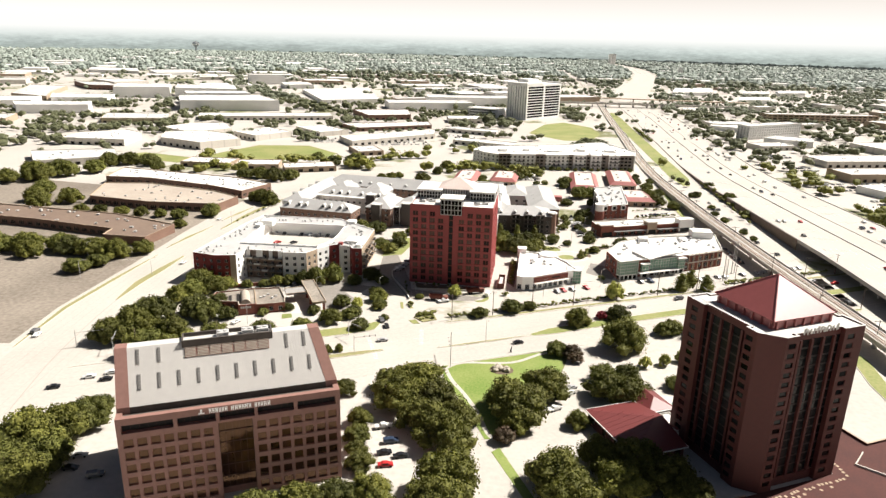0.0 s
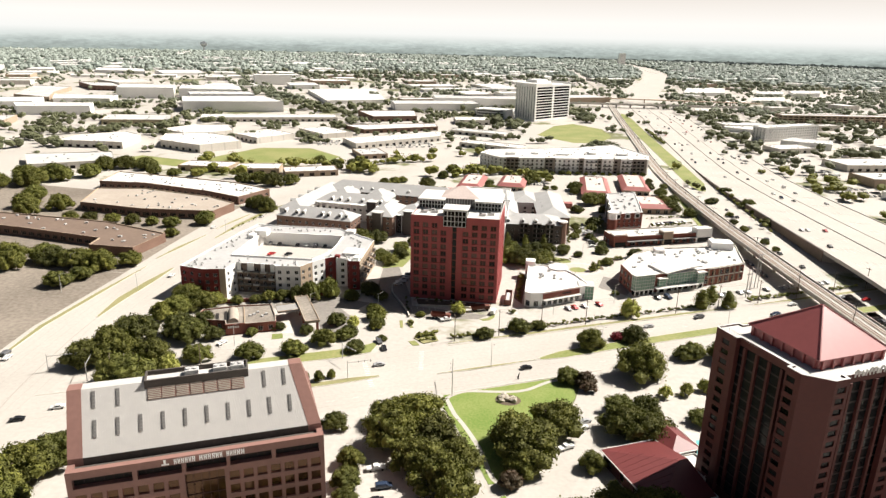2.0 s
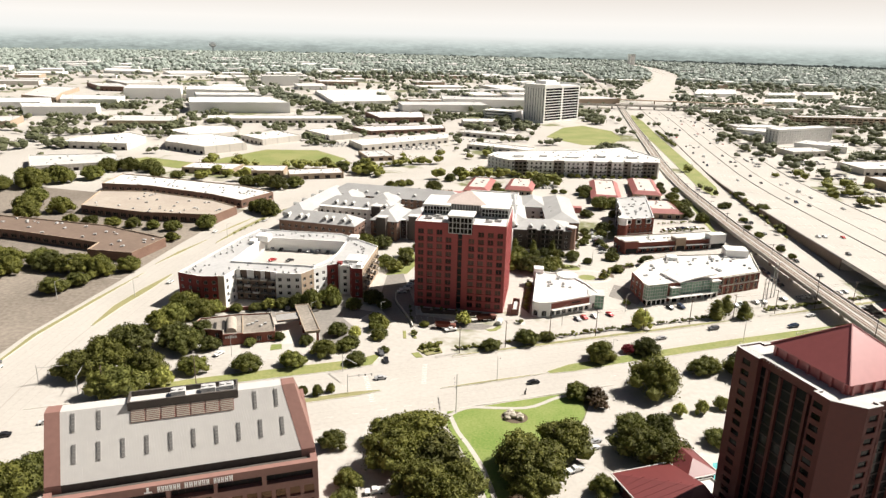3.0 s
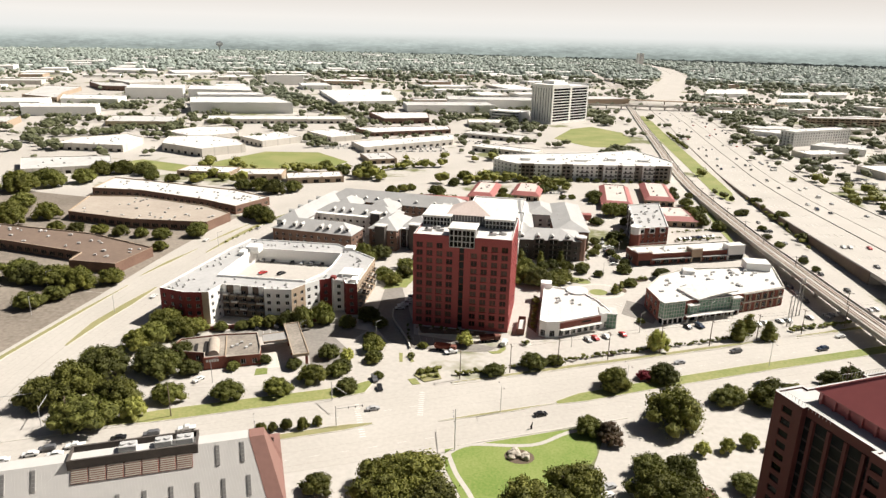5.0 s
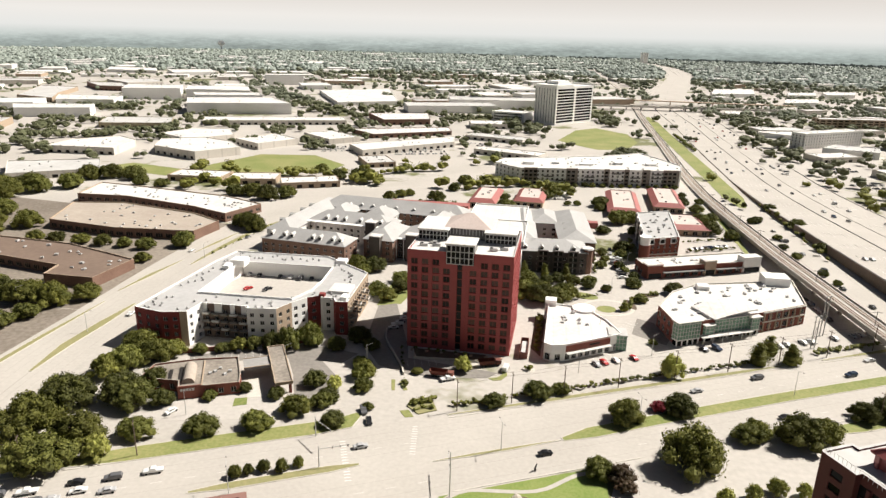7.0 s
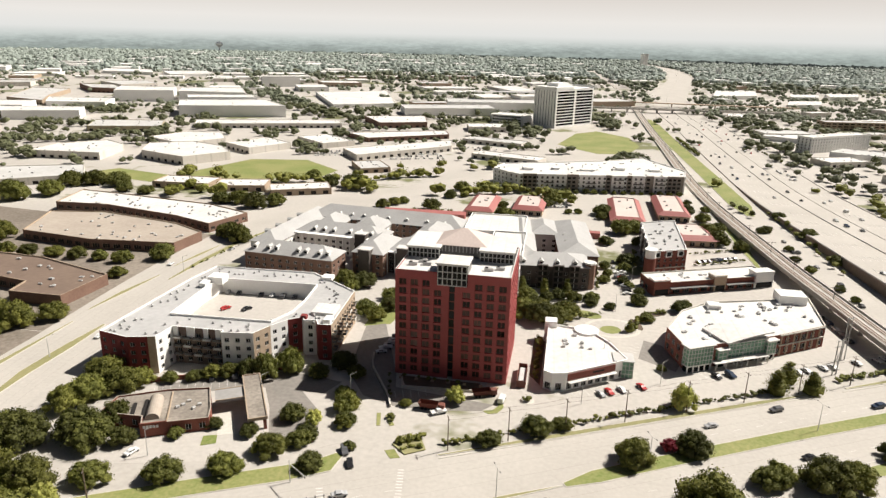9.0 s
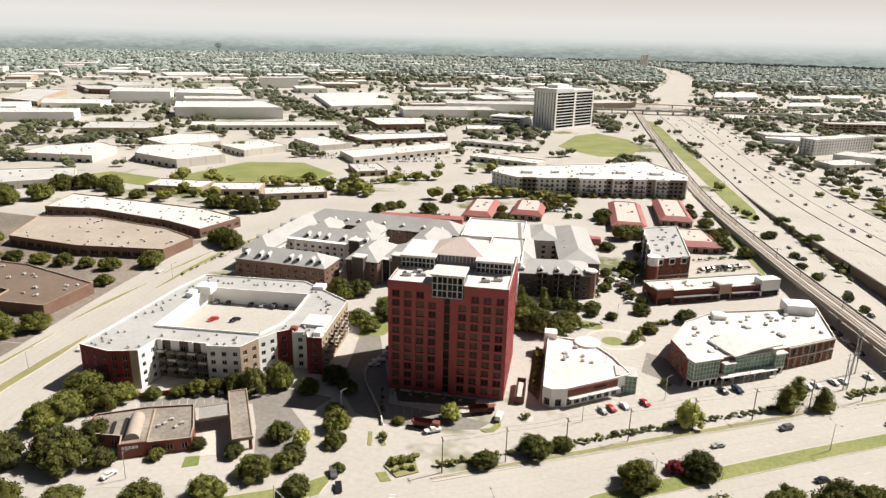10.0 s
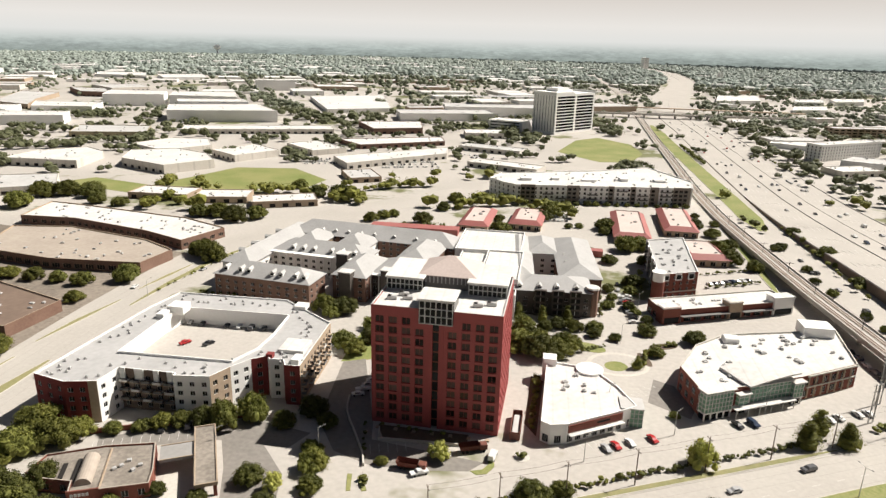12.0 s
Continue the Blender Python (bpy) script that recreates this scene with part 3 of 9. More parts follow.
# park: lawn, curved path, boulder ring
PARK = [(-21.5, 231.5), (-8, 238), (8, 245.5), (25.5, 253.5), (25, 237), (17, 218), (8, 200), (4, 186), (-3, 184), (-8, 196), (-15, 212), (-20, 222)]
slab("park_lawn", PARK, 0.10, M_LAWN, "bright mown lawn of a small park", "lawn")
bm = bmesh.new()
strip(bm, curve_line([(-21, 228), (-18.5, 232), (-13.8, 235.5), (-5.4, 236.6), (2, 237.6), (8, 240), (16.4, 247.5), (24, 251)], 2.5), 1.5, 0, 0.13)
strip(bm, curve_line([(-20, 229), (-16.5, 220), (-13, 214), (-8, 204), (-5, 196), (-2, 187), (3, 181)], 2.5), 1.5, 0, 0.128)
structure("park_path", bm, M_CONC, "pale curved concrete footpath", "path")
slab("path_verge", [(-0.6, 177.5), (1.8, 180), (13, 155), (11.2, 152)], 0.09, M_LAWN, "strip of grass beside the drive", "lawn")
def oval(cx, cy, rx, ry, turn, n=22):
    a = radians(turn)
    return [(cx + rx * math.cos(i * math.tau / n) * math.cos(a) - ry * math.sin(i * math.tau / n) * math.sin(a), cy + rx * math.cos(i * math.tau / n) * math.sin(a) + ry * math.sin(i * math.tau / n) * math.cos(a)) for i in range(n)]


slab("garden_path_ring", oval(37, 380.5, 12.5, 10.5, 10), 0.04, M_WALK, "pale paved ring path of the garden", "path")
slab("garden_court", oval(37, 380.5, 10.6, 8.6, 10), 0.055, M_CONC, "pale concrete court inside the ring path", "path")
slab("garden_lawn", oval(36.0, 378.5, 4.6, 4.2, 20), 0.09, M_GRASS, "small round green lawn behind the restaurant", "lawn")
slab("garden_lawn_back", oval(26.5, 394, 7.0, 4.2, -20), 0.09, M_GRASS, "small shaded green lawn under trees", "lawn")
slab("garden_bed", oval(48.0, 386.5, 6.2, 2.0, 105), 0.11, M_SOIL, "curved planting bed with low hedges", "planting bed")
slab("restaurant_bed", [(1.5, 330), (5.5, 323), (7.6, 362), (3, 364)], 0.09, M_SOIL, "dark planting bed beside the restaurant wall", "planting bed")
slab("round_bed", oval(1.2, 310.9, 2.6, 2.6, 0), 0.12, M_WALK, "round kerbed planting island", "planting bed")
slab("islet_west", [(-48.6, 293.6), (-46.9, 286.0), (-45.7, 286.3), (-47.2, 293.8)], 0.12, M_GRASS, "slim grassy islet in the forecourt", "lawn")
slab("islet_east", [(-45.4, 292.6), (-42.6, 286.6), (-41.2, 287.2), (-43.8, 293.0)], 0.12, M_GRASS, "slim grassy islet in the forecourt", "lawn")
slab("islet_corner", [(-41.2, 273.0), (-38.6, 269.3), (-35.8, 270.2), (-38.4, 274.2)], 0.12, M_GRASS, "small grassy corner islet", "lawn")
slab("islet_arc", [(-13.6, 301.2), (-11.6, 299.6), (-8.6, 300.6), (-6.6, 304.6), (-7.0, 309.0), (-8.6, 308.6), (-8.6, 305.0), (-10.2, 302.4)], 0.12, M_GRASS, "curved grassy islet beside a truck", "lawn")
slab("corner_planter", [(-39.4, 276.4), (-34.6, 271.8), (-28.8, 275.4), (-32.0, 283.4), (-38.9, 281.0)], 0.35, M_DRY, "stone-edged planter at the street corner", "planter")
slab("islet_bank", [(-97.4, 265.6), (-93.2, 267.6), (-94.9, 272.0), (-98.9, 270.6)], 0.12, M_GRASS, "small grassy islet before the bank", "lawn")
slab("bank_ramp", [(-95.1, 271.7), (-89.6, 273.6), (-96.3, 286.2), (-100.3, 284.6)], 0.06, M_WALK, "pale concrete ramp beside the bank", "path")
slab("lot_bed", oval(57.5, 400.5, 6.5, 2.8, 20), 0.11, M_SOIL, "dark planting island in the parking lot", "planting bed")
slab("field_office", [(22, 925), (45, 890), (66, 864), (100, 872), (120, 935), (116, 1010), (78, 1064), (48, 1030)], 0.08, M_GRASS, "big mown green field before the office block", "lawn")
slab("field_warehouse", [(-318, 640), (-262, 632), (-190, 668), (-185, 700), (-230, 745), (-285, 735)], 0.08, M_GRASS, "broad sunlit green field", "lawn")
slab("field_small", [(-398, 632), (-320, 612), (-312, 640), (-380, 660)], 0.08, M_GRASS, "small dry green field", "lawn")

# motorway: raised near the crossing, retaining wall, frontage road
HWY = curve_line([(224, 60), (223, 200), (221, 330), (218, 420), (214, 520), (211, 640), (217, 800), (226, 980), (236, 1150), (246, 1380), (286, 1700), (398, 2250), (505, 2800), (545, 3400), (520, 3900)], 25)


def hwy_z(y):
    return 7.5 if y < 380 else (0.2 if y > 720 else 0.2 + 7.3 * (720 - y) / 340)


zs = [hwy_z(p.y) for p in HWY]
bm = bmesh.new()
k0 = next(i for i, p in enumerate(HWY) if p.y > 395)
strip(bm, HWY[k0:], 76, -0.3, zs[k0:])
near = HWY[:k0 + 1]
strip(bm, near, 76, [z - 1.6 for z in zs[:k0 + 1]], zs[:k0 + 1])
structure("motorway", bm, M_ROAD, "very wide pale concrete motorway deck", "road")
for off, nm in ((37.7, "barrier_west"), (-37.7, "barrier_east"), (8.0, "barrier_middle"), (-9.0, "barrier_lanes")):
    bm = bmesh.new()
    strip(bm, HWY, 0.5, [z - 0.2 for z in zs], [z + (0.28 if off == -9.0 else 0.5) for z in zs], offset=off)
    structure(nm, bm, M_CONC, "long low concrete motorway barrier", "barrier")
bm = bmesh.new()
strip(bm, HWY[k0:k0 + 18], 0.4, -0.2, [z - 0.02 for z in zs[k0:k0 + 18]], offset=38.3)
structure("retaining_wall", bm, M_RETAIN, "long brown concrete retaining wall below the motorway", "wall")
bm = bmesh.new()
for i in range(8):
    y = 230 + i * 18
    for dx in (-32, -16, 0, 16, 32):
        bar(bm, (222 + dx, y, -0.2), (222 + dx, y, 6.2), 1.2, 1.2)
    box(bm, 222 - 37, y - 0.8, 5.1, 222 + 37, y + 0.8, 5.95)
structure("motorway_columns", bm, M_CONC, "rows of concrete columns under the motorway", "column")
bm = bmesh.new()
lanes = [(-29 + 3.7 * i) for i in range(5)] + [(13 + 3.7 * i) for i in range(6)]
for off in lanes:
    for i in range(2, 60, 1):
        if i + 1 < len(HWY):
            a, b = HWY[i], HWY[i] + (HWY[i + 1] - HWY[i]) * 0.35
            strip(bm, [a, b], 0.18, [zs[i] - 0.05, zs[i] - 0.05], [zs[i] + 0.012, zs[i] + (zs[i + 1] - zs[i]) * 0.35 + 0.012], offset=off)
tagged(new("lane_dashes", mesh_of(bm, "lane_dashes", M_LINE)), "white dashed lane lines on the motorway", "road marking", kind="stuff")
FRONT = curve_line([(170, 150), (168, 300), (164, 430), (160, 540), (162, 600), (174, 680), (182, 780), (186, 900), (194, 1130), (206, 1350)], 25)
bm = bmesh.new()
strip(bm, FRONT, 14, -0.3, 0.03)
structure("road_frontage", bm, M_ROAD, "pale concrete frontage road beside the railway", "road")
green_island("verge_motorway", [(157.5, 606), (159, 640), (160.5, 700), (162, 780), (164, 900), (167, 1034), (171, 1156), (174, 1240)], 17, M_GRASS, "long olive grass strip beside the motorway")
green_island("verge_frontage", [(150, 395), (150, 430), (147, 480), (144, 520), (143, 560)], 5, M_DRY, "dry grass strip beside the railway")
green_island("verge_rail_far", [(127, 475), (129.5, 520), (131, 560), (131.5, 612)], 6, M_GRASS, "dry grass strip beside the railway")

# railway on a viaduct near the crossing
RAIL = curve_line([(167, 160), (160, 250), (153, 318), (147.5, 367), (142.5, 420), (139.5, 465), (137, 560), (136, 650), (138, 746), (146, 900), (156, 1100), (163, 1232), (177, 1480), (190, 1750), (195, 2100), (188, 2600), (186, 3000)], 18)


def rail_z(y):
    return 6.4 if y < 430 else (0.9 if y > 640 else 0.9 + 5.5 * (640 - y) / 210)


rz = [rail_z(p.y) for p in RAIL]
bm = bmesh.new()
kr = next(i for i, p in enumerate(RAIL) if p.y > 520)
strip(bm, RAIL[:kr + 1], 10.5, [z - 1.5 for z in rz[:kr + 1]], rz[:kr + 1])
strip(bm, RAIL[kr:], 10.5, -0.3, rz[kr:])
structure("viaduct_deck", bm, M_CONC, "long concrete light-rail viaduct deck", "viaduct")
for off in (5.1, -5.1):
    bm = bmesh.new()
    strip(bm, RAIL[:70], 0.3, [z - 0.6 for z in rz[:70]], [z + 0.8 for z in rz[:70]], offset=off)
    structure("viaduct_parapet", bm, M_WALK, "low concrete parapet along the viaduct", "parapet")
for off in (2.1, -2.1):
    bm = bmesh.new()
    strip(bm, RAIL, 2.5, [z - 0.1 for z in rz], [z + 0.16 for z in rz], offset=off)
    structure("track_bed", bm, M_BALLAST, "brown ballast bed of a railway track", "railway")
    for g in (-0.72, 0.72):
        bm = bmesh.new()
        strip(bm, RAIL[:60], 0.12, [z + 0.1 for z in rz[:60]], [z + 0.34 for z in rz[:60]], offset=off + g)
        structure("rail", bm, M_RUST, "rusty steel rail of the track", "railway")
for i in range(0, kr + 1):
    p = RAIL[i]
    bm = bmesh.new()
    bmesh.ops.create_cone(bm, cap_ends=True, segments=12, radius1=1.0, radius2=1.0, depth=rz[i] - 1.2, matrix=Matrix.Translation((0, 0, (rz[i] - 1.2) / 2 - 0.1)))
    box(bm, -4, -0.9, rz[i] - 2.3, 4, 0.9, rz[i] - 1.4)
    ob = structure("viaduct_pier", bm, M_CONC, "round concrete viaduct pier with a crosshead", "pier")
    ob.location = (p.x, p.y, 0)


def catenary_mast(p, z, turn):
    r = root("catenary_mast", p.x, p.y, z, turn, "slim dark steel mast over the railway", "mast", "railway masts")
    bm = bmesh.new()
    bar(bm, (0, 0, 0), (0, 0, 6.5), 0.22, 0.22)
    part("post", bm, M_POLE, r)
    bm = bmesh.new()
    bar(bm, (-2.4, 0, 5.9), (2.4, 0, 5.9), 0.12, 0.12)
    bar(bm, (0, 0, 6.4), (2.4, 0, 5.9), 0.07, 0.07)
    bar(bm, (0, 0, 6.4), (-2.4, 0, 5.9), 0.07, 0.07)
    part("arm", bm, M_POLE, r)


for i in range(2, 44, 2):
    catenary_mast(RAIL[i], rz[i], 0)

# overpass across the motorway far up the road
bm = bmesh.new()
strip(bm, [(20, 1352), (125, 1353), (282, 1357), (420, 1366)], 16, 5.4, 7.0)
structure("overpass_deck", bm, M_CONC, "pale concrete overpass across the motorway", "bridge")
for side in (7.8, -7.8):
    bm = bmesh.new()
    strip(bm, [(20, 1352), (125, 1353), (282, 1357), (420, 1366)], 0.5, 6.9, 8.1, offset=side)
    structure("overpass_parapet", bm, M_WALK, "pale concrete parapet of the overpass", "parapet")
for x in (125, 152, 178, 204, 230, 256, 284):
    bm = bmesh.new()
    for dy in (-5, 0, 5):
        bar(bm, (x, 1355 + dy, -0.1), (x, 1355 + dy, 5.0), 1.3, 1.3)
    box(bm, x - 0.9, 1347.5, 4.6, x + 0.9, 1362.5, 5.45)
    structure("overpass_pier", bm, M_CONC, "concrete overpass pier of three columns", "pier")
bm = bmesh.new()
strip(bm, [(60, 1500), (200, 1480), (330, 1470), (480, 1465)], 12, 6.6, 8.0)
for x in (80, 170, 250, 330, 420):
    bar(bm, (x, 1482 - (x - 80) * 0.03, -0.1), (x, 1482 - (x - 80) * 0.03, 6.7), 2, 2)
structure("overpass_deck_far", bm, M_TAN, "brown concrete flyover behind the overpass", "bridge")


# ---- buildings ----
def office_tower():
    x0, y0, w, d, h = -48.6, 322.7, 41.8, 37.0, 41.6
    r = root("office_tower", x0, y0, 0, -2.4, "tall red granite office tower with square windows", "office building")
    bm = bmesh.new()
    us = spread(18.4, 4, 2.75, 0.6)
    us = [(a, b) for a, b in us]
    usR = [(w - b, w - a) for a, b in us[::-1]]
    st = 3.42
    rows = [(1.45 + st * i, 1.45 + st * i + 2.45) for i in range(11)]
    # front in three lengths: left bays, middle slot, right bays; the top row stops at the glazed bay
    holes = facade(bm, (0, 0), (18.4, 0), -0.3, rows[-1][0] - 0.6, us, rows[:-1], 0.45)
    holes += facade(bm, (0, 0), (13.9, 0), rows[-1][0] - 0.6, h, us[:3], rows[-1:], 0.45)
    box(bm, 13.9, 0, rows[-1][0] - 0.6, 18.4, 0.45, h - 0.02)
    box(bm, 23.4, 0, rows[-1][0] - 0.6, 27.9, 0.45, h - 0.02)
    b2 = [(a - 23.4, b - 23.4) for a, b in usR]
    holes += facade(bm, (23.4, 0), (w, 0), -0.3, rows[-1][0] - 0.6, b2, rows[:-1], 0.45)
    holes += facade(bm, (27.9, 0), (w, 0), rows[-1][0] - 0.6, h, [(a - 4.5, b - 4.5) for a, b in b2[1:]], rows[-1:], 0.45)
    sides = spread(d, 8, 2.75, 0.8)
    holes += facade(bm, (w, 0), (w, d), -0.3, h, sides, rows, 0.3)
    holes += facade(bm, (w, d), (0, d), -0.3, h, spread(w, 9, 2.75, 0.8), rows, 0.3)
    holes += facade(bm, (0, d), (0, 0), -0.3, h, sides, rows, 0.3)
    # slot returns and the red band between the bays
    facade(bm, (18.4, 0), (18.4, 1.2), -0.3, h - 4.5, [], [])
    facade(bm, (23.4, 1.2), (23.4, 0), -0.3, h - 4.5, [], [])
    box(bm, 18.4, -0.05, -0.3, 19.9, 1.2, h - 4.6)
    box(bm, 21.9, -0.05, -0.3, 23.4, 1.2, h - 4.6)
    outline = [(0, 0), (w, 0), (w, d), (0, d)]
    parapet_roof(bm, outline, h - 0.5, h, 0.5, 0, 1)
    part("wall", bm, [M_BRICK, M_ROOF2], r)
    bm = bmesh.new()
    prism(bm, inset_poly(outline, 0.3), h - 1.2, h - 0.5)
    part("roof", bm, M_ROOF, r, "white membrane roof terrace")
    windows(holes, r, M_GLASST, 1, M_BRICK)
    bm = bmesh.new()
    box(bm, 19.9, 0.7, 0.5, 21.9, 1.0, h - 4.6, 0)
    for i in range(11):
        box(bm, 19.9, 0.5, 3.0 + i * st, 21.9, 0.72, 3.4 + i * st, 1)
    part("glazed_slot", bm, [M_GLASS, M_BROWN], r, "dark narrow glazed slot")
    # glazed bay at the top middle with a white grid
    bm = bmesh.new()
    box(bm, 15.4, -0.3, h - 4.6, 26.4, 9.0, h + 3.2, 0)
    part("glass_bay", bm, M_GLASS, r, "dark glazed box with white grid")
    for i in range(7):
        x = 15.7 + i * 10.4 / 6
        wv = 0.36 if i in (1, 5, 3) else 0.18
        bm = bmesh.new()
        box(bm, x - wv / 2, -0.75, h - 4.7, x + wv / 2, -0.28, h + 3.0)
        part("mullion", bm, M_FRAME, r, "white metal grid bar")
    for z in (h - 4.6, h - 2.1, h + 0.4, h + 2.9):
        bm = bmesh.new()
        box(bm, 15.6, -0.7, z - 0.13, 26.2, -0.3, z + 0.13)
        part("transom", bm, M_FRAME, r, "white metal grid bar")
    bm = bmesh.new()
    box(bm, 14.9, -1.2, h + 3.2, 26.9, 9.6, h + 3.75, 0, 0.08)
    part("canopy", bm, M_ROOF, r, "flat white canopy slab")
    # penthouses
    for xa, xb in ((1.0, 13.0), (28.6, w - 0.8)):
        bm = bmesh.new()
        box(bm, xa, 16.0, h - 0.6, xb, d - 2, h + 3.8, 0)
        part("penthouse", bm, M_GLASS, r, "glazed penthouse storey")
        bm = bmesh.new()
        n = 8
        for i in range(n + 1):
            x = xa + (xb - xa) * i / n
            box(bm, x - 0.12, 15.7, h - 0.6, x + 0.12, 16.0, h + 3.8)
        for z in (h - 0.3, h + 1.6, h + 3.4):
            box(bm, xa, 15.75, z - 0.12, xb, 15.98, z + 0.12)
        part("mullion_frame", bm, M_FRAME, r)
        bm = bmesh.new()
        box(bm, xa - 0.6, 15.0, h + 3.8, xb + 0.6, d - 1.4, h + 4.4, 0, 0.1)
        part("penthouse_roof", bm, M_ROOF, r, "flat white roof slab")
    bm = bmesh.new()
    box(bm, 11.6, 20.0, h - 0.6, 30.0, d - 0.5, h + 4.2, 0)
    part("lantern_wall", bm, M_GREYW, r)
    bm = bmesh.new()
    for i in range(14):
        x = 12.0 + i * 17.6 / 13
        box(bm, x - 0.15, 19.8, h + 1.5, x + 0.15, 20.0, h + 4.0)
    part("louvre", bm, M_FRAME, r)
    bm = bmesh.new()
    hip_roof(bm, 11.6, 20.0, 30.0, d - 0.5, h + 4.3, 4.6, 0.9)
    part("lantern_roof", bm, M_TERRA, r, "pale terracotta hipped roof")
    for x, y in ((5, 7), (10, 8), (33, 7), (37, 9), (8, 11)):
        bm = bmesh.new()
        box(bm, -1.6, -0.7, 0, 1.6, 0.7, 1.2, 0, 0.06)
        box(bm, -1.3, -0.5, 1.2, -0.2, 0.5, 1.5, 1)
        part("roof_unit", bm, [M_METAL, M_DARK], r, at=pose(x, y, h - 0.5, 0, 0, 6))
    for i in range(7):
        bm = bmesh.new()
        box(bm, -0.6, -0.6, 0, 0.6, 0.6, 0.5, 0, 0.05)
        part("planter", bm, M_TAN, r, at=pose(3 + i * 6, -3.5, 0))
    return r


office_tower()


def credit_building():
    w, d, h = 56.4, 34.0, 28.4
    r = root("credit_union_building", -94.2, 135.8, 0, 24.4, "rose-brown stone office block with a steep pale metal roof", "office building")
    bm = bmesh.new()
    st = 3.72
    rows = [(1.4 + st * i, 1.4 + st * i + 2.4) for i in range(6)]
    top = [(24.1, 26.5)]
    holes = facade(bm, (0, 0), (24.2, 0), -0.3, 23.4, spread(24.2, 7, 2.35, 0.9), rows, 0.5)
    holes += facade(bm, (33.0, 0), (w, 0), -0.3, 23.4, spread(w - 33.0, 7, 2.35, 0.6), rows, 0.5)
    facade(bm, (24.2, 0), (24.2, 2.2), -0.3, 23.4, [], [])
    facade(bm, (33.0, 2.2), (33.0, 0), -0.3, 23.4, [], [])
    facade(bm, (24.2, 2.2), (33.0, 2.2), -0.3, 2.0, [], [])
    slots = [(1.2, 13.4), (14.4, 23.8), (24.7, 33.6), (34.4, 43.9), (44.9, w - 1.2)]
    top_holes = facade(bm, (0, 0), (w, 0), 23.4, h, slots, top, 1.6)
    holes += facade(bm, (w, 0), (w, d), -0.3, h, spread(d, 10, 2.35, 0.9), rows, 0.5)
    holes += facade(bm, (w, d), (0, d), -0.3, h, spread(w, 16, 2.35, 0.9), rows, 0.5)
    holes += facade(bm, (0, d), (0, 0), -0.3, h, spread(d, 10, 2.35, 0.9), rows, 0.5)
    outline = [(0, 0), (w, 0), (w, d), (0, d)]
    parapet_roof(bm, outline, h - 0.7, h, 1.5, 0, 0)
    part("wall", bm, M_CU, r)
    bm = bmesh.new()
    bm.faces.new([bm.verts.new((x, y, h - 0.7)) for x, y in inset_poly(outline, 1.2)])
    part("ledge", bm, M_DARKW, r, "dark recessed roof gutter")
    windows(holes, r, M_GLASSB, 0, M_BROWN)
    # near-black barred panes close the loggias, their inner shade put in as colour
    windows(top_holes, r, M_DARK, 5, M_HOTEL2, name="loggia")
    bm = bmesh.new()
    box(bm, 24.2, 2.2, 2.0, 33.0, 2.35, 23.4, 0)
    for i in range(7):
        box(bm, 24.2, 2.05, 2.0 + i * 3.5, 33.0, 2.22, 2.25 + i * 3.5, 1)
    for i in range(6):
        box(bm, 24.1 + i * 1.76, 2.08, 2.0, 24.25 + i * 1.76, 2.22, 23.4, 1)
    part("entrance_glazing", bm, [M_GLASSB, M_HOTEL2], r, "tall bronze glazed entrance wall")
    # steep metal roof: front slope, ridge with a plant well, back slope
    yf, zf, yr, zr = 3.4, h + 1.2, 11.8, 42.3
    yb = 2 * yr - yf + 3

    def slope_block(xf0, xf1, xr0, xr1, mats, label, name, lift=0.0):
        """A roof wedge: eave at the front, ridge, eave at the back, closed ends."""
        bm = bmesh.new()
        pts = [(yf, h - 0.8), (yf, zf), (yr, zr), (yr + 3, zr), (yb, zf), (yb, h - 0.8)]
        A = [bm.verts.new((xf0 + (xr0 - xf0) * (z - zf) / (zr - zf) if z > zf else xf0, y, z + lift)) for y, z in pts]
        B = [bm.verts.new((xf1 + (xr1 - xf1) * (z - zf) / (zr - zf) if z > zf else xf1, y, z + lift)) for y, z in pts]
        for i in range(5):
            bm.faces.new((A[i], B[i], B[i + 1], A[i + 1])).material_index = len(mats) - 1 if i in (0, 4) else 0
        bm.faces.new(A[::-1]).material_index = len(mats) - 1
        bm.faces.new(B).material_index = len(mats) - 1
        return part(name, bm, mats, r, label)
    xl, xr_ = 0.1, w - 3.6
    slope_block(0.15, 3.3, xl, xl + 3.0, [M_CU], "sloping rose-brown roof end", "roof_end", 0.12)
    slope_block(w - 3.3, w - 0.15, xr_ - 3.0, xr_, [M_CU], "sloping rose-brown roof end", "roof_end", 0.12)
    slope_block(3.3, w - 3.3, xl + 3.0, xr_ - 3.0, [M_SEAM, M_DARKW], "steep pale standing-seam metal roof", "roof")
    tilt = math.degrees(math.atan2(zr - zf, yr - yf))

    def on_roof(x, f, lift=0.0):
        """A pose on the front slope: x at the eave, f from eave to ridge."""
        t = (x - 3.3) / (w - 6.6)
        xx = x + f * ((xl + 3.0 - 3.3) * (1 - t) + (xr_ - 3.0 - w + 3.3) * t)
        n = Vector((0, -math.sin(radians(tilt)), math.cos(radians(tilt)))) * lift
        return pose(xx, yf + f * (yr - yf) + n.y, zf + f * (zr - zf) + n.z, tilt, 0, 0)
    bm = bmesh.new()
    n = 84
    for i in range(n + 1):
        x = 3.4 + (w - 6.8) * i / n
        bar(bm, on_roof(x, 0.005, 0.006).translation, on_roof(x, 0.995, 0.006).translation, 0.045, 0.025)
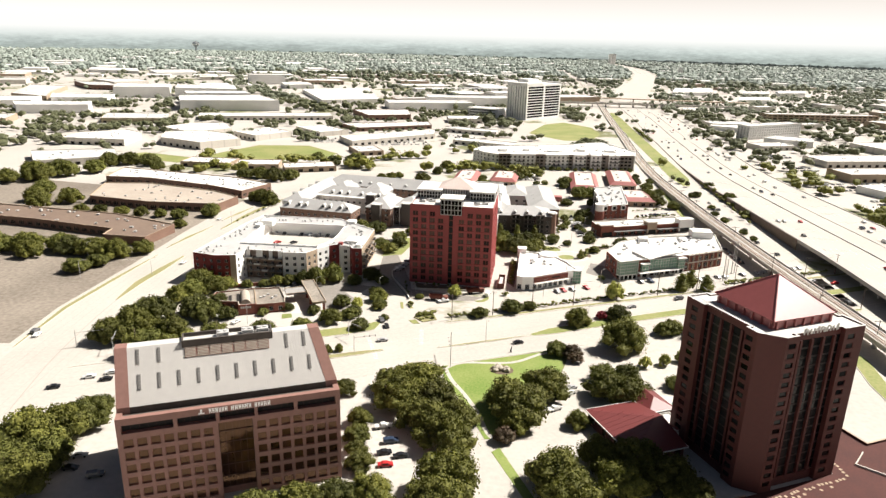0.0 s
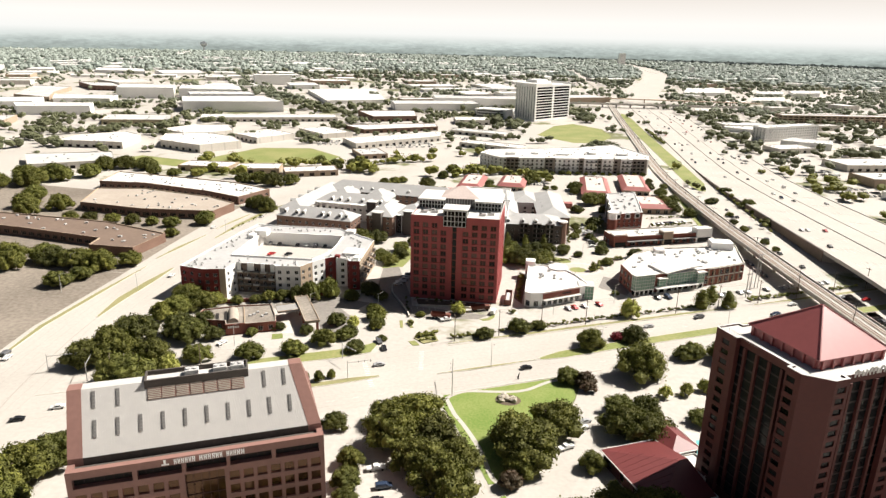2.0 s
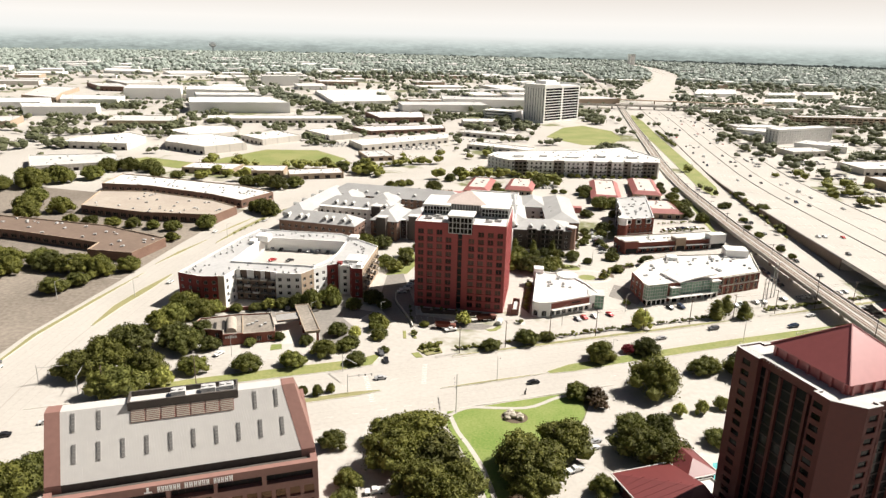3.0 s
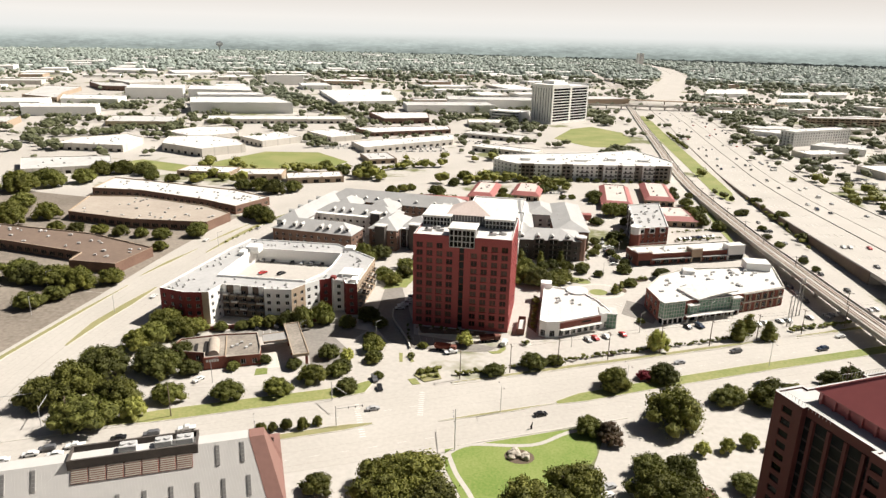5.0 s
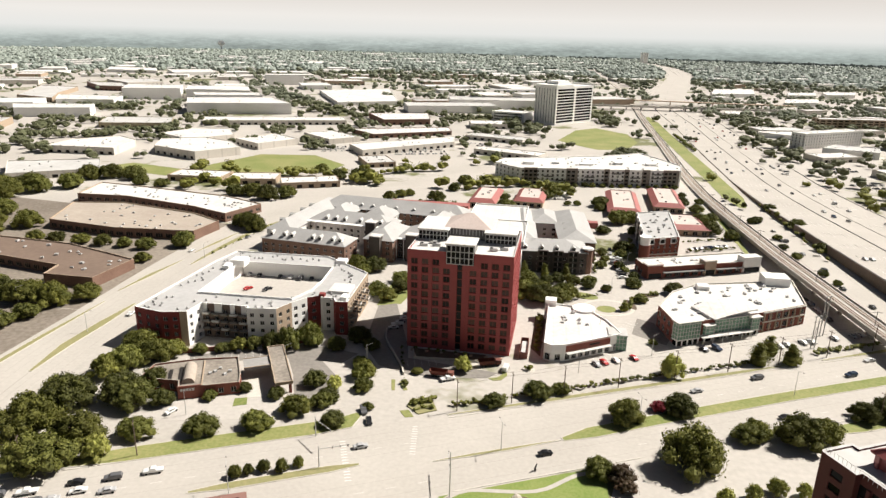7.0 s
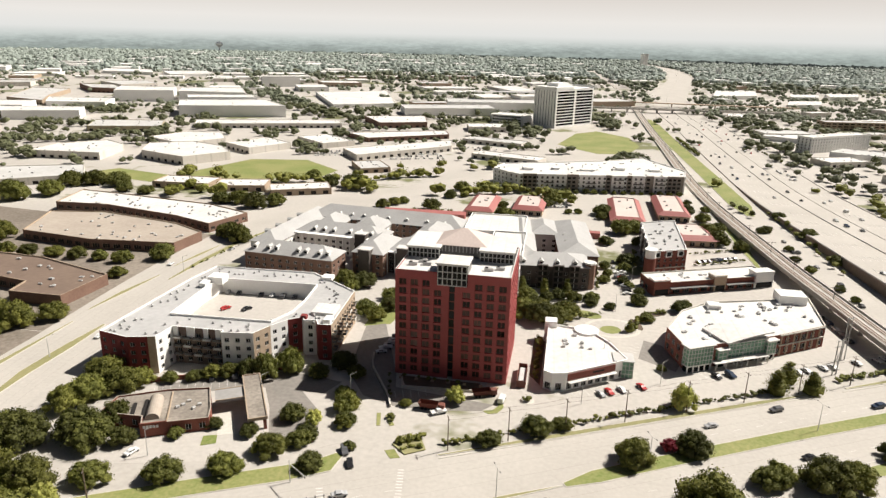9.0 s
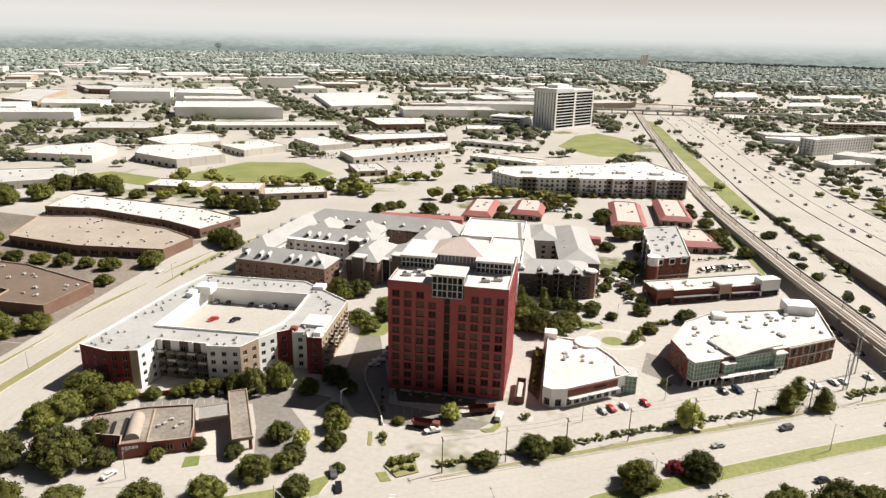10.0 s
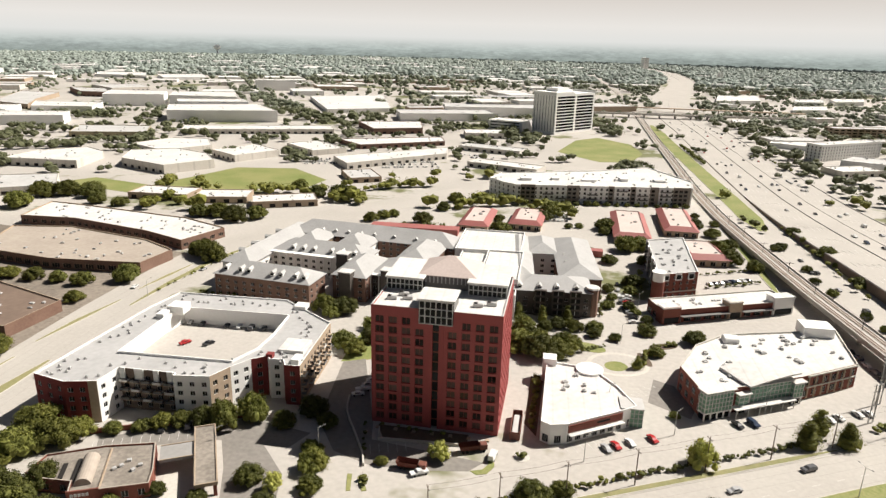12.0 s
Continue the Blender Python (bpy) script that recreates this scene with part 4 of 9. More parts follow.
    part("roof_seams", bm, M_SEAM, r)
    sk = bmesh.new()
    box(sk, -0.42, -2.0, 0, 0.42, 2.0, 0.2, 0, 0.04)
    for k in range(5):
        box(sk, -0.3, -1.85 + k * 0.75, 0.2, 0.3, -1.2 + k * 0.75, 0.24, 1)
    sk = mesh_of(sk, "skylight", [M_ROOFGREY, M_GREYW])
    for i in range(10):
        part("skylight", sk, None, r, "slim grey rooftop skylight", at=on_roof(6.0 + i * 4.95, 0.40, -0.02))
    for x in (6.0, 11.4, 46.0, 51.0):
        part("skylight", sk, None, r, "slim grey rooftop skylight", at=on_roof(x, 0.83, -0.02))
    for i in range(7):
        bm = bmesh.new()
        box(bm, -1.5, -1.5, 0.0, 1.5, 1.5, 0.12, 0)
        for k in range(7):
            box(bm, -1.4, -1.35 + k * 0.4, 0.12, 1.4, -1.12 + k * 0.4, 0.24, 1)
        part("louvre_panel", bm, [M_BROWN, M_ROOFTAN], r, "brown louvre panel set in the roof", at=on_roof(19.6 + i * 3.3, 0.82, 0.0))
    bm = bmesh.new()
    box(bm, 16.5, yr - 0.9, zr - 1.8, 40.0, yr - 0.5, zr + 0.7)
    box(bm, 16.5, yr - 0.5, zr - 0.4, 16.9, yr + 4.0, zr + 0.7)
    box(bm, 39.6, yr - 0.5, zr - 0.4, 40.0, yr + 4.0, zr + 0.7)
    box(bm, 16.5, yr + 4.0, zr - 2.4, 40.0, yr + 4.4, zr + 0.7)
    part("plant_screen", bm, M_DARKW, r, "dark brown rooftop plant screen")
    for x in (27, 33.5, 37.5):
        bm = bmesh.new()
        box(bm, -1.6, -1.1, 0, 1.6, 1.1, 1.3, 0, 0.08)
        for dx in (-0.8, 0.8):
            bmesh.ops.create_cone(bm, cap_ends=True, segments=14, radius1=0.6, radius2=0.6, depth=0.4, matrix=Matrix.Translation((dx, 0, 1.4)))
        part("cooling_unit", bm, M_METAL, r, at=pose(x, yr + 1.7, zr - 0.05))
    # fascia sign: plain bars for the lettering
    rng = random.Random(4)
    x = 22.3
    for word in (6, 6, 5):
        for _ in range(word):
            bm = bmesh.new()
            ww = rng.uniform(0.62, 0.86)
            box(bm, x, -0.18, 26.75, x + ww * 0.3, -0.004, 28.0)
            box(bm, x + ww * 0.55, -0.18, 26.75, x + ww * 0.85, -0.004, 28.0)
            box(bm, x + ww * 0.3, -0.17, 27.25, x + ww * 0.55, -0.006, 27.55)
            part("sign_bar", bm, M_SIGN, r, "white plain bar of the fascia sign")
            x += ww + 0.12
        x += 0.7
    bm = bmesh.new()
    box(bm, 19.6, -0.16, 26.8, 21.2, -0.004, 27.1)
    box(bm, 20.1, -0.16, 27.1, 20.6, -0.004, 28.1)
    part("logo", bm, M_SIGN, r)
    return r


credit_building()


def hotel_tower():
    s, h = 33.7, 48.3
    r = root("hotel_tower", 70.7, 165.7, 0, 26.2, "dark red hotel tower with a red pyramid roof", "hotel")
    c = 5.0
    pier = 7.0
    rec = 1.4
    st = 2.86
    near_pier = 9.5
    # plan, counter-clockwise from the near corner chamfer: piers stand proud of recessed middle bays
    poly = []
    for k in range(4):
        a = radians(90 * k)
        p0, p1 = near_pier if k == 0 else pier + 1, s - (near_pier if k == 3 else pier + 1)
        side = [(c if k == 0 else 0.6, 0), (p0, 0), (p0, rec), (p1, rec), (p1, 0), (s - (c if k == 3 else 0.6), 0)]
        for x, y in side:
            X, Y = x - s / 2, y - s / 2
            poly.append((X * math.cos(a) - Y * math.sin(a) + s / 2, X * math.sin(a) + Y * math.cos(a) + s / 2))
    bm = bmesh.new()
    holes, bay_edges = [], []
    rows = [(1.85 + st * i, 1.85 + st * i + 1.55) for i in range(16)]
    n = len(poly)
    for i in range(n):
        a, b = poly[i], poly[(i + 1) % n]
        length = math.dist(a, b)
        k = i % 6
        if k in (0, 4):
            holes += facade(bm, a, b, -0.3, h, [(max(0.4, length * (0.50 if k == 0 else 0.36) - 1.35), min(length - 0.4, length * (0.50 if k == 0 else 0.36) + 1.35))], rows, 0.3)
        elif k == 2:
            facade(bm, a, b, -0.3, 3.0, [], [])
            facade(bm, a, b, h - 2.2, h, [], [])
            bay_edges.append((a, b))
        else:
            facade(bm, a, b, -0.3, h, [], [])
    parapet_roof(bm, poly, h - 0.4, h, 0.7, 0, 1)
    part("wall", bm, [M_HOTEL, M_ROOF2], r)
    windows(holes, r, M_GLASS, 0, None)
    bm = bmesh.new()
    prism(bm, inset_poly(poly, 0.5), h - 1.2, h - 0.4)
    part("roof", bm, M_ROOF2, r, "pale roof terrace")
    for a, b in bay_edges:
        av, bv = Vector(a), Vector(b)
        e = (bv - av).normalized()
        nr = Vector((e.y, -e.x))
        bm = bmesh.new()
        p = [av - nr * 0.5 - e * 0.7, bv - nr * 0.5 + e * 0.7]
        vs = [bm.verts.new((p[0].x, p[0].y, 3.0)), bm.verts.new((p[1].x, p[1].y, 3.0)), bm.verts.new((p[1].x, p[1].y, h - 2.2)), bm.verts.new((p[0].x, p[0].y, h - 2.2))]
        bm.faces.new(vs)
        part("bay_glazing", bm, M_GLASS, r, "dark recessed glazing")
        length = (bv - av).length
        m = 4
        for i in range(m):
            t = (i + 0.5) / m * length
            q = av + e * t
            bm = bmesh.new()
            bar(bm, (q.x, q.y, 3.0), (q.x, q.y, h - 2.2), 0.75, 0.75)
            part("fin", bm, M_HOTEL, r, "tall dull red fin")
        for f in range(15):
            z = 3.2 + st * f
            bm = bmesh.new()
            bar(bm, (p[0].x, p[0].y, z), (p[1].x, p[1].y, z), 0.2, 0.5)
            part("spandrel", bm, M_SPAN, r, "dark spandrel panel")
    # roof storey and pyramid
    o = 6.15
    bm = bmesh.new()
    prism(bm, [(o, o), (s - o, o), (s - o, s - o), (o, s - o)], h - 1.0, h + 2.3)
    for i in range(7):
        for k in range(4):
            a = radians(90 * k)
            x, y = o + 1 + i * (s - 2 * o - 2) / 6 - s / 2, o - 0.25 - s / 2
            X, Y = x * math.cos(a) - y * math.sin(a) + s / 2, x * math.sin(a) + y * math.cos(a) + s / 2
            box(bm, X - 0.3, Y - 0.3, h - 0.95, X + 0.3, Y + 0.3, h + 2.2)
    part("roof_storey", bm, M_REDROOF, r, "red rooftop storey with ribs")
    bm = bmesh.new()
    hip_roof(bm, o, o, s - o, s - o, h + 2.3, 8.6, 0.6)
    part("pyramid_roof", bm, M_REDROOF, r, "red metal pyramid roof")
    bm = bmesh.new()
    m_ = s / 2
    for sx, sy in ((0, 0), (1, 0), (1, 1), (0, 1)):
        bar(bm, (o - 0.7 + sx * (s - 2 * o + 1.4), o - 0.7 + sy * (s - 2 * o + 1.4), h + 2.35), (m_, m_, h + 10.95), 0.25, 0.2)
    part("ridge_cap", bm, M_REDROOF, r)
    # plain bars for the roof sign, and a guard rail
    rng = random.Random(9)
    for i in range(11):
        x = 10.5 + i * 1.15
        bm = bmesh.new()
        box(bm, x, -0.1, h + 0.1, x + 0.25, 0.15, h + 1.7)
        box(bm, x + 0.25, -0.08, h + rng.choice((0.2, 0.8, 1.4)), x + 0.8, 0.1, h + rng.choice((0.5, 1.1, 1.7)) + 0.35)
        part("sign_bar", bm, M_FRAME, r, "pale plain bar of the roof sign")
    for side in (0, 1):
        bm = bmesh.new()
        spot = (lambda k, z: (s - 1 - k, s - 0.4, z)) if side == 0 else (lambda k, z: (0.4, s - 1 - k, z))
        for i in range(16):
            bar(bm, spot(i * 0.9, h), spot(i * 0.9, h + 1.1), 0.06, 0.06)
        bar(bm, spot(14, h + 1.1), spot(0, h + 1.1), 0.06, 0.06)
        part("guard_rail", bm, M_FRAME, r)
    return r


hotel_tower()


def hotel_annex():
    r = root("hotel_annex", 39.0, 188.0, 0, 25.0, "low hotel wing with red hipped metal roofs", "hotel wing")
    for x0, y0, x1, y1, z in ((-3, -13, 14.6, 13.5, 4.4), (16, 6.6, 25, 22, 4.6)):
        bm = bmesh.new()
        facade(bm, (x0, y0), (x1, y0), -0.2, z, spread(x1 - x0, 4, 1.8), [(1, 3.4)])
        facade(bm, (x1, y0), (x1, y1), -0.2, z, [], [])
        facade(bm, (x1, y1), (x0, y1), -0.2, z, [], [])
        facade(bm, (x0, y1), (x0, y0), -0.2, z, spread(y1 - y0, 4, 1.8), [(1, 3.4)])
        part("wall", bm, M_HOTEL, r)
    # broad roof whose long hips run to a short ridge beside the tower
    bm = bmesh.new()
    c0, c1, c2, c3, r0, r1 = [bm.verts.new(p) for p in ((-3.8, -13.8, 4.4), (15.4, -13.8, 4.4), (15.4, 14.3, 4.4), (-3.8, 14.3, 4.4), (12.8, -0.6, 7.6), (15.4, -0.6, 7.6))]
    for q in ((c0, c1, r1, r0), (c1, c2, r1), (c2, c3, r0, r1), (c3, c0, r0), (c3, c2, c1, c0)):
        bm.faces.new(q)
    part("roof", bm, M_WINGROOF, r, "red metal hipped roof in a shade-darkened tone")
    for i in range(1, 14):
        bm = bmesh.new()
        t = i / 14
        bar(bm, (-3.8, 14.3 - 28.1 * t, 4.44), (-3.8 + 16.6 * min(t, 1 - t) * 2, 14.3 - 28.1 * t + (0.5 - t) * 2.4, 4.44 + 3.2 * min(t, 1 - t) * 2), 0.06, 0.08)
        part("standing_seam", bm, M_WINGROOF, r)
    bm = bmesh.new()
    hip_roof(bm, 16, 6.6, 25, 22, 4.6, 2.6, 0.8)
    part("roof", bm, M_WINGROOF, r, "red metal hipped roof in a shade-darkened tone")
    bm = bmesh.new()
    prism(bm, [(15.9, -5), (23.2, -5), (23.2, 5.6), (15.9, 5.6)], -0.2, 3.6)
    parapet_roof(bm, [(15.9, -5), (23.2, -5), (23.2, 5.6), (15.9, 5.6)], 3.6, 4.1, 0.3, 0, 0)
    part("link", bm, M_ROOF, r, "flat white link roof beside the tower")
    for x0, y0, x1, y1, z in ((-3.9, -13.9, 15.5, 14.4, 4.42), (15.1, 5.7, 25.9, 22.9, 4.62)):
        bm = bmesh.new()
        for a, b in (((x0, y0), (x1, y0)), ((x1, y0), (x1, y1)), ((x1, y1), (x0, y1)), ((x0, y1), (x0, y0))):
            bar(bm, (a[0], a[1], z), (b[0], b[1], z), 0.28, 0.3)
        part("gutter", bm, M_FRAME, r, "pale eaves gutter")
    # red-brown forecourt: dark pavers, a raised edge, broken rows of pale paving squares
    t = root("forecourt", 70.7, 165.7, 0, 26.2, "dark red paved forecourt with a raised edge", "paving")
    bm = bmesh.new()
    box(bm, -3, -26, -0.2, 66, -0.02, 0.08)
    box(bm, 33.75, -0.02, -0.2, 66, 7.5, 0.08)
    box(bm, 33.75, 7.5, -0.2, 57.0, 22.0, 0.08)
    part("paving", bm, M_PAVER, t)
    for x0, y0, x1, y1 in ((33.75, 22.0, 57.0, 22.4), (57.0, 7.5, 57.4, 22.4), (57.4, 7.5, 66.0, 7.9), (-3.0, -0.4, 0.2, 0.0), (-3.4, -26.0, -3.0, 0.0)):
        bm = bmesh.new()
        box(bm, x0, y0, -0.1, x1, y1, 0.75)
        box(bm, x0 - 0.06, y0 - 0.06, 0.75, x1 + 0.06, y1 + 0.06, 0.87, 1)
        part("edge_wall", bm, [M_HOTEL, M_TAN], t)
    rng = random.Random(17)
    sq = bmesh.new()
    box(sq, -0.42, -0.42, 0.0, 0.42, 0.42, 0.05)
    sq = mesh_of(sq, "paving_square", M_TAN)
    for x0, y0, x1, y1, n in ((6.0, -3.4, 36.0, -2.6, 22), (9.0, -4.8, 30.0, -4.2, 10), (37.0, -2.0, 43.0, 21.0, 16)):
        for i in range(n):
            if rng.random() < 0.78:
                f = i / n
                part("paving_square", sq, None, t, at=pose(x0 + (x1 - x0) * f + rng.uniform(-0.2, 0.2), y0 + (y1 - y0) * f + rng.uniform(-0.3, 0.3), 0.082, 0, 0, rng.uniform(-8, 8)))
    for a, b in (((44.0, 1.0), (52.0, 5.0)), ((44.0, 1.0), (48.0, -6.0))):
        bm = bmesh.new()
        bar(bm, (*a, 0.35), (*b, 0.35), 0.35, 0.6)
        part("planter_kerb", bm, M_WALK, t, "pale raised kerb")


hotel_annex()


def apartments_white():
    """Four-storey white, grey and red apartment block round a parking deck."""
    cx, cy, h = -116.0, 343.0, 15.0
    r = root("apartment_block", cx, cy, 0, 0, "white, grey and dark red four-storey apartments", "apartment building")
    outer = [(-157, 306.8), (-144.2, 303.6), (-137, 305.2), (-134.2, 305.9), (-132.8, 315.6), (-113, 315.4), (-112.8, 313.8), (-100.8, 315.2), (-97.2, 322.8), (-92.8, 329.4), (-88.2, 332.8), (-86.6, 330.6), (-82, 331.4), (-80, 327.4), (-74.8, 327.8), (-75.6, 364.8), (-100.5, 384.2), (-148.5, 383.5), (-152, 366)]
    inner = [(-139.7, 326.4), (-98.6, 326.8), (-94, 338), (-93.2, 350), (-94, 368), (-138, 367.4), (-140, 356)]
    L_ = [(x - cx, y - cy) for x, y in outer]
    I_ = [(x - cx, y - cy) for x, y in inner]
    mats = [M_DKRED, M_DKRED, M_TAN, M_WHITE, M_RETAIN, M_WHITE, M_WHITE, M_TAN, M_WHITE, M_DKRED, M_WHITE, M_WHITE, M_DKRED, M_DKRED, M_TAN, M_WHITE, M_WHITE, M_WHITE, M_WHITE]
    n = len(L_)
    rows = [(1.0 + 3.3 * f, 2.75 + 3.3 * f) for f in range(4)]
    for i in range(n):
        a, b = L_[i], L_[(i + 1) % n]
        ln = math.dist(a, b)
        bm = bmesh.new()
        k = max(1, int(ln / 3.6))
        hs = facade(bm, a, b, -0.3, h, spread(ln, k, 1.7), rows, 0.3) if ln > 3.5 else facade(bm, a, b, -0.3, h, [], [])
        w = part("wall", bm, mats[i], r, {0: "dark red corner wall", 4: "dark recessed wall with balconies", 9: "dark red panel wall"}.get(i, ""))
        windows(hs, w, M_GLASS, 1, M_FRAME)
        if i == 4:
            # white top storey pieces between the balcony stacks
            for x0, x1 in ((0.3, 2.2), (5.6, 8.8), (12.4, 14.2), (17.2, 19.2)):
                bm = bmesh.new()
                box(bm, x0, -0.5, 11.2, x1, -0.02, h + 0.3)
                part("wall_panel", bm, M_WHITE, w, at=pose(a[0], a[1], 0, 0, 0, math.degrees(math.atan2(b[1] - a[1], b[0] - a[0]))))
        if i in (4, 14):
            e = (Vector(b) - Vector(a)).normalized()
            nr = Vector((e.y, -e.x))
            for f in range(1, 4):
                for j in range(0, k, 1 if i == 4 else 2):
                    q = Vector(a) + e * (ln * (j + 0.5) / k) + nr * 0.9
                    bm = bmesh.new()
                    box(bm, -1.5, -0.75, 0, 1.5, 0.85, 0.16, 0)
                    bal = part("balcony", bm, M_TAN, w, at=pose(q.x, q.y, 0.55 + 3.3 * f, 0, 0, math.degrees(math.atan2(e.y, e.x))))
                    bm = bmesh.new()
                    prism(bm, [(-1.5, 0.8), (-1.5, -0.75), (1.5, -0.75), (1.5, 0.8), (1.42, 0.8), (1.42, -0.67), (-1.42, -0.67), (-1.42, 0.8)], 0.2, 1.05)
                    part("railing", bm, M_GREYW if (j + f) % 3 else M_FRAME, bal)
    # roof ring and inner walls
    bm = bmesh.new()
    from_out = [bm.verts.new((x, y, h - 0.6)) for x, y in inset_poly(L_, 0.3)]
    inn_t = [bm.verts.new((x, y, h - 0.6)) for x, y in I_]
    edges = [bm.edges.new((from_out[i], from_out[(i + 1) % n])) for i in range(n)]
    m = len(inn_t)
    edges += [bm.edges.new((inn_t[i], inn_t[(i + 1) % m])) for i in range(m)]
    bmesh.ops.triangle_fill(bm, edges=edges, use_beauty=True)
    bmesh.ops.recalc_face_normals(bm, faces=bm.faces[:])
    part("roof", bm, M_ROOFMID, r, "pale grey flat roof ring")
    bm = bmesh.new()
    parapet_roof(bm, L_, h - 0.6, h, 0.35, 0, 0)
    parapet_roof(bm, I_[::-1], h - 0.6, h + 0.3, 0.35, 0, 0)
    for i in range(m):
        facade(bm, I_[(i + 1) % m], I_[i], 8.4, h + 0.3, [], [])
    part("inner_wall", bm, M_WHITE, r)
    bm = bmesh.new()
    prism(bm, inset_poly(I_, -0.5), 8.0, 8.5)
    part("parking_deck", bm, M_CONC, r, "open pale parking deck")
    bm = bmesh.new()
    for i in range(14):
        x = -21 + i * 2.7
        box(bm, x, 21.5, 8.5, x + 0.12, 26, 8.52)
    part("bay_line", bm, M_LINE, r)
    # stair towers and roof boxes
    for x, y, sx, sy, hh, mt in ((-22.6, 22.0, 3.4, 3.2, 17.6, M_WHITE), (-26.0, 16.0, 1.6, 2.6, 16.4, M_WHITE), (34.5, -1.0, 4.6, 5.0, 15.7, M_ROOF), (39.0, -11.6, 1.4, 2.4, 16.4, M_WHITE), (28.5, -9.6, 1.2, 1.2, 15.9, M_DKRED), (24, 35, 2.5, 2.5, 16, M_WHITE)):
        bm = bmesh.new()
        box(bm, x - sx, y - sy, h - 0.7, x + sx, y + sy, hh, 0, 0.1)
        part("stair_head", bm, mt, r)
    ring = inset_poly(L_, 1.5)
    rng = random.Random(5)
    for i in range(n):
        a, b = Vector(ring[i]), Vector(ring[(i + 1) % n])
        e = (b - a).normalized()
        nr = Vector((-e.y, e.x))
        for k in range(int((b - a).length / 2.0)):
            if rng.random() < 0.4:
                continue
            q = a + e * (1.0 + k * 2.0 + rng.uniform(-0.8, 0.8)) + nr * rng.uniform(0.8, 7)
            bm = bmesh.new()
            z = rng.uniform(0.6, 0.95)
            box(bm, -0.38, -0.38, 0.1, 0.38, 0.38, z, 0, 0.05)
            bmesh.ops.create_cone(bm, cap_ends=True, segments=8, radius1=0.28, radius2=0.28, depth=0.15, matrix=Matrix.Translation((0, 0, z + 0.06)))
            box(bm, -0.42, -0.42, 0, 0.42, 0.42, 0.12, 1)
            part("condenser", bm, [M_METAL, M_DARK], r, at=pose(q.x, q.y, h - 0.6, 0, 0, 25))
    return r


apartments_white()


def hip_block(r, x0, y0, x1, y1, h, rise, wall, floors=4, skip=(2,)):
    """One hipped wing of the grey-roofed apartments, in the root's own axes."""
    bm = bmesh.new()
    corners = [(x0, y0), (x1, y0), (x1, y1), (x0, y1)]
    hs = []
    for i in range(4):
        a, b = corners[i], corners[(i + 1) % 4]
        ln = math.dist(a, b)
        rows = [(1.0 + 3.1 * f, 2.6 + 3.1 * f) for f in range(floors) if 2.6 + 3.1 * f < h - 0.3]
        if i in skip:
            facade(bm, a, b, -0.2, h, [], [])
        else:
            hs += facade(bm, a, b, -0.2, h, spread(ln, max(1, int(ln / 4.3)), 1.9), rows, 0.25)
    w = part("wall", bm, wall, r)
    windows(hs, w, M_GLASS, 1, M_FRAME)
    bm = bmesh.new()
    hip_roof(bm, x0, y0, x1, y1, h, rise, 0.7)
    part("roof", bm, M_SHINGLE, r, "grey shingle hipped roof")


def dormers(r, pts, z):
    bm0 = bmesh.new()
    box(bm0, -1.1, -1.6, -1.6, 1.1, 1.4, 0.5, 0)
    box(bm0, -0.8, -1.68, -0.9, 0.8, -1.58, 0.2, 2)
    vs = [bm0.verts.new(p) for p in ((-1.35, -1.8, 0.45), (1.35, -1.8, 0.45), (0, -1.8, 1.4), (-1.35, 2.4, 0.45), (1.35, 2.4, 0.45), (0, 2.4, 1.4))]
    for q in ((0, 1, 2), (0, 2, 5, 3), (1, 4, 5, 2), (4, 3, 5)):
        bm0.faces.new([vs[i] for i in q]).material_index = 1
    me = mesh_of(bm0, "dormer", [M_WHITE, M_ROOF2, M_GLASS])
    for x, y, t in pts:
        part("dormer", me, None, r, "small white gabled dormer", at=pose(x, y, z, 0, 0, t))


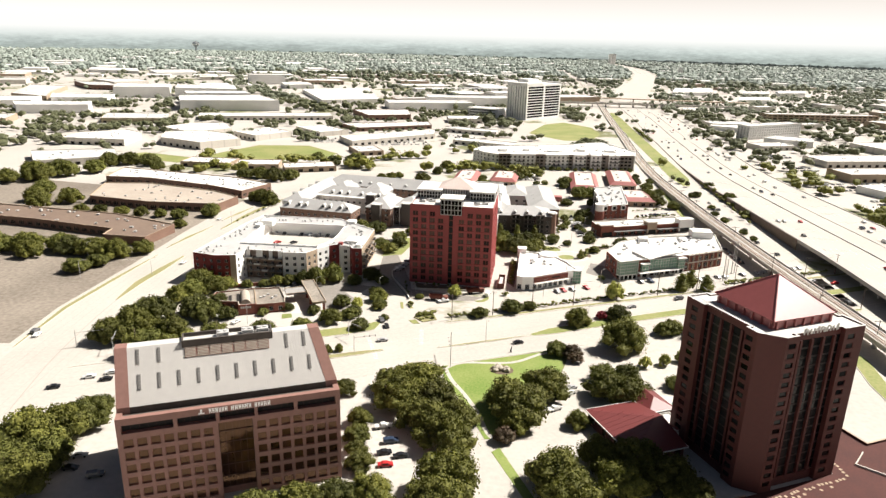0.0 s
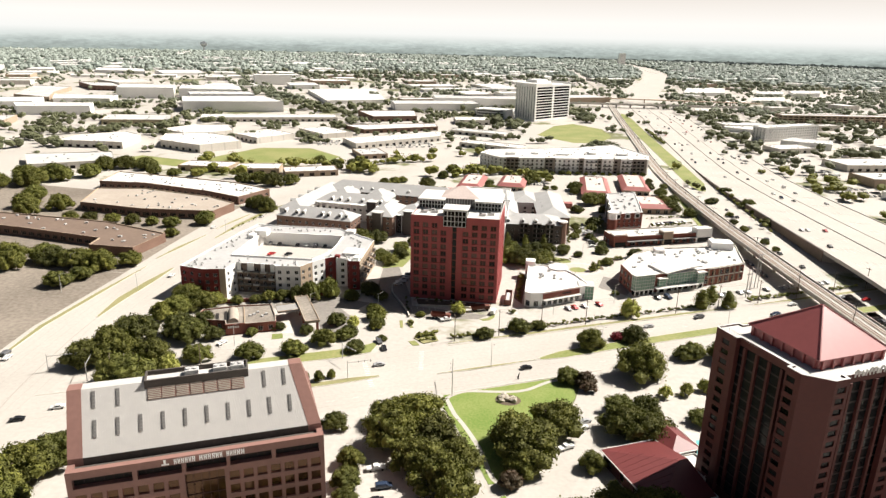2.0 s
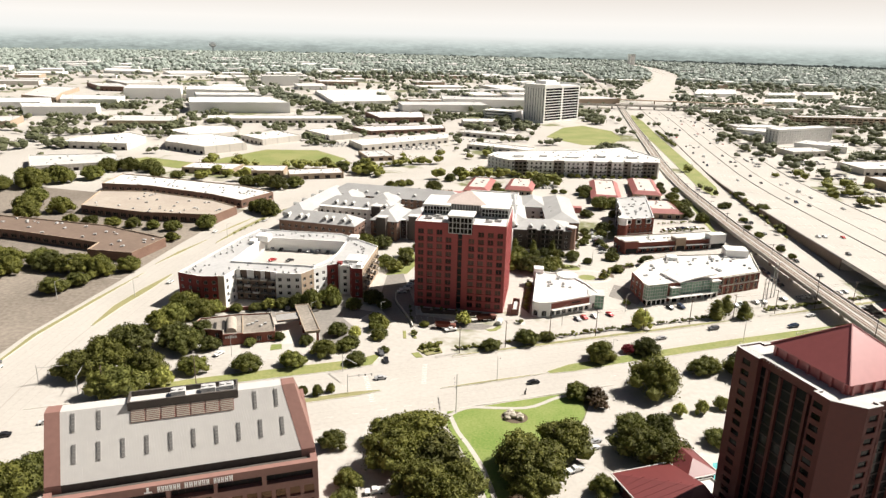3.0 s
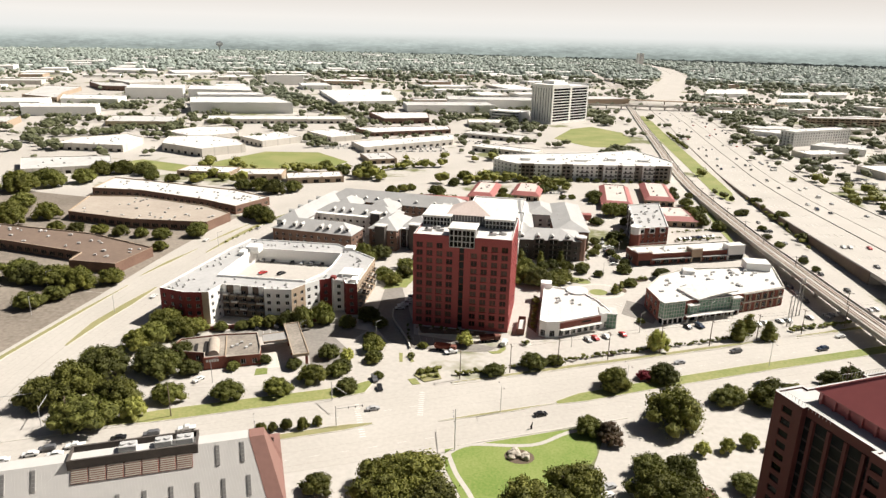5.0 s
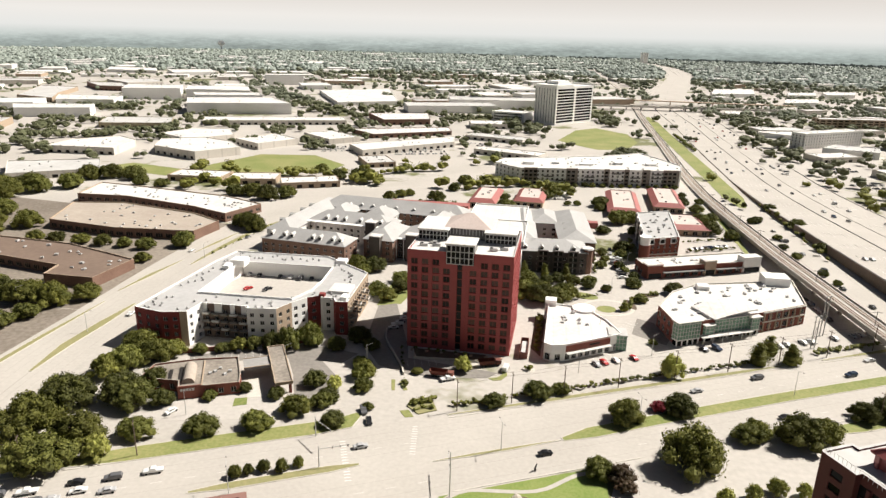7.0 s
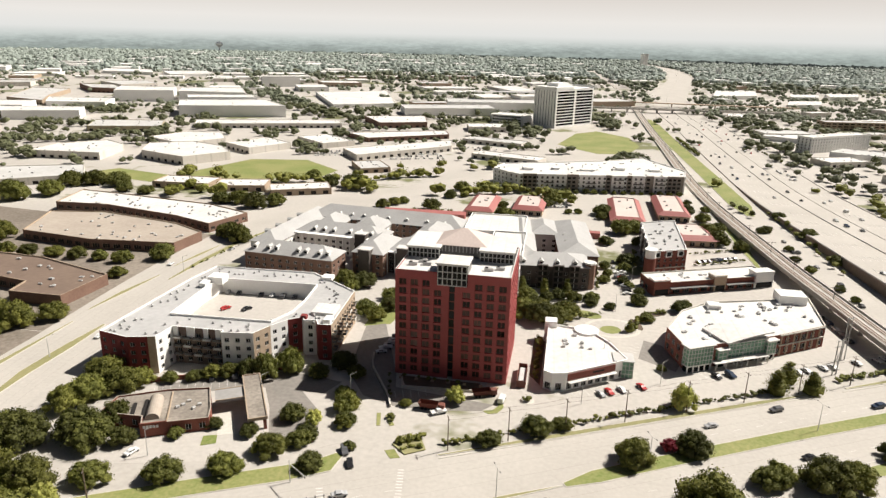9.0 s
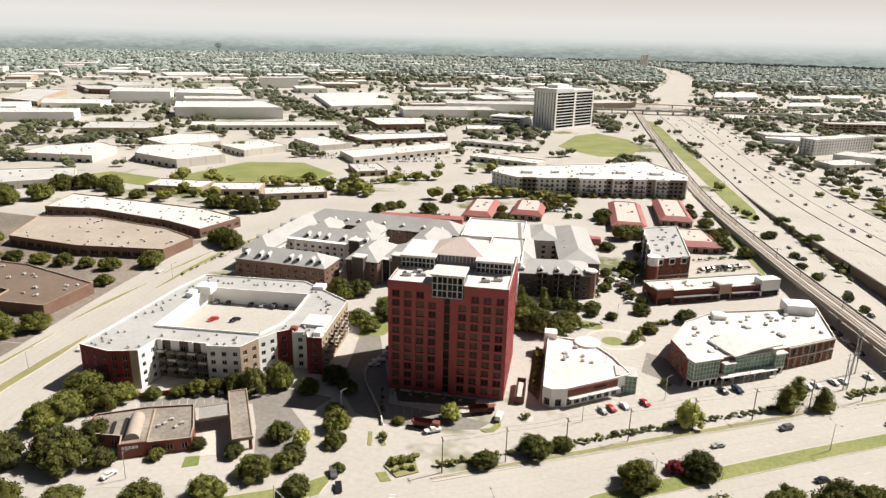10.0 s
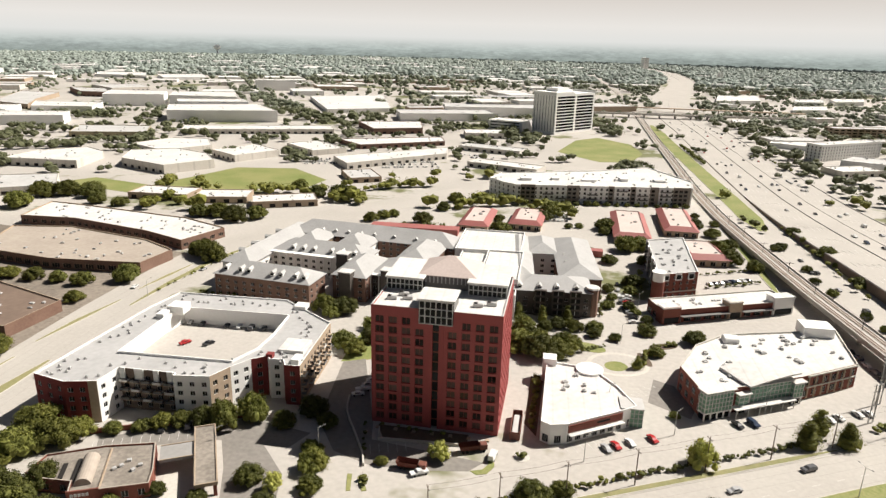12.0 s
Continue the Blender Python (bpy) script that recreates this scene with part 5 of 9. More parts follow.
def grey_apartments():
    r = root("grey_roof_apartments", -102, 412, 0, -8.0, "brown brick apartments with grey shingle hips", "apartment building")
    hip_block(r, -49, 0, 1, 17, 11.5, 5.0, M_DULL)
    hip_block(r, -56, 17, -40, 92, 11.5, 4.8, M_WHITE, skip=(0, 2))
    hip_block(r, -42, 41, 12, 60, 11.8, 5.4, M_WHITE)
    hip_block(r, 6, 15, 23, 46, 12.5, 5.0, M_DULL)
    hip_block(r, 22, 24, 42, 48, 12.0, 5.2, M_DARKW)
    hip_block(r, -50, 76, 50, 96, 12.3, 6.0, M_DULL)
    hip_block(r, 26, 44, 45, 82, 12.0, 5.4, M_DULL)
    hip_block(r, -14, 56, 5, 80, 12.0, 5.6, M_WHITE, skip=(0, 2))
    hip_block(r, -38, 56, -22, 80, 12.0, 5.2, M_TAN, skip=(0, 2))
    dormers(r, [(-19, 3.6, 0), (-14.5, 3.6, 0), (-7, 3.6, 0), (-2.5, 3.6, 0), (-30, 44.5, 0), (-18, 44.5, 0), (-8, 44.5, 0), (-30, 80, 0), (-14, 80, 0), (2, 80, 0), (14, 80, 0), (27, 80, 0), (31, 54, -90), (31, 66, -90), (10, 26, -90), (-36, 3.6, 0), (-31.5, 3.6, 0), (-44, 3.6, 0), (-24, 44.5, 0), (-2, 44.5, 0), (5, 44.5, 0), (-22, 80, 0), (-6, 80, 0), (38, 80, 0), (-52.5, 30, -90), (-52.5, 42, -90), (-52.5, 56, -90), (-52.5, 68, -90)], 14.0)
    for x0, y0, x1, y1, z in ((-44, 37.5, 10, 40.8, 12.4), (23, 21.2, 41, 23.8, 12.4)):
        bm = bmesh.new()
        box(bm, x0, y0, z - 0.4, x1, y1, z, 0)
        g_ = part("gallery", bm, M_WHITE, r, "white balcony gallery on slim posts")
        for i in range(int((x1 - x0) / 4.2) + 1):
            bm = bmesh.new()
            box(bm, x0 + i * 4.2, y0, 0, x0 + 0.35 + i * 4.2, y0 + 0.35, z - 0.4, 0)
            part("post", bm, M_WHITE, g_)
    for i in range(3):
        bm = bmesh.new()
        box(bm, -3, -2.5, -0.2, 3, 2.5, 15.2, 0)
        box(bm, -3.4, -2.9, 15.2, 3.4, 2.9, 15.7, 1)
        hs = []
        part("stair_tower", bm, [M_DARKW, M_ROOF], r, "dark brick stair tower with a white cap", at=pose((1, 14, 32)[i], (39.0, 13.5, 22.5)[i], 0))
    # the wing on the other side of the tower, with its light well
    q = root("grey_roof_apartments", -8.2, 424.5, 0, 3.0, "dark brick apartments with grey roofs round a light well", "apartment building")
    hip_block(q, 0, 0, 37, 22, 12.0, 4.0, M_DARKW)
    hip_block(q, -2, 20, 11, 88, 12.0, 3.6, M_DULL, skip=(0, 2))
    hip_block(q, 24, 20, 44, 88, 12.0, 4.4, M_DULL, skip=(0, 2))
    hip_block(q, 9, 58, 26, 88, 12.0, 4.0, M_WHITE)
    bm = bmesh.new()
    bmesh.ops.create_cone(bm, cap_ends=True, segments=8, radius1=3.0, radius2=3.0, depth=13.6, matrix=Matrix.Translation((37.5, 3, 6.7)))
    part("corner_turret", bm, M_DULL, q, "brown octagonal corner turret")
    bm = bmesh.new()
    bmesh.ops.create_cone(bm, cap_ends=True, segments=8, radius1=3.6, radius2=3.3, depth=0.7, matrix=Matrix.Translation((37.5, 3, 13.8)))
    part("turret_cap", bm, M_ROOF, q)
    for x0 in (11, 19, 27):
        bm = bmesh.new()
        box(bm, x0, -1.2, 0, x0 + 5.5, 0.4, 12.6, 0)
        for f in range(4):
            box(bm, x0 + 0.7, -1.32, 1.2 + 3.0 * f, x0 + 4.8, -1.18, 3.1 + 3.0 * f, 1)
            box(bm, x0 + 2.6, -1.4, 1.2 + 3.0 * f, x0 + 2.9, -1.3, 3.1 + 3.0 * f, 2)
        part("balcony_bay", bm, [M_DARKW, M_GLASS, M_FRAME], q)
    dormers(q, [(4, 3.0, 0), (13, 3.0, 0), (21, 3.0, 0), (30, 3.0, 0), (30, 40, 90), (30, 52, 90)], 13.2)
    # parking structure between them
    g = root("parking_garage", -44, 414, 0, -1.5, "pale parking garage with stepped flat roofs", "garage")
    for x0, y0, x1, y1, h in ((2, 58, 37, 98, 15.5), (6, 20, 20, 58, 14.5), (20, 14, 38.5, 58, 16.0), (2, 4, 38, 16, 12.0)):
        bm = bmesh.new()
        poly = [(x0, y0), (x1, y0), (x1, y1), (x0, y1)]
        for i in range(4):
            a, b = poly[i], poly[(i + 1) % 4]
            facade(bm, a, b, -0.2, h, spread(math.dist(a, b), max(1, int(math.dist(a, b) / 6)), 4.6), [(1.4 + 3.4 * k, 2.9 + 3.4 * k) for k in range(3)], 0.8)
        parapet_roof(bm, poly, h - 0.9, h, 0.4, 0, 0)
        part("wall", bm, M_WHITE, g)
        bm = bmesh.new()
        box(bm, x0 + 0.8, y0 + 0.8, 0, x1 - 0.8, y1 - 0.8, h - 0.9)
        part("deck", bm, M_ROOF, g, "pale concrete top deck")


grey_apartments()


def restaurant():
    poly = [(6.6, 321), (9.6, 319.2), (14.6, 320.4), (33.5, 332.5), (38, 336), (33, 349), (25, 361), (8.5, 364)]
    r = flat_building("restaurant", "white single-storey restaurant with a brick band", poly, 7.2, M_WHITE, M_ROOF, 1, 3.0, (2.2, 2.8), 0.3, 3.2, {0, 1, 2, 3}, M_GLASS, 2, M_FRAME, "restaurant", 7, seed=3)
    cx, cy = sum(p[0] for p in poly) / 8, sum(p[1] for p in poly) / 8
    bm = bmesh.new()
    a, b = Vector((15.2 - cx, 320.6 - cy)), Vector((33.0 - cx, 332.0 - cy))
    e = (b - a).normalized()
    nr = Vector((e.y, -e.x)) * 0.12
    bar(bm, (*(a + nr), 5.3), (*(b + nr), 5.3), 0.3, 2.6)
    part("brick_band", bm, M_BROWN, r, "red brick band over the shopfront")
    bm = bmesh.new()
    bar(bm, (*(a + nr * 8), 3.6), (*(b + nr * 8), 3.6), 1.8, 0.25)
    part("awning", bm, M_ROOF, r, "flat white awning")
    bm = bmesh.new()
    bar(bm, (*(a + e * 11 + nr * 2.4), 5.4), (*(a + e * 16 + nr * 2.4), 5.4), 0.12, 0.7)
    part("sign", bm, M_DARK, r, "small dark sign bar")
    bm = bmesh.new()
    box(bm, 36.5 - cx - 3.5, 338 - cy - 3.5, -0.1, 36.5 - cx + 3.5, 338 - cy + 3.5, 6.6)
    part("glass_corner", bm, M_GLASSG, r, "green glazed corner box")
    bm = bmesh.new()
    box(bm, 36.5 - cx - 3.9, 338 - cy - 3.9, 6.6, 36.5 - cx + 3.9, 338 - cy + 3.9, 6.95, 0, 0.05)
    part("roof_slab", bm, M_ROOF2, r, "pale flat roof slab")
    bm = bmesh.new()
    for i in range(6):
        x = 36.5 - cx - 3.5 + i * 1.4
        box(bm, x - 0.1, 338 - cy - 3.65, 0, x + 0.1, 338 - cy - 3.5, 6.6)
        y = 338 - cy - 3.5 + i * 1.4
        box(bm, 36.5 - cx + 3.5, y - 0.1, 0, 36.5 - cx + 3.65, y + 0.1, 6.6)
    for z in (1.6, 3.3, 5.0, 6.5):
        box(bm, 36.5 - cx - 3.6, 338 - cy - 3.66, z - 0.08, 36.5 - cx + 3.66, 338 - cy - 3.5, z + 0.08)
        box(bm, 36.5 - cx + 3.5, 338 - cy - 3.66, z - 0.08, 36.5 - cx + 3.66, 338 - cy + 3.6, z + 0.08)
    part("glazing_frame", bm, M_FRAME, r)
    bm = bmesh.new()
    bmesh.ops.create_cone(bm, cap_ends=True, segments=24, radius1=5, radius2=5, depth=7.4, matrix=Matrix.Translation((24 - cx, 360 - cy, 3.7)))
    part("rotunda", bm, M_WHITE, r, "white round rear tower")
    bm = bmesh.new()
    box(bm, 7 - cx, 361 - cy, 0, 12 - cx, 366 - cy, 9.2, 0, 0.1)
    part("stair_head", bm, M_WHITE, r)


restaurant()


def sports_hall():
    poly = [(56.5, 364), (60.8, 344.5), (98.8, 363.6), (123.3, 378.3), (128, 411), (80, 397), (66, 384)]
    r = flat_building("sports_hall", "white-roofed sports hall with a green glass front", poly, 9.6, M_BROWN, M_ROOF, 2, 4.2, (2.6, 2.6), 1.0, 4.2, {0, 2, 3}, M_GLASS, 2, M_FRAME, "sports hall", 40, seed=8, cap=M_WALK)
    n = len(poly)
    cx, cy = sum(p[0] for p in poly) / n, sum(p[1] for p in poly) / n

    def glass_box(x0, x1, dpth, h, nb):
        """A glazed box standing out from the long front, x0..x1 along it."""
        a, b = Vector((60.8 - cx, 344.5 - cy)), Vector((98.8 - cx, 363.6 - cy))
        e = (b - a).normalized()
        turn = math.degrees(math.atan2(e.y, e.x))
        o = a + e * x0
        w = x1 - x0
        bm = bmesh.new()
        box(bm, 0, -dpth, 3.0, w, 1.0, h)
        g = part("glass_front", bm, M_GLASSG, r, "green curtain-wall glazing", at=pose(o.x, o.y, 0, 0, 0, turn))
        bm = bmesh.new()
        box(bm, 0.4, -dpth + 0.6, 0.0, w - 0.4, 1.0, 2.6)
        part("shopfront", bm, M_GLASS, g, "dark glazed ground storey")
        bm = bmesh.new()
        box(bm, -0.15, -dpth - 0.2, 2.6, w + 0.15, 1.0, 3.0)
        for i in range(nb // 2 + 1):
            x = 0.2 + (w - 0.4) * i / max(1, nb // 2)
            box(bm, x - 0.2, -dpth, 0.0, x + 0.2, -dpth + 0.4, 2.6)
        part("fascia", bm, M_WHITE, g)
        bm = bmesh.new()
        for i in range(nb + 1):
            x = w * i / nb
            box(bm, x - 0.1, -dpth - 0.14, 3.0, x + 0.1, -dpth, h)
        k = max(1, int((dpth + 1) / 1.6))
        for i in range(k + 1):
            y = -dpth + (dpth + 1) * i / k
            for x in (0, w):
                box(bm, x - (0.15 if x == 0 else 0), y - 0.09, 3.0, x + (0.15 if x else 0), y + 0.09, h)
        z = 3.0
        while z < h + 0.1:
            box(bm, -0.12, -dpth - 0.14, z - 0.11, w + 0.12, -dpth, z + 0.11)
            for x in (0, w):
                box(bm, x - (0.15 if x == 0 else 0), -dpth, z - 0.11, x + (0.15 if x else 0), 1, z + 0.11)
            z += 1.65
        part("glazing_frame", bm, M_FRAME, g)
        bm = bmesh.new()
        box(bm, -0.8, -dpth - 0.9, h, w + 0.8, 2.0, h + 0.45, 0, 0.06)
        part("roof_slab", bm, M_ROOF, g)
        return g
    glass_box(-0.6, 10.5, 2.2, 10.6, 8)
    glass_box(14, 18, 1.6, 7.4, 2)
    glass_box(19.5, 37.0, 0.6, 9.4, 10)
    glass_box(37.4, 41.5, 2.0, 8.6, 3)
    a, b = Vector((60.8 - cx, 344.5 - cy)), Vector((98.8 - cx, 363.6 - cy))
    e = (b - a).normalized()
    turn = math.degrees(math.atan2(e.y, e.x))
    bm = bmesh.new()
    box(bm, 11, -4.2, 3.05, 37, -0.9, 3.35, 0, 0.05)
    for i in range(6):
        box(bm, 11.3 + i * 5.0, -4.0, 0, 11.55 + i * 5.0, -3.75, 3.05)
    part("canopy", bm, M_ROOF, r, "long flat white entrance canopy", at=pose(a.x, a.y, 0, 0, 0, turn))
    a2, b2 = Vector((98.8 - cx, 363.6 - cy)), Vector((123.3 - cx, 378.3 - cy))
    t2 = math.degrees(math.atan2(*(b2 - a2).normalized().yx))
    for i in range(7):
        bm = bmesh.new()
        box(bm, 3.2 + i * 3.6, -0.35, 0, 3.8 + i * 3.6, -0.02, 9.0)
        part("pilaster", bm, M_TAN, r, at=pose(a2.x, a2.y, 0, 0, 0, t2))
    for z, d in ((4.5, 0.3), (8.9, 0.45)):
        bm = bmesh.new()
        box(bm, 2.6, -d - 0.1, z, 28.3, -0.02, z + 0.5)
        part("string_course", bm, M_WALK, r, at=pose(a2.x, a2.y, 0, 0, 0, t2))
    # curved raised roof over the glazed hall
    bm = bmesh.new()
    rows = []
    for i in range(13):
        x = 18 + i * 22 / 12
        z = 10.0 + 2.2 * math.sin(math.pi * i / 12 * 0.5)
        rows.append([bm.verts.new((x, -1.6, z)), bm.verts.new((x, 14, z)), bm.verts.new((x, 14, 8.8)), bm.verts.new((x, -1.6, z - 0.5))])
    for p, q in zip(rows, rows[1:]):
        bm.faces.new((p[0], q[0], q[1], p[1]))
        bm.faces.new((p[3], q[3], q[0], p[0]))
        bm.faces.new((p[1], q[1], q[2], p[2]))
    bm.faces.new(rows[0]), bm.faces.new(rows[-1][::-1])
    part("curved_roof", bm, M_ROOF, r, "gently curved white roof", at=pose(a.x, a.y, 0, 0, 0, turn))
    bm = bmesh.new()
    box(bm, 112 - cx, 402 - cy, 8.5, 124 - cx, 411 - cy, 13.0, 0, 0.1)
    part("plant_room", bm, M_WHITE, r, "white rooftop plant room")
    bm = bmesh.new()
    box(bm, 78 - cx, 389 - cy, 8.5, 84 - cx, 394 - cy, 11.0, 0, 0.4)
    part("plant_room", bm, M_WHITE, r)


sports_hall()


def shop_row():
    poly = [(60.8, 425.5), (124.4, 451), (119, 466), (56.5, 441)]
    r = flat_building("shop_row", "low brown brick shop row with a white roof", poly, 6.4, M_BROWN, M_ROOF, 1, 5.0, (3.8, 2.7), 0.3, 3, {0, 1, 3}, M_GLASS, 2, M_FRAME, "shops", 10, seed=5, cap=M_WALK)
    cx, cy = sum(p[0] for p in poly) / 4, sum(p[1] for p in poly) / 4
    a, b = Vector((60.8 - cx, 425.5 - cy)), Vector((124.4 - cx, 451 - cy))
    e = (b - a).normalized()
    turn = math.degrees(math.atan2(e.y, e.x))
    for x, w, h, m in ((-0.3, 9, 8.0, M_BROWN), (34, 7, 8.4, M_TAN), (58, 11, 9.0, M_WHITE)):
        bm = bmesh.new()
        box(bm, x, -0.9, 0, x + w, 5, h, 0, 0.08)
        box(bm, x + 0.8, -1.0, 0.3, x + w - 0.8, -0.88, 3.2, 1)
        box(bm, x - 0.2, -1.1, h - 0.5, x + w + 0.2, 5.2, h - 0.1, 2)
        box(bm, x + 0.3, -0.5, h, x + w - 0.3, 4.7, h + 0.03, 2)
        part("entrance_bay", bm, [m, M_GLASS, M_ROOF], r, "raised masonry entrance bay", at=pose(a.x, a.y, 0, 0, 0, turn))
    bm = bmesh.new()
    box(bm, 9, -2.4, 3.3, 34, -0.05, 3.6)
    box(bm, 41, -2.4, 3.3, 58, -0.05, 3.6)
    part("awning", bm, M_GREYW, r, at=pose(a.x, a.y, 0, 0, 0, turn))


shop_row()
BRICK_APTS = flat_building("brick_apartments", "four-storey red brick apartments with white bays", [(62.8, 456), (83.5, 465), (88, 529), (66, 519)], 13.4, M_BROWN, M_ROOFMID, 4, 3.4, (1.5, 1.7), 0.9, 3.1, None, M_GLASS, 1, M_FRAME, "apartment building", 22, seed=11, cap=M_WHITE)


def brick_bays():
    """White bay fronts and a pale string course on the brick apartments."""
    r = root("bay_front", 62.8, 456, 0, math.degrees(math.atan2(9, 20.7)), "white bay fronts and balconies on brick apartments", "balcony bay")
    for x in (2.5, 9.6, 16.8):
        bm = bmesh.new()
        box(bm, x, -0.5, 9.7, x + 3.4, -0.02, 13.9, 0)
        ob = part("bay", bm, M_WHITE, r)
        for f in range(1):
            bm = bmesh.new()
            box(bm, x + 0.4, -0.6, 10.3 + 3.1 * f, x + 3.0, -0.48, 12.6 + 3.1 * f)
            part("window", bm, M_GLASS, ob)
    bm = bmesh.new()
    box(bm, 0, -0.25, 3.5, 22.5, -0.02, 4.0)
    part("string_course", bm, M_WALK, r)
    s_ = root("bay_front", 66, 519, 0, math.degrees(math.atan2(-63, -3.2)), "white bay fronts and balconies on brick apartments", "balcony bay")
    for x in (4, 14, 24, 34, 44, 54):
        bm = bmesh.new()
        box(bm, x, -1.0, 0, x + 4.4, -0.02, 14.1, 0)
        ob = part("bay", bm, M_WHITE if x % 4 else M_GREYW, s_)
        for f in range(4):
            bm = bmesh.new()
            box(bm, x + 0.6, -1.1, 0.9 + 3.2 * f, x + 3.8, -0.98, 2.8 + 3.2 * f)
            part("window", bm, M_GLASS, ob)
    bm = bmesh.new()
    bmesh.ops.create_cone(bm, cap_ends=True, segments=20, radius1=3.1, radius2=3.1, depth=10.2, matrix=Matrix.Translation((0.6, 0.6, 4.9)))
    part("corner_turret", bm, M_BROWN, r, "round brick corner turret")
    bm = bmesh.new()
    bmesh.ops.create_cone(bm, cap_ends=True, segments=20, radius1=2.9, radius2=2.9, depth=4.4, matrix=Matrix.Translation((0.6, 0.6, 12.2)))
    bmesh.ops.create_cone(bm, cap_ends=True, segments=20, radius1=3.4, radius2=3.4, depth=0.5, matrix=Matrix.Translation((0.6, 0.6, 14.6)))
    part("turret_top", bm, M_WHITE, r, "white round turret top")
    join_to(r, BRICK_APTS)
    join_to(s_, BRICK_APTS)


brick_bays()


def retail_red(x, y, turn, w, d, n=1):
    r = root("red_roof_shop", x, y, 0, turn, "low shop building with a red metal roof edge", "shop", "red-roofed shops")
    bm = bmesh.new()
    hs = facade(bm, (0, 0), (w, 0), -0.1, 4.6, spread(w, max(2, int(w / 5)), 3.0), [(0.3, 3)], 0.3)
    facade(bm, (w, 0), (w, d), -0.1, 4.6, [], []), facade(bm, (w, d), (0, d), -0.1, 4.6, [], []), facade(bm, (0, d), (0, 0), -0.1, 4.6, [], [])
    wl = part("wall", bm, M_TAN, r)
    windows(hs, wl, M_GLASS, 1, M_FRAME)
    # red sloping skirt round a flat white roof
    bm = bmesh.new()
    o = [(-1, -1), (w + 1, -1), (w + 1, d + 1), (-1, d + 1)]
    i_ = inset_poly(o, 4.2)
    vo = [bm.verts.new((*p, 4.2)) for p in o]
    vi = [bm.verts.new((*p, 6.8)) for p in i_]
    for k in range(4):
        bm.faces.new((vo[k], vo[(k + 1) % 4], vi[(k + 1) % 4], vi[k]))
    part("roof_skirt", bm, M_REDSHOP, r, "sloping red metal roof skirt")
    bm = bmesh.new()
    bm.faces.new([bm.verts.new((*p, 6.3)) for p in inset_poly(o, 3.4)])
    part("roof", bm, M_TERRA, r, "pale pinkish flat roof")
    roof_units(r, inset_poly(o, 4.4), 6.3, 4, int(x))


for a in ((52, 555, -3, 22, 66), (87, 578, -3, 21, 60), (89, 516, 4, 24, 34), (-49, 561, -4, 19, 46), (-16, 572, -5, 21, 40)):
    retail_red(*a)
bm = bmesh.new()
box(bm, -106, 546, 0, -48, 556, 4.2)
structure("red_wall", bm, M_REDSHOP, "long low red-roofed carport row", "carport")
bm = bmesh.new()
box(bm, 5, 521, 0, 42, 527, 3.8)
structure("red_wall_east", bm, M_REDSHOP, "long low red-roofed carport row", "carport")


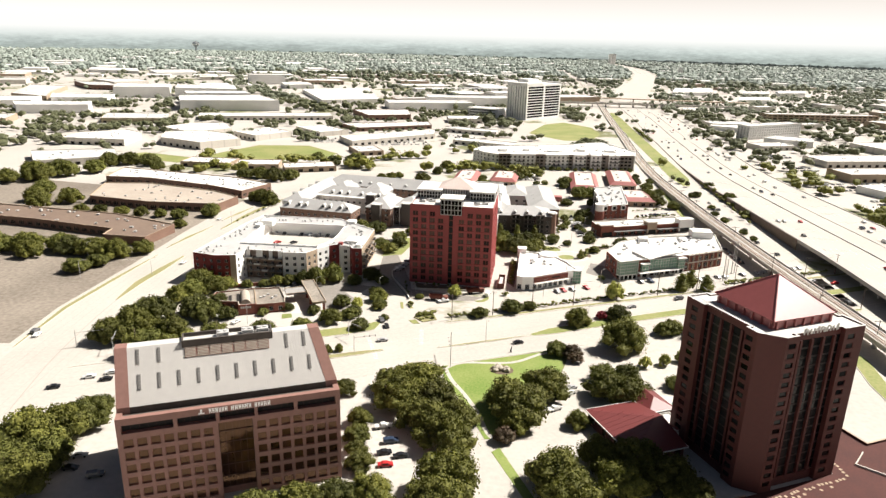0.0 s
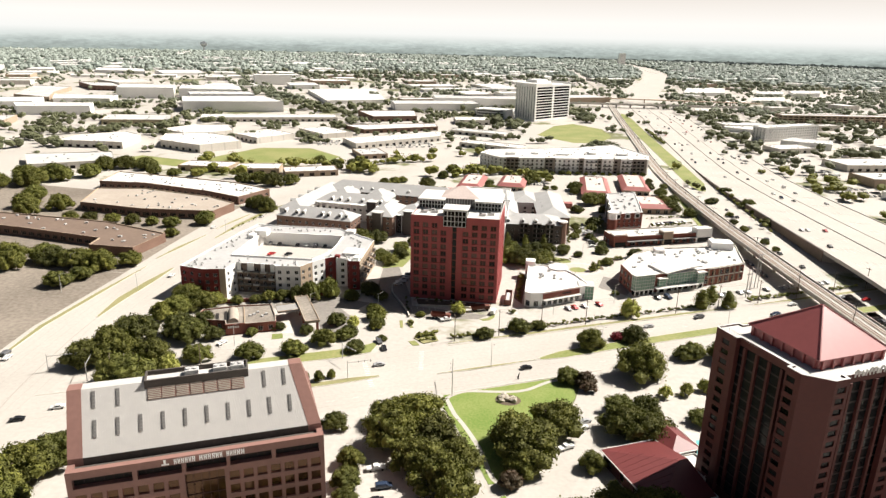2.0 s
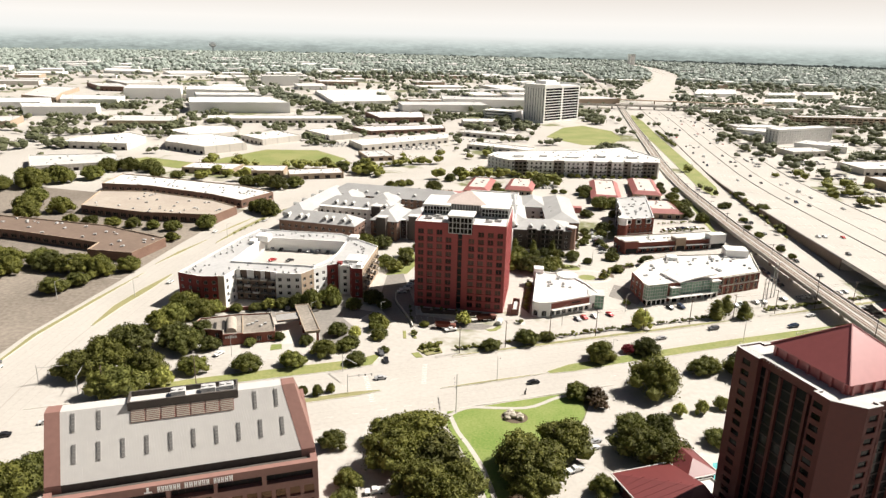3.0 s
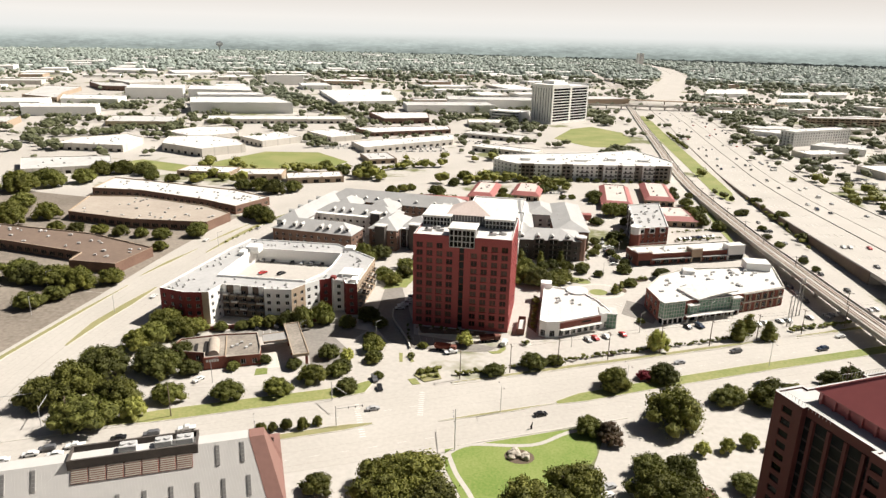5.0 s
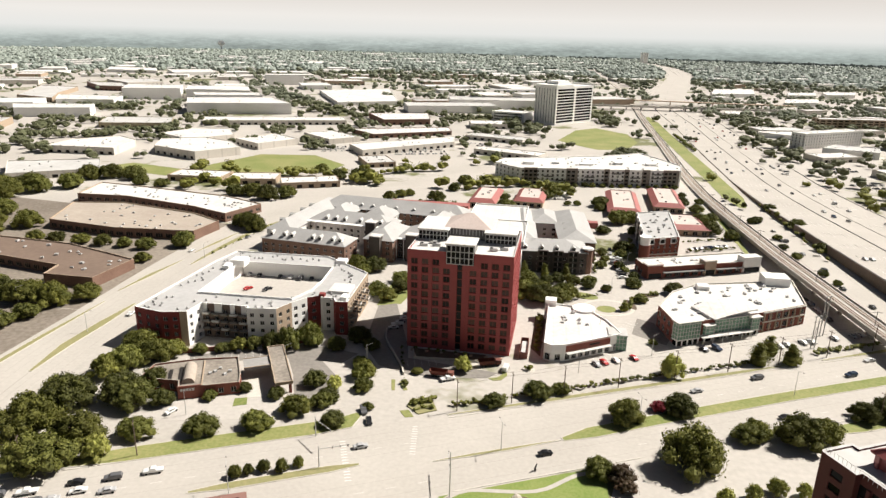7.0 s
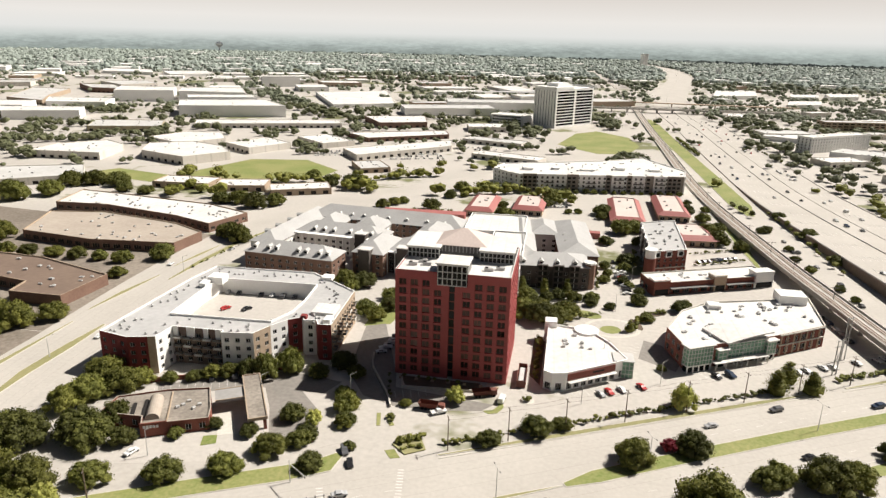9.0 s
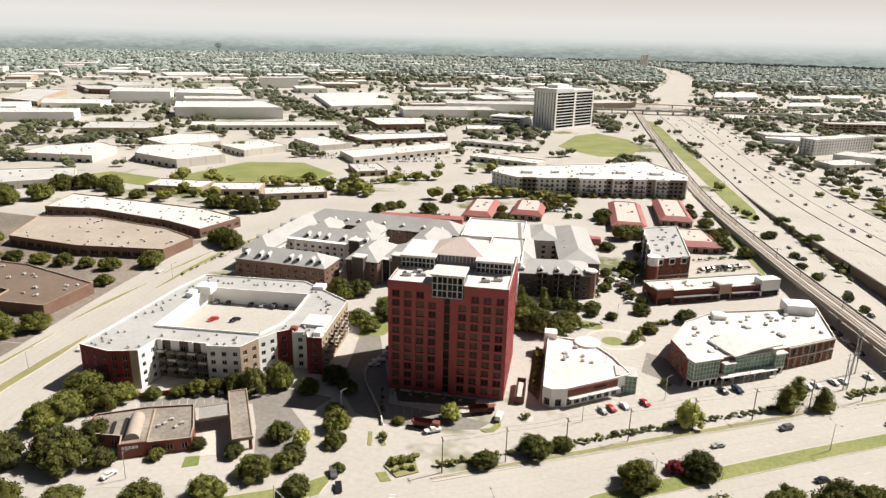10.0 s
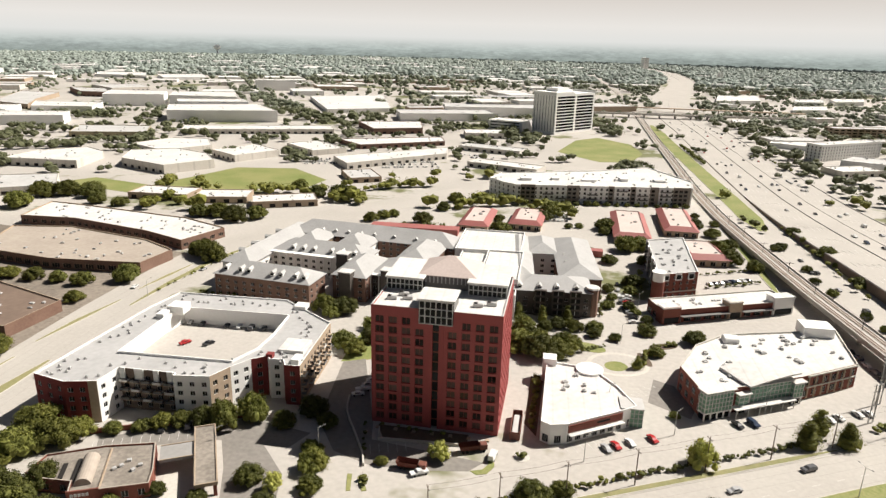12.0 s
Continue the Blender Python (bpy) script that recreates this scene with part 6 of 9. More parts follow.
def bank():
    r = root("bank_branch", -118.6, 266.0, 0, 23.5, "low brown brick bank with a tan flat roof", "bank")
    bm = bmesh.new()
    turn_b = radians(23.5)
    poly = []
    for x, y in ((-117.1, 266.4), (-110.1, 269.4), (-98.5, 274.2), (-100.6, 280.1), (-107.0, 292.4), (-120.5, 288.4), (-134.4, 281.2), (-134.3, 272.6), (-129.7, 270.9), (-119.6, 271.2)):
        dx, dy = x + 118.6, y - 266.0
        poly.append((dx * math.cos(turn_b) + dy * math.sin(turn_b), -dx * math.sin(turn_b) + dy * math.cos(turn_b)))
    hs = []
    for i in range(len(poly)):
        a, b = poly[i], poly[(i + 1) % len(poly)]
        ln = math.dist(a, b)
        hs += facade(bm, a, b, -0.2, 4.6, spread(ln, max(1, int(ln / 3.4)), 1.8), [(0.9, 3.0)], 0.3) if ln > 3 else facade(bm, a, b, -0.2, 4.6, [], [])
    parapet_roof(bm, poly, 4.0, 4.6, 0.4, 0, 1)
    w = part("wall", bm, [M_BROWN, M_ROOFTAN], r)
    bm = bmesh.new()
    box(bm, 1.2, -0.28, -0.1, 9.2, 0.1, 4.9)
    box(bm, 8.9, 0.3, 4.0, 9.3, 19.5, 4.45, 1)
    part("entrance_wall", bm, [M_BROWN, M_TAN], r, "dark red brick entrance wall")
    rng = random.Random(3)
    for i in range(5):
        bm = bmesh.new()
        box(bm, -0.6, -0.5, 0, 0.6, 0.5, 0.7, 0, 0.05)
        part("roof_unit", bm, M_METAL, r, at=pose(11.5 + i * 1.7, 7 + rng.uniform(0, 8), 4.0, 0, 0, rng.uniform(0, 40)))
    windows(hs, w, M_GLASS, 1, M_FRAME)
    bm = bmesh.new()
    bm.faces.new([bm.verts.new((x, y, 4.0)) for x, y in inset_poly(poly, 0.3)])
    part("roof", bm, M_ROOFOLD, r, "stained grey-brown flat roof")
    bm = bmesh.new()
    seg = 10
    for k in range(seg):
        a0, a1 = math.pi * k / seg, math.pi * (k + 1) / seg
        vs = [bm.verts.new((4.5 - 2.2 * math.cos(t), y, 4.0 + 2.1 * math.sin(t))) for t, y in ((a0, 3.2), (a1, 3.2), (a1, 16), (a0, 16))]
        bm.faces.new(vs)
    for y in (3.2, 16):
        bm.faces.new([bm.verts.new((4.5 - 2.2 * math.cos(math.pi * k / seg), y, 4.0 + 2.1 * math.sin(math.pi * k / seg))) for k in range(seg + 1)])
    part("barrel_vault", bm, M_ROOFTAN, r, "tan barrel-vaulted rooflight")
    # near-black strips drawn for the dark slots beside the vault
    bm = bmesh.new()
    box(bm, -2.6, 7.4, 3.9, -1.4, 14.5, 4.35)
    box(bm, 0.9, 4.6, 3.9, 1.9, 16.0, 4.35)
    part("roof_kerb", bm, M_DARK, r)
    bm = bmesh.new()
    for i in range(5):
        box(bm, 2.2 + i * 0.95, -0.45, 3.1, 2.9 + i * 0.95, -0.28, 4.0)
    part("sign", bm, M_FRAME, r, "white sign of plain bars")
    c = root("drive_through_canopy", -99.4, 301.1, 0, -62.6, "grey drive-through canopy on brick piers", "canopy")
    bm = bmesh.new()
    box(bm, 0, 0, 4.2, 30.2, 6.2, 4.9, 0)
    box(bm, 0.35, 0.35, 4.9, 29.85, 5.85, 4.94, 1)
    for x0, y0, x1, y1 in ((0, 0, 30.2, 0.35), (0, 5.85, 30.2, 6.2), (0, 0.35, 0.35, 5.85), (29.85, 0.35, 30.2, 5.85)):
        box(bm, x0, y0, 4.9, x1, y1, 5.3, 0)
    part("canopy_roof", bm, [M_TAN, M_ROOFOLD], c)
    for x in (1, 10, 19, 28):
        for y in (0.4, 4.8):
            bm = bmesh.new()
            box(bm, x, y, -0.1, x + 1, y + 1, 4.2, 0, 0.04)
            part("pier", bm, M_BROWN, c)
    bm = bmesh.new()
    box(bm, 7.0, -9.4, 3.8, 14.6, -0.02, 4.6, 0)
    box(bm, 6.9, -9.4, 4.6, 7.2, -0.02, 4.8, 1)
    box(bm, 14.4, -9.4, 4.6, 14.7, -0.02, 4.8, 1)
    part("link_roof", bm, [M_ROOFGREY, M_TAN], c, "grey flat roof between bank and canopy")


bank()
WHITE_APTS = flat_building("white_apartments", "long white four-storey apartments with grey bays", [(-38, 676), (-24, 660), (-15, 653), (122, 672), (127, 700), (100, 762), (60, 735), (-30, 700)], 14.5, M_WHITE, M_ROOF, 4, 4.3, (1.8, 2.1), 0.6, 3.35, None, M_GLASS, 1, M_FRAME, "apartment building", 40, seed=21)
rr = root("apartment_bays", -36, 650, 0, 7.9, "row of grey projecting balcony bays", "balcony bay")
pane_bm, slab_bm = bmesh.new(), bmesh.new()
box(pane_bm, 0.6, -0.12, 0, 3.2, 0, 2.0)
box(slab_bm, 0.2, -0.9, 0, 3.6, 0, 0.2)
box(slab_bm, 0.2, -0.9, 0.2, 3.6, -0.82, 1.1)
bay_pane, bay_slab = mesh_of(pane_bm, "window", M_GLASS), mesh_of(slab_bm, "balcony", M_GREYW)
for x, w in ((24.5, 11.4), (61, 9.6), (93.5, 4.4), (111, 3.9), (126.5, 6.4), (144.5, 13.4)):
    bm = bmesh.new()
    box(bm, x, -1.2, 0, x + w, -0.02, 14.9, 0)
    ob = part("bay", bm, M_TAUPE, rr, "taupe projecting balcony bay")
    for c in range(int(w / 3.8)):
        for f in range(4):
            part("window", bay_pane, None, ob, at=pose(x + c * 3.8, -1.2, 0.9 + 3.3 * f))
            if (c + f) % 2 == 0:
                part("balcony", bay_slab, None, ob, at=pose(x + c * 3.8, -1.2, 0.45 + 3.3 * f))
bm = bmesh.new()
box(bm, 0, -1.3, 0, 8.2, 0.0, 0.18)
box(bm, 0, -1.3, 0.18, 8.2, -1.22, 1.15)
box(bm, 0, -1.22, 0.18, 0.08, 0.0, 1.15)
box(bm, 8.12, -1.22, 0.18, 8.2, 0.0, 1.15)
long_balcony = mesh_of(bm, "balcony", M_GREYW)
for x, f in ((42, 2), (42, 0), (52, 1), (77, 2), (77, 1), (84, 0), (100, 3), (100, 1), (116.5, 2), (116.5, 1), (134.5, 2), (134.5, 3)):
    part("balcony", long_balcony, None, rr, "long dark balcony", at=pose(x, -0.02, 0.4 + 3.35 * f))
join_to(rr, WHITE_APTS)
# stepped white roof blocks of the long apartments
rb = root("roof_stair_heads", -20, 668, 13.8, 7.9, "white stair heads on the flat apartment roof", "roof housing")
for i, (x, y, w, d, z) in enumerate(((8, 4, 9, 6, 2.4), (34, 8, 6, 6, 2.0), (58, 5, 12, 5, 1.6), (90, 10, 7, 7, 2.4), (118, 8, 9, 6, 2.0))):
    bm = bmesh.new()
    box(bm, x, y, 0, x + w, y + d, z, 0, 0.08)
    part("stair_head", bm, M_WHITE, rb)
# flat grey patch stands in for the lower, darker courtyard
bm = bmesh.new()
prism(bm, [(-10, 676), (112, 694), (108, 722), (70, 716), (-8, 692)], 13.4, 13.99)
well = new("roof_well", mesh_of(bm, "roof_well", M_ROOFMID))
well.parent = rb
well.matrix_parent_inverse = rb.matrix_basis.inverted()
well["label"] = "flat grey patch standing for the sunken courtyard"
join_to(rb, WHITE_APTS)


def glass_office():
    a = (19.7, 1076)
    r = root("office_block", *a, 0, 50.5, "tall pale office block with ribbon windows", "office building")
    w, d, h = 88.0, 40.0, 57.0
    bm = bmesh.new()
    rows = [(3.0 + 4.1 * i, 6.0 + 4.1 * i) for i in range(12)]
    hs = facade(bm, (0, 0), (w, 0), -0.2, h - 3, [(3, 42), (46, w - 3)], rows, 0.6)
    hs2 = facade(bm, (0, d), (0, 0), -0.2, h, spread(d, 8, 1.3), [(3, h - 5)], 0.6)
    facade(bm, (w, 0), (w, d), -0.2, h, [], []), facade(bm, (w, d), (0, d), -0.2, h, [], [])
    box(bm, -0.1, 0, h - 3, w * 0.45, d, h)
    prism(bm, [(0, 0), (w, 0), (w, d), (0, d)], h - 4, h - 3)
    box(bm, 14, 10, h - 3.2, 40, 30, h + 5)
    part("wall", bm, M_WHITE, r)
    windows(hs, r, M_GLASS, 0, None)
    windows(hs2, r, M_GLASS, 0, None)
    flat_building("office_annex", "low dark-banded office annex", [(-75, 1110), (-25, 1095), (-12, 1125), (-60, 1142)], 14, M_WHITE, M_ROOF, 3, 50, (44, 1.8), 2, 4.2, {0}, M_GLASS, 8, M_FRAME, "office building", 4)


glass_office()


# ---- industrial quarter and the wider town ----
def warehouse(poly, h, wall=None, roof=None, seed=0, label="low warehouse with a flat white roof", units=8, doors=True):
    """A tilt-wall warehouse: panelled walls, parapet, flat roof with vents, dark dock doors along its longest near side."""
    return flat_building("warehouse", label, poly, h, wall or M_CREAM, roof or M_ROOF, 1 if doors else 0, 9.0, (4.2, 2.8), 0.4, 3, {0}, M_DARK, 0, None, "warehouse", units, 0.6, None, seed, "warehouses")


def rect(x, y, w, d, turn):
    """A plan rectangle whose near corner stands at x, y."""
    a = radians(turn)
    e, n = Vector((math.cos(a), math.sin(a))), Vector((-math.sin(a), math.cos(a)))
    p = Vector((x, y))
    return [tuple(q) for q in (p, p + e * w, p + e * w + n * d, p + n * d)]


flat_building("workshop", "low brick workshop with a pale L-shaped roof", [(-331, 512), (-293, 513), (-233, 496), (-203, 482), (-191, 513), (-225, 530), (-311, 547), (-338, 551)], 6.2, M_DULL, M_ROOF, 1, 6, (3.6, 2.2), 1.4, 3, {0, 1, 2, 3, 4}, M_DARK, 2, M_TAN, "workshop", 40, seed=31, cap=M_TAN)
flat_building("workshop", "low brick workshop with a tan gravel roof", [(-303, 446), (-253, 437), (-203, 440), (-199, 465), (-224, 480), (-283, 496), (-318, 490)], 6.0, M_DULL, M_ROOFTAN, 1, 6, (4.4, 2.6), 0.8, 3, {0, 1}, M_DARK, 2, M_TAN, "workshop", 30, seed=32, cap=M_TAN)
flat_building("workshop", "low dark workshop with a brown gravel roof", [(-370, 390), (-300, 382), (-240, 370), (-238, 357), (-211, 356), (-208, 386), (-257, 404), (-370, 416)], 5.6, M_DULL, M_ROOFBROWN, 1, 6, (4.0, 2.4), 0.8, 3, {0, 1}, M_DARK, 2, M_TAN, "workshop", 30, seed=33, cap=M_TAN)
for i, (poly, h, wl, rf) in enumerate((
        ([(-389, 712), (-332, 687), (-303, 726), (-327, 758), (-369, 779), (-407, 757)], 8.5, M_CREAM, M_ROOF),
        ([(-441, 811), (-386, 777), (-354, 823), (-381, 869), (-422, 862)], 6, M_CREAM, M_ROOF),
        ([(-337, 789), (-299, 761), (-270, 806), (-310, 838)], 7, M_CREAM, M_ROOF),
        ([(-493, 689), (-421, 692), (-432, 748), (-463, 768), (-494, 734)], 7.5, M_CREAM, M_ROOF),
        (rect(-308, 594, 47, 26, 2), 5.2, M_TAN, M_ROOF), (rect(-254, 591, 40, 26, 12), 5.2, M_TAN, M_ROOF), (rect(-204, 585, 47, 24, 24), 5.2, M_TAN, M_ROOF),
        ([(-430, 560), (-372, 600), (-400, 640), (-470, 610)], 6.5, M_CREAM, M_ROOF2),
        ([(-556, 865), (-471, 889), (-499, 946), (-586, 926)], 7, M_OLIVE, M_ROOF2),
        ([(-448, 930), (-267, 990), (-282, 1026), (-465, 970)], 6.5, M_CREAM, M_ROOF),
        ([(-217, 1003), (-156, 1030), (-172, 1105), (-257, 1075)], 8, M_DULL, M_ROOF),
        ([(-201, 876), (-112, 933), (-121, 969), (-238, 915)], 5.5, M_DULL, M_ROOF),
        ([(-283, 862), (-238, 818), (-209, 846), (-256, 890)], 6, M_CREAM, M_ROOF),
        (rect(-160, 690, 28, 40, 28), 5, M_TAN, M_ROOF2),
        ([(-181, 752), (-96, 837), (-101, 880), (-206, 789)], 6.5, M_CREAM, M_ROOF),
        (rect(-70, 800, 75, 24, -22), 5.5, M_CREAM, M_ROOF),
        (rect(-92, 905, 76, 26, -20), 5.5, M_CREAM, M_ROOF2),
        (rect(-95, 1005, 50, 40, 10), 7, M_CREAM, M_ROOF),
        ([(-529, 1038), (-383, 1086), (-449, 1171), (-572, 1120)], 17, M_WHITE, M_ROOF),
        ([(-565, 1135), (-465, 1172), (-492, 1215), (-592, 1180)], 20, M_WHITE, M_ROOF),
        ([(-729, 931), (-637, 965), (-663, 1014), (-772, 981)], 13, M_WHITE, M_ROOF),
        ([(-791, 1097), (-700, 1116), (-728, 1185), (-838, 1168)], 9, M_WHITE, M_ROOF),
        ([(-748, 1214), (-652, 1244), (-688, 1319), (-789, 1302)], 20, M_WHITE, M_ROOF),
        ([(-644, 1248), (-525, 1260), (-572, 1357), (-680, 1330)], 19, M_WHITE, M_ROOF),
        ([(-905, 1150), (-815, 1120), (-868, 1205), (-925, 1340), (-1010, 1345)], 8, M_TAN, M_ROOF2),
        ([(-893, 1360), (-824, 1362), (-904, 1450), (-981, 1447)], 10, M_DULL, M_ROOF2),
        ([(-353, 1231), (-257, 1289), (-335, 1560), (-465, 1470)], 7, M_WHITE, M_ROOF),
        ([(-529, 1709), (-437, 1734), (-470, 1800), (-562, 1775)], 10, M_TAN, M_ROOF),
        ([(-1018, 1875), (-929, 1946), (-1010, 2080), (-1115, 2010)], 8, M_WHITE, M_ROOF),
        ([(-1257, 1929), (-1097, 1925), (-1180, 2060), (-1330, 2060)], 8, M_WHITE, M_ROOF),
        ([(-907, 1480), (-860, 1545), (-930, 1620), (-1010, 1560)], 8, M_CREAM, M_ROOF2),
        ([(380, 1711), (487, 1757), (530, 1930), (425, 1890)], 8, M_WHITE, M_ROOF),
        ([(481, 1531), (554, 1559), (590, 1660), (515, 1630)], 8, M_WHITE, M_ROOF),
        ([(560, 1756), (624, 1767), (660, 1870), (585, 1840)], 8, M_WHITE, M_ROOF),
        ([(660, 1798), (734, 1829), (776, 1935), (685, 1900)], 8, M_WHITE, M_ROOF),
        ([(308, 1284), (343, 1279), (354, 1345), (318, 1335)], 6, M_CREAM, M_ROOF),
        ([(292, 1044), (333, 1019), (357, 1082), (317, 1100)], 6, M_WHITE, M_ROOF),
        ([(323, 905), (347, 890), (374, 880), (390, 918), (349, 936)], 8, M_WHITE, M_ROOF2),
        (rect(-215, 1165, 150, 60, 18), 12, M_WHITE, M_ROOF2),
        (rect(-160, 1270, 190, 70, 10), 15, M_WHITE, M_ROOF2))):
    warehouse(poly, h, wl, rf, 40 + i, units=10, doors=wl is not M_WHITE)
flat_building("office_block_low", "long white office with dark ribbon windows", rect(-653, 1642, 88, 40, 26), 24, M_WHITE, M_ROOF, 5, 100, (82, 2.2), 2, 4.4, {0}, M_GLASS, 6, M_FRAME, "office building", 3, seed=3)
flat_building("motel", "white five-storey hotel beside the motorway", rect(314, 936, 104, 20, 33), 19, M_WHITE, M_ROOF, 5, 4.6, (1.8, 2.0), 1, 3.4, {0, 3}, M_GLASS, 0, M_FRAME, "hotel", 6, seed=4)
flat_building("office_strip", "long low tan office strip", rect(420, 1180, 190, 26, 8), 13, M_TAN, M_ROOF2, 3, 9, (6.5, 1.8), 1.5, 3.8, {0, 3}, M_GLASS, 1, None, "office building", 6, seed=5)
flat_building("brown_office", "dark brown two-storey office beside trees", rect(322, 500, 40, 34, 20), 10, M_BROWN, M_ROOFGREY, 2, 5, (3.6, 1.7), 1.2, 3.8, None, M_GLASS, 1, None, "office building", 5, seed=6)
for i, (poly, h, wl, rf) in enumerate(((rect(318, 655, 90, 34, 14), 8, M_TAN, M_ROOF2), (rect(330, 735, 100, 40, 14), 7, M_CREAM, M_ROOF), (rect(430, 700, 80, 60, 14), 7, M_CREAM, M_ROOF2),
                                      (rect(440, 830, 120, 60, 20), 8, M_CREAM, M_ROOF), (rect(300, 840, 50, 30, 20), 6, M_CREAM, M_ROOF), (rect(300, 1060, 70, 40, 10), 7, M_CREAM, M_ROOF2))):
    warehouse(poly, h, wl, rf, 80 + i, units=8)

ROADS = [(p.x, p.y, 46) for p in HWY] + [(p.x, p.y, 18) for p in LEFT_ROAD] + [(p.x, p.y, 14) for p in RAIL] + [(p.x, p.y, 12) for p in FRONT]
TAKEN = []
for ob in bpy.context.scene.collection.objects:
    if ob.parent is None and ob.type == "EMPTY":
        pts = [ob.matrix_basis @ (c.matrix_basis @ Vector(q)) for c in ob.children if c.type == "MESH" and c.name.split(".")[0] in ("wall", "roof", "paving") for q in c.bound_box]
        if pts:
            xs, ys = [p.x for p in pts], [p.y for p in pts]
            TAKEN.append((min(xs), min(ys), max(xs), max(ys)))

TAKEN += [(15, 858, 125, 1070), (-322, 628, -182, 750), (-402, 608, -308, 664), (-420, 235, -205, 330)]


def clear(x, y, r):
    if any((x - a) ** 2 + (y - b) ** 2 < (r + c) ** 2 for a, b, c in ROADS):
        return False
    if x0_park < x < x1_park and y < 610 and y > -200:
        return False
    return not any(a - r < x < c + r and b - r < y < d + r for a, b, c, d in TAKEN)


x0_park, x1_park = -215, 140
FAR_TREES = []
rng = random.Random(77)
far_blocks = []
for iu in range(-26, 30):
    for iv in range(-14, 34):
        u, v = iu * 165 + 30, iv * 128 + 40
        p = CROSS + U * u + V * v
        if p.y < 560 or p.y > 4300 or abs(p.x + 0.1 * p.y) > 0.80 * p.y + 160:
            continue
        dist = p.length
        east = p.x > 270
        p = p + U * rng.uniform(-22, 22) + V * rng.uniform(-20, 20)
        w, d = rng.choice((rng.uniform(50, 90), rng.uniform(90, 165))), rng.uniform(34, 100)
        if east:
            w, d = w * 0.5, d * 0.5
        odds = rng.random()
        r_ = math.hypot(w, d) / 2
        keep = 0.88 if dist < 2600 else (0.55 if dist < 3300 else 0.22)
        if odds < keep and clear(p.x, p.y, r_ * 0.8):
            e = U * (w / 2)
            f = V * (d / 2)
            c0 = p - e - f
            far_blocks.append((rect(c0.x, c0.y, w, d, 25.3), rng.uniform(5.5, 10.5), rng.random(), dist))
            TAKEN.append((p.x - w * 0.5, p.y - d * 0.6, p.x + w * 0.5, p.y + d * 0.6))
        # trees round the block edge
        dens = (26 if east else 15) if dist < 2600 else 26
        for k in range(dens):
            s = rng.random()
            side = rng.choice((0, 1, 2, 3))
            du, dv = ((s - 0.5) * 160, -62) if side == 0 else ((s - 0.5) * 160, 60) if side == 1 else (-80, (s - 0.5) * 120) if side == 2 else (80, (s - 0.5) * 120)
            if rng.random() < 0.3:
                du, dv = rng.uniform(-80, 80), rng.uniform(-62, 62)
            q = p + U * (du + rng.gauss(0, 4)) + V * (dv + rng.gauss(0, 4))
            if clear(q.x, q.y, 3):
                FAR_TREES.append((q.x, q.y, rng.uniform(3.0, 7.5)))
for i, (poly, h, pick, dist) in enumerate(far_blocks):
    if dist < 2300:
        warehouse(poly, h, (M_CREAM, M_WHITE, M_CREAM, M_WHITE, M_WHITE, M_TAN, M_CREAM, M_TAN)[int(pick * 8)], M_ROOF if pick < 0.75 else M_ROOF2, 200 + i, units=2 if dist < 1300 else 0, doors=dist < 950)
bm = bmesh.new()
strip(bm, [(-560, 1370), (-710, 1650), (-1498, 3150), (-2000, 4100)], 22, -0.2, 0.05)
structure("road_far", bm, M_ROAD, "straight pale road running to the horizon", "road")
for k in range(90):
    t = k / 90
    x, y = -540 - 960 * t, 1380 + 1770 * t
    for s_ in (-1, 1):
        FAR_TREES.append((x + s_ * 22 + rng.uniform(-4, 4), y + s_ * 11 + rng.uniform(-4, 4), rng.uniform(4, 8)))
bm = bmesh.new()
for poly, h, pick, dist in far_blocks:
    if dist >= 2300:
        prism(bm, poly, -0.2, h, 0, 1)
tagged(new("far_sheds", mesh_of(bm, "far_sheds", [M_WHITE, M_ROOF])), "scattered pale flat-roofed sheds in the far town", "buildings", kind="stuff")

# far woods: beyond the sheds the land is almost all tree tops
for _ in range(20000):
    y = rng.uniform(1900, 4650)
    x = rng.uniform(-0.92, 0.75) * y
    if math.hypot(x, y - 60) > 4700:
        continue
    if rng.random() < min(1.0, (y - 1500) / 1500) and clear(x, y, 5):
        FAR_TREES.append((x, y, rng.uniform(6, 13)))
for _ in range(1900):
    x, y = rng.uniform(262, 1150), rng.uniform(480, 1950)
    if x < 0.85 * y and clear(x, y, 4):
        FAR_TREES.append((x, y, rng.uniform(3.5, 7.5)))
for _ in range(480):
    x, y = rng.uniform(-950, 120), rng.uniform(600, 1300)
    if clear(x, y, 4):
        n_ = rng.choice((1, 1, 2, 4, 5))
        for k in range(n_):
            FAR_TREES.append((x + k * 7 * U.x + rng.uniform(-2, 2), y + k * 7 * U.y + rng.uniform(-2, 2), rng.uniform(3.0, 6.0)))


def clump(pts, n, spread_, r0, r1):
    """Extra trees gathered round given places."""
    for x, y in pts:
        for _ in range(n):
            FAR_TREES.append((x + rng.gauss(0, spread_), y + rng.gauss(0, spread_), rng.uniform(r0, r1)))


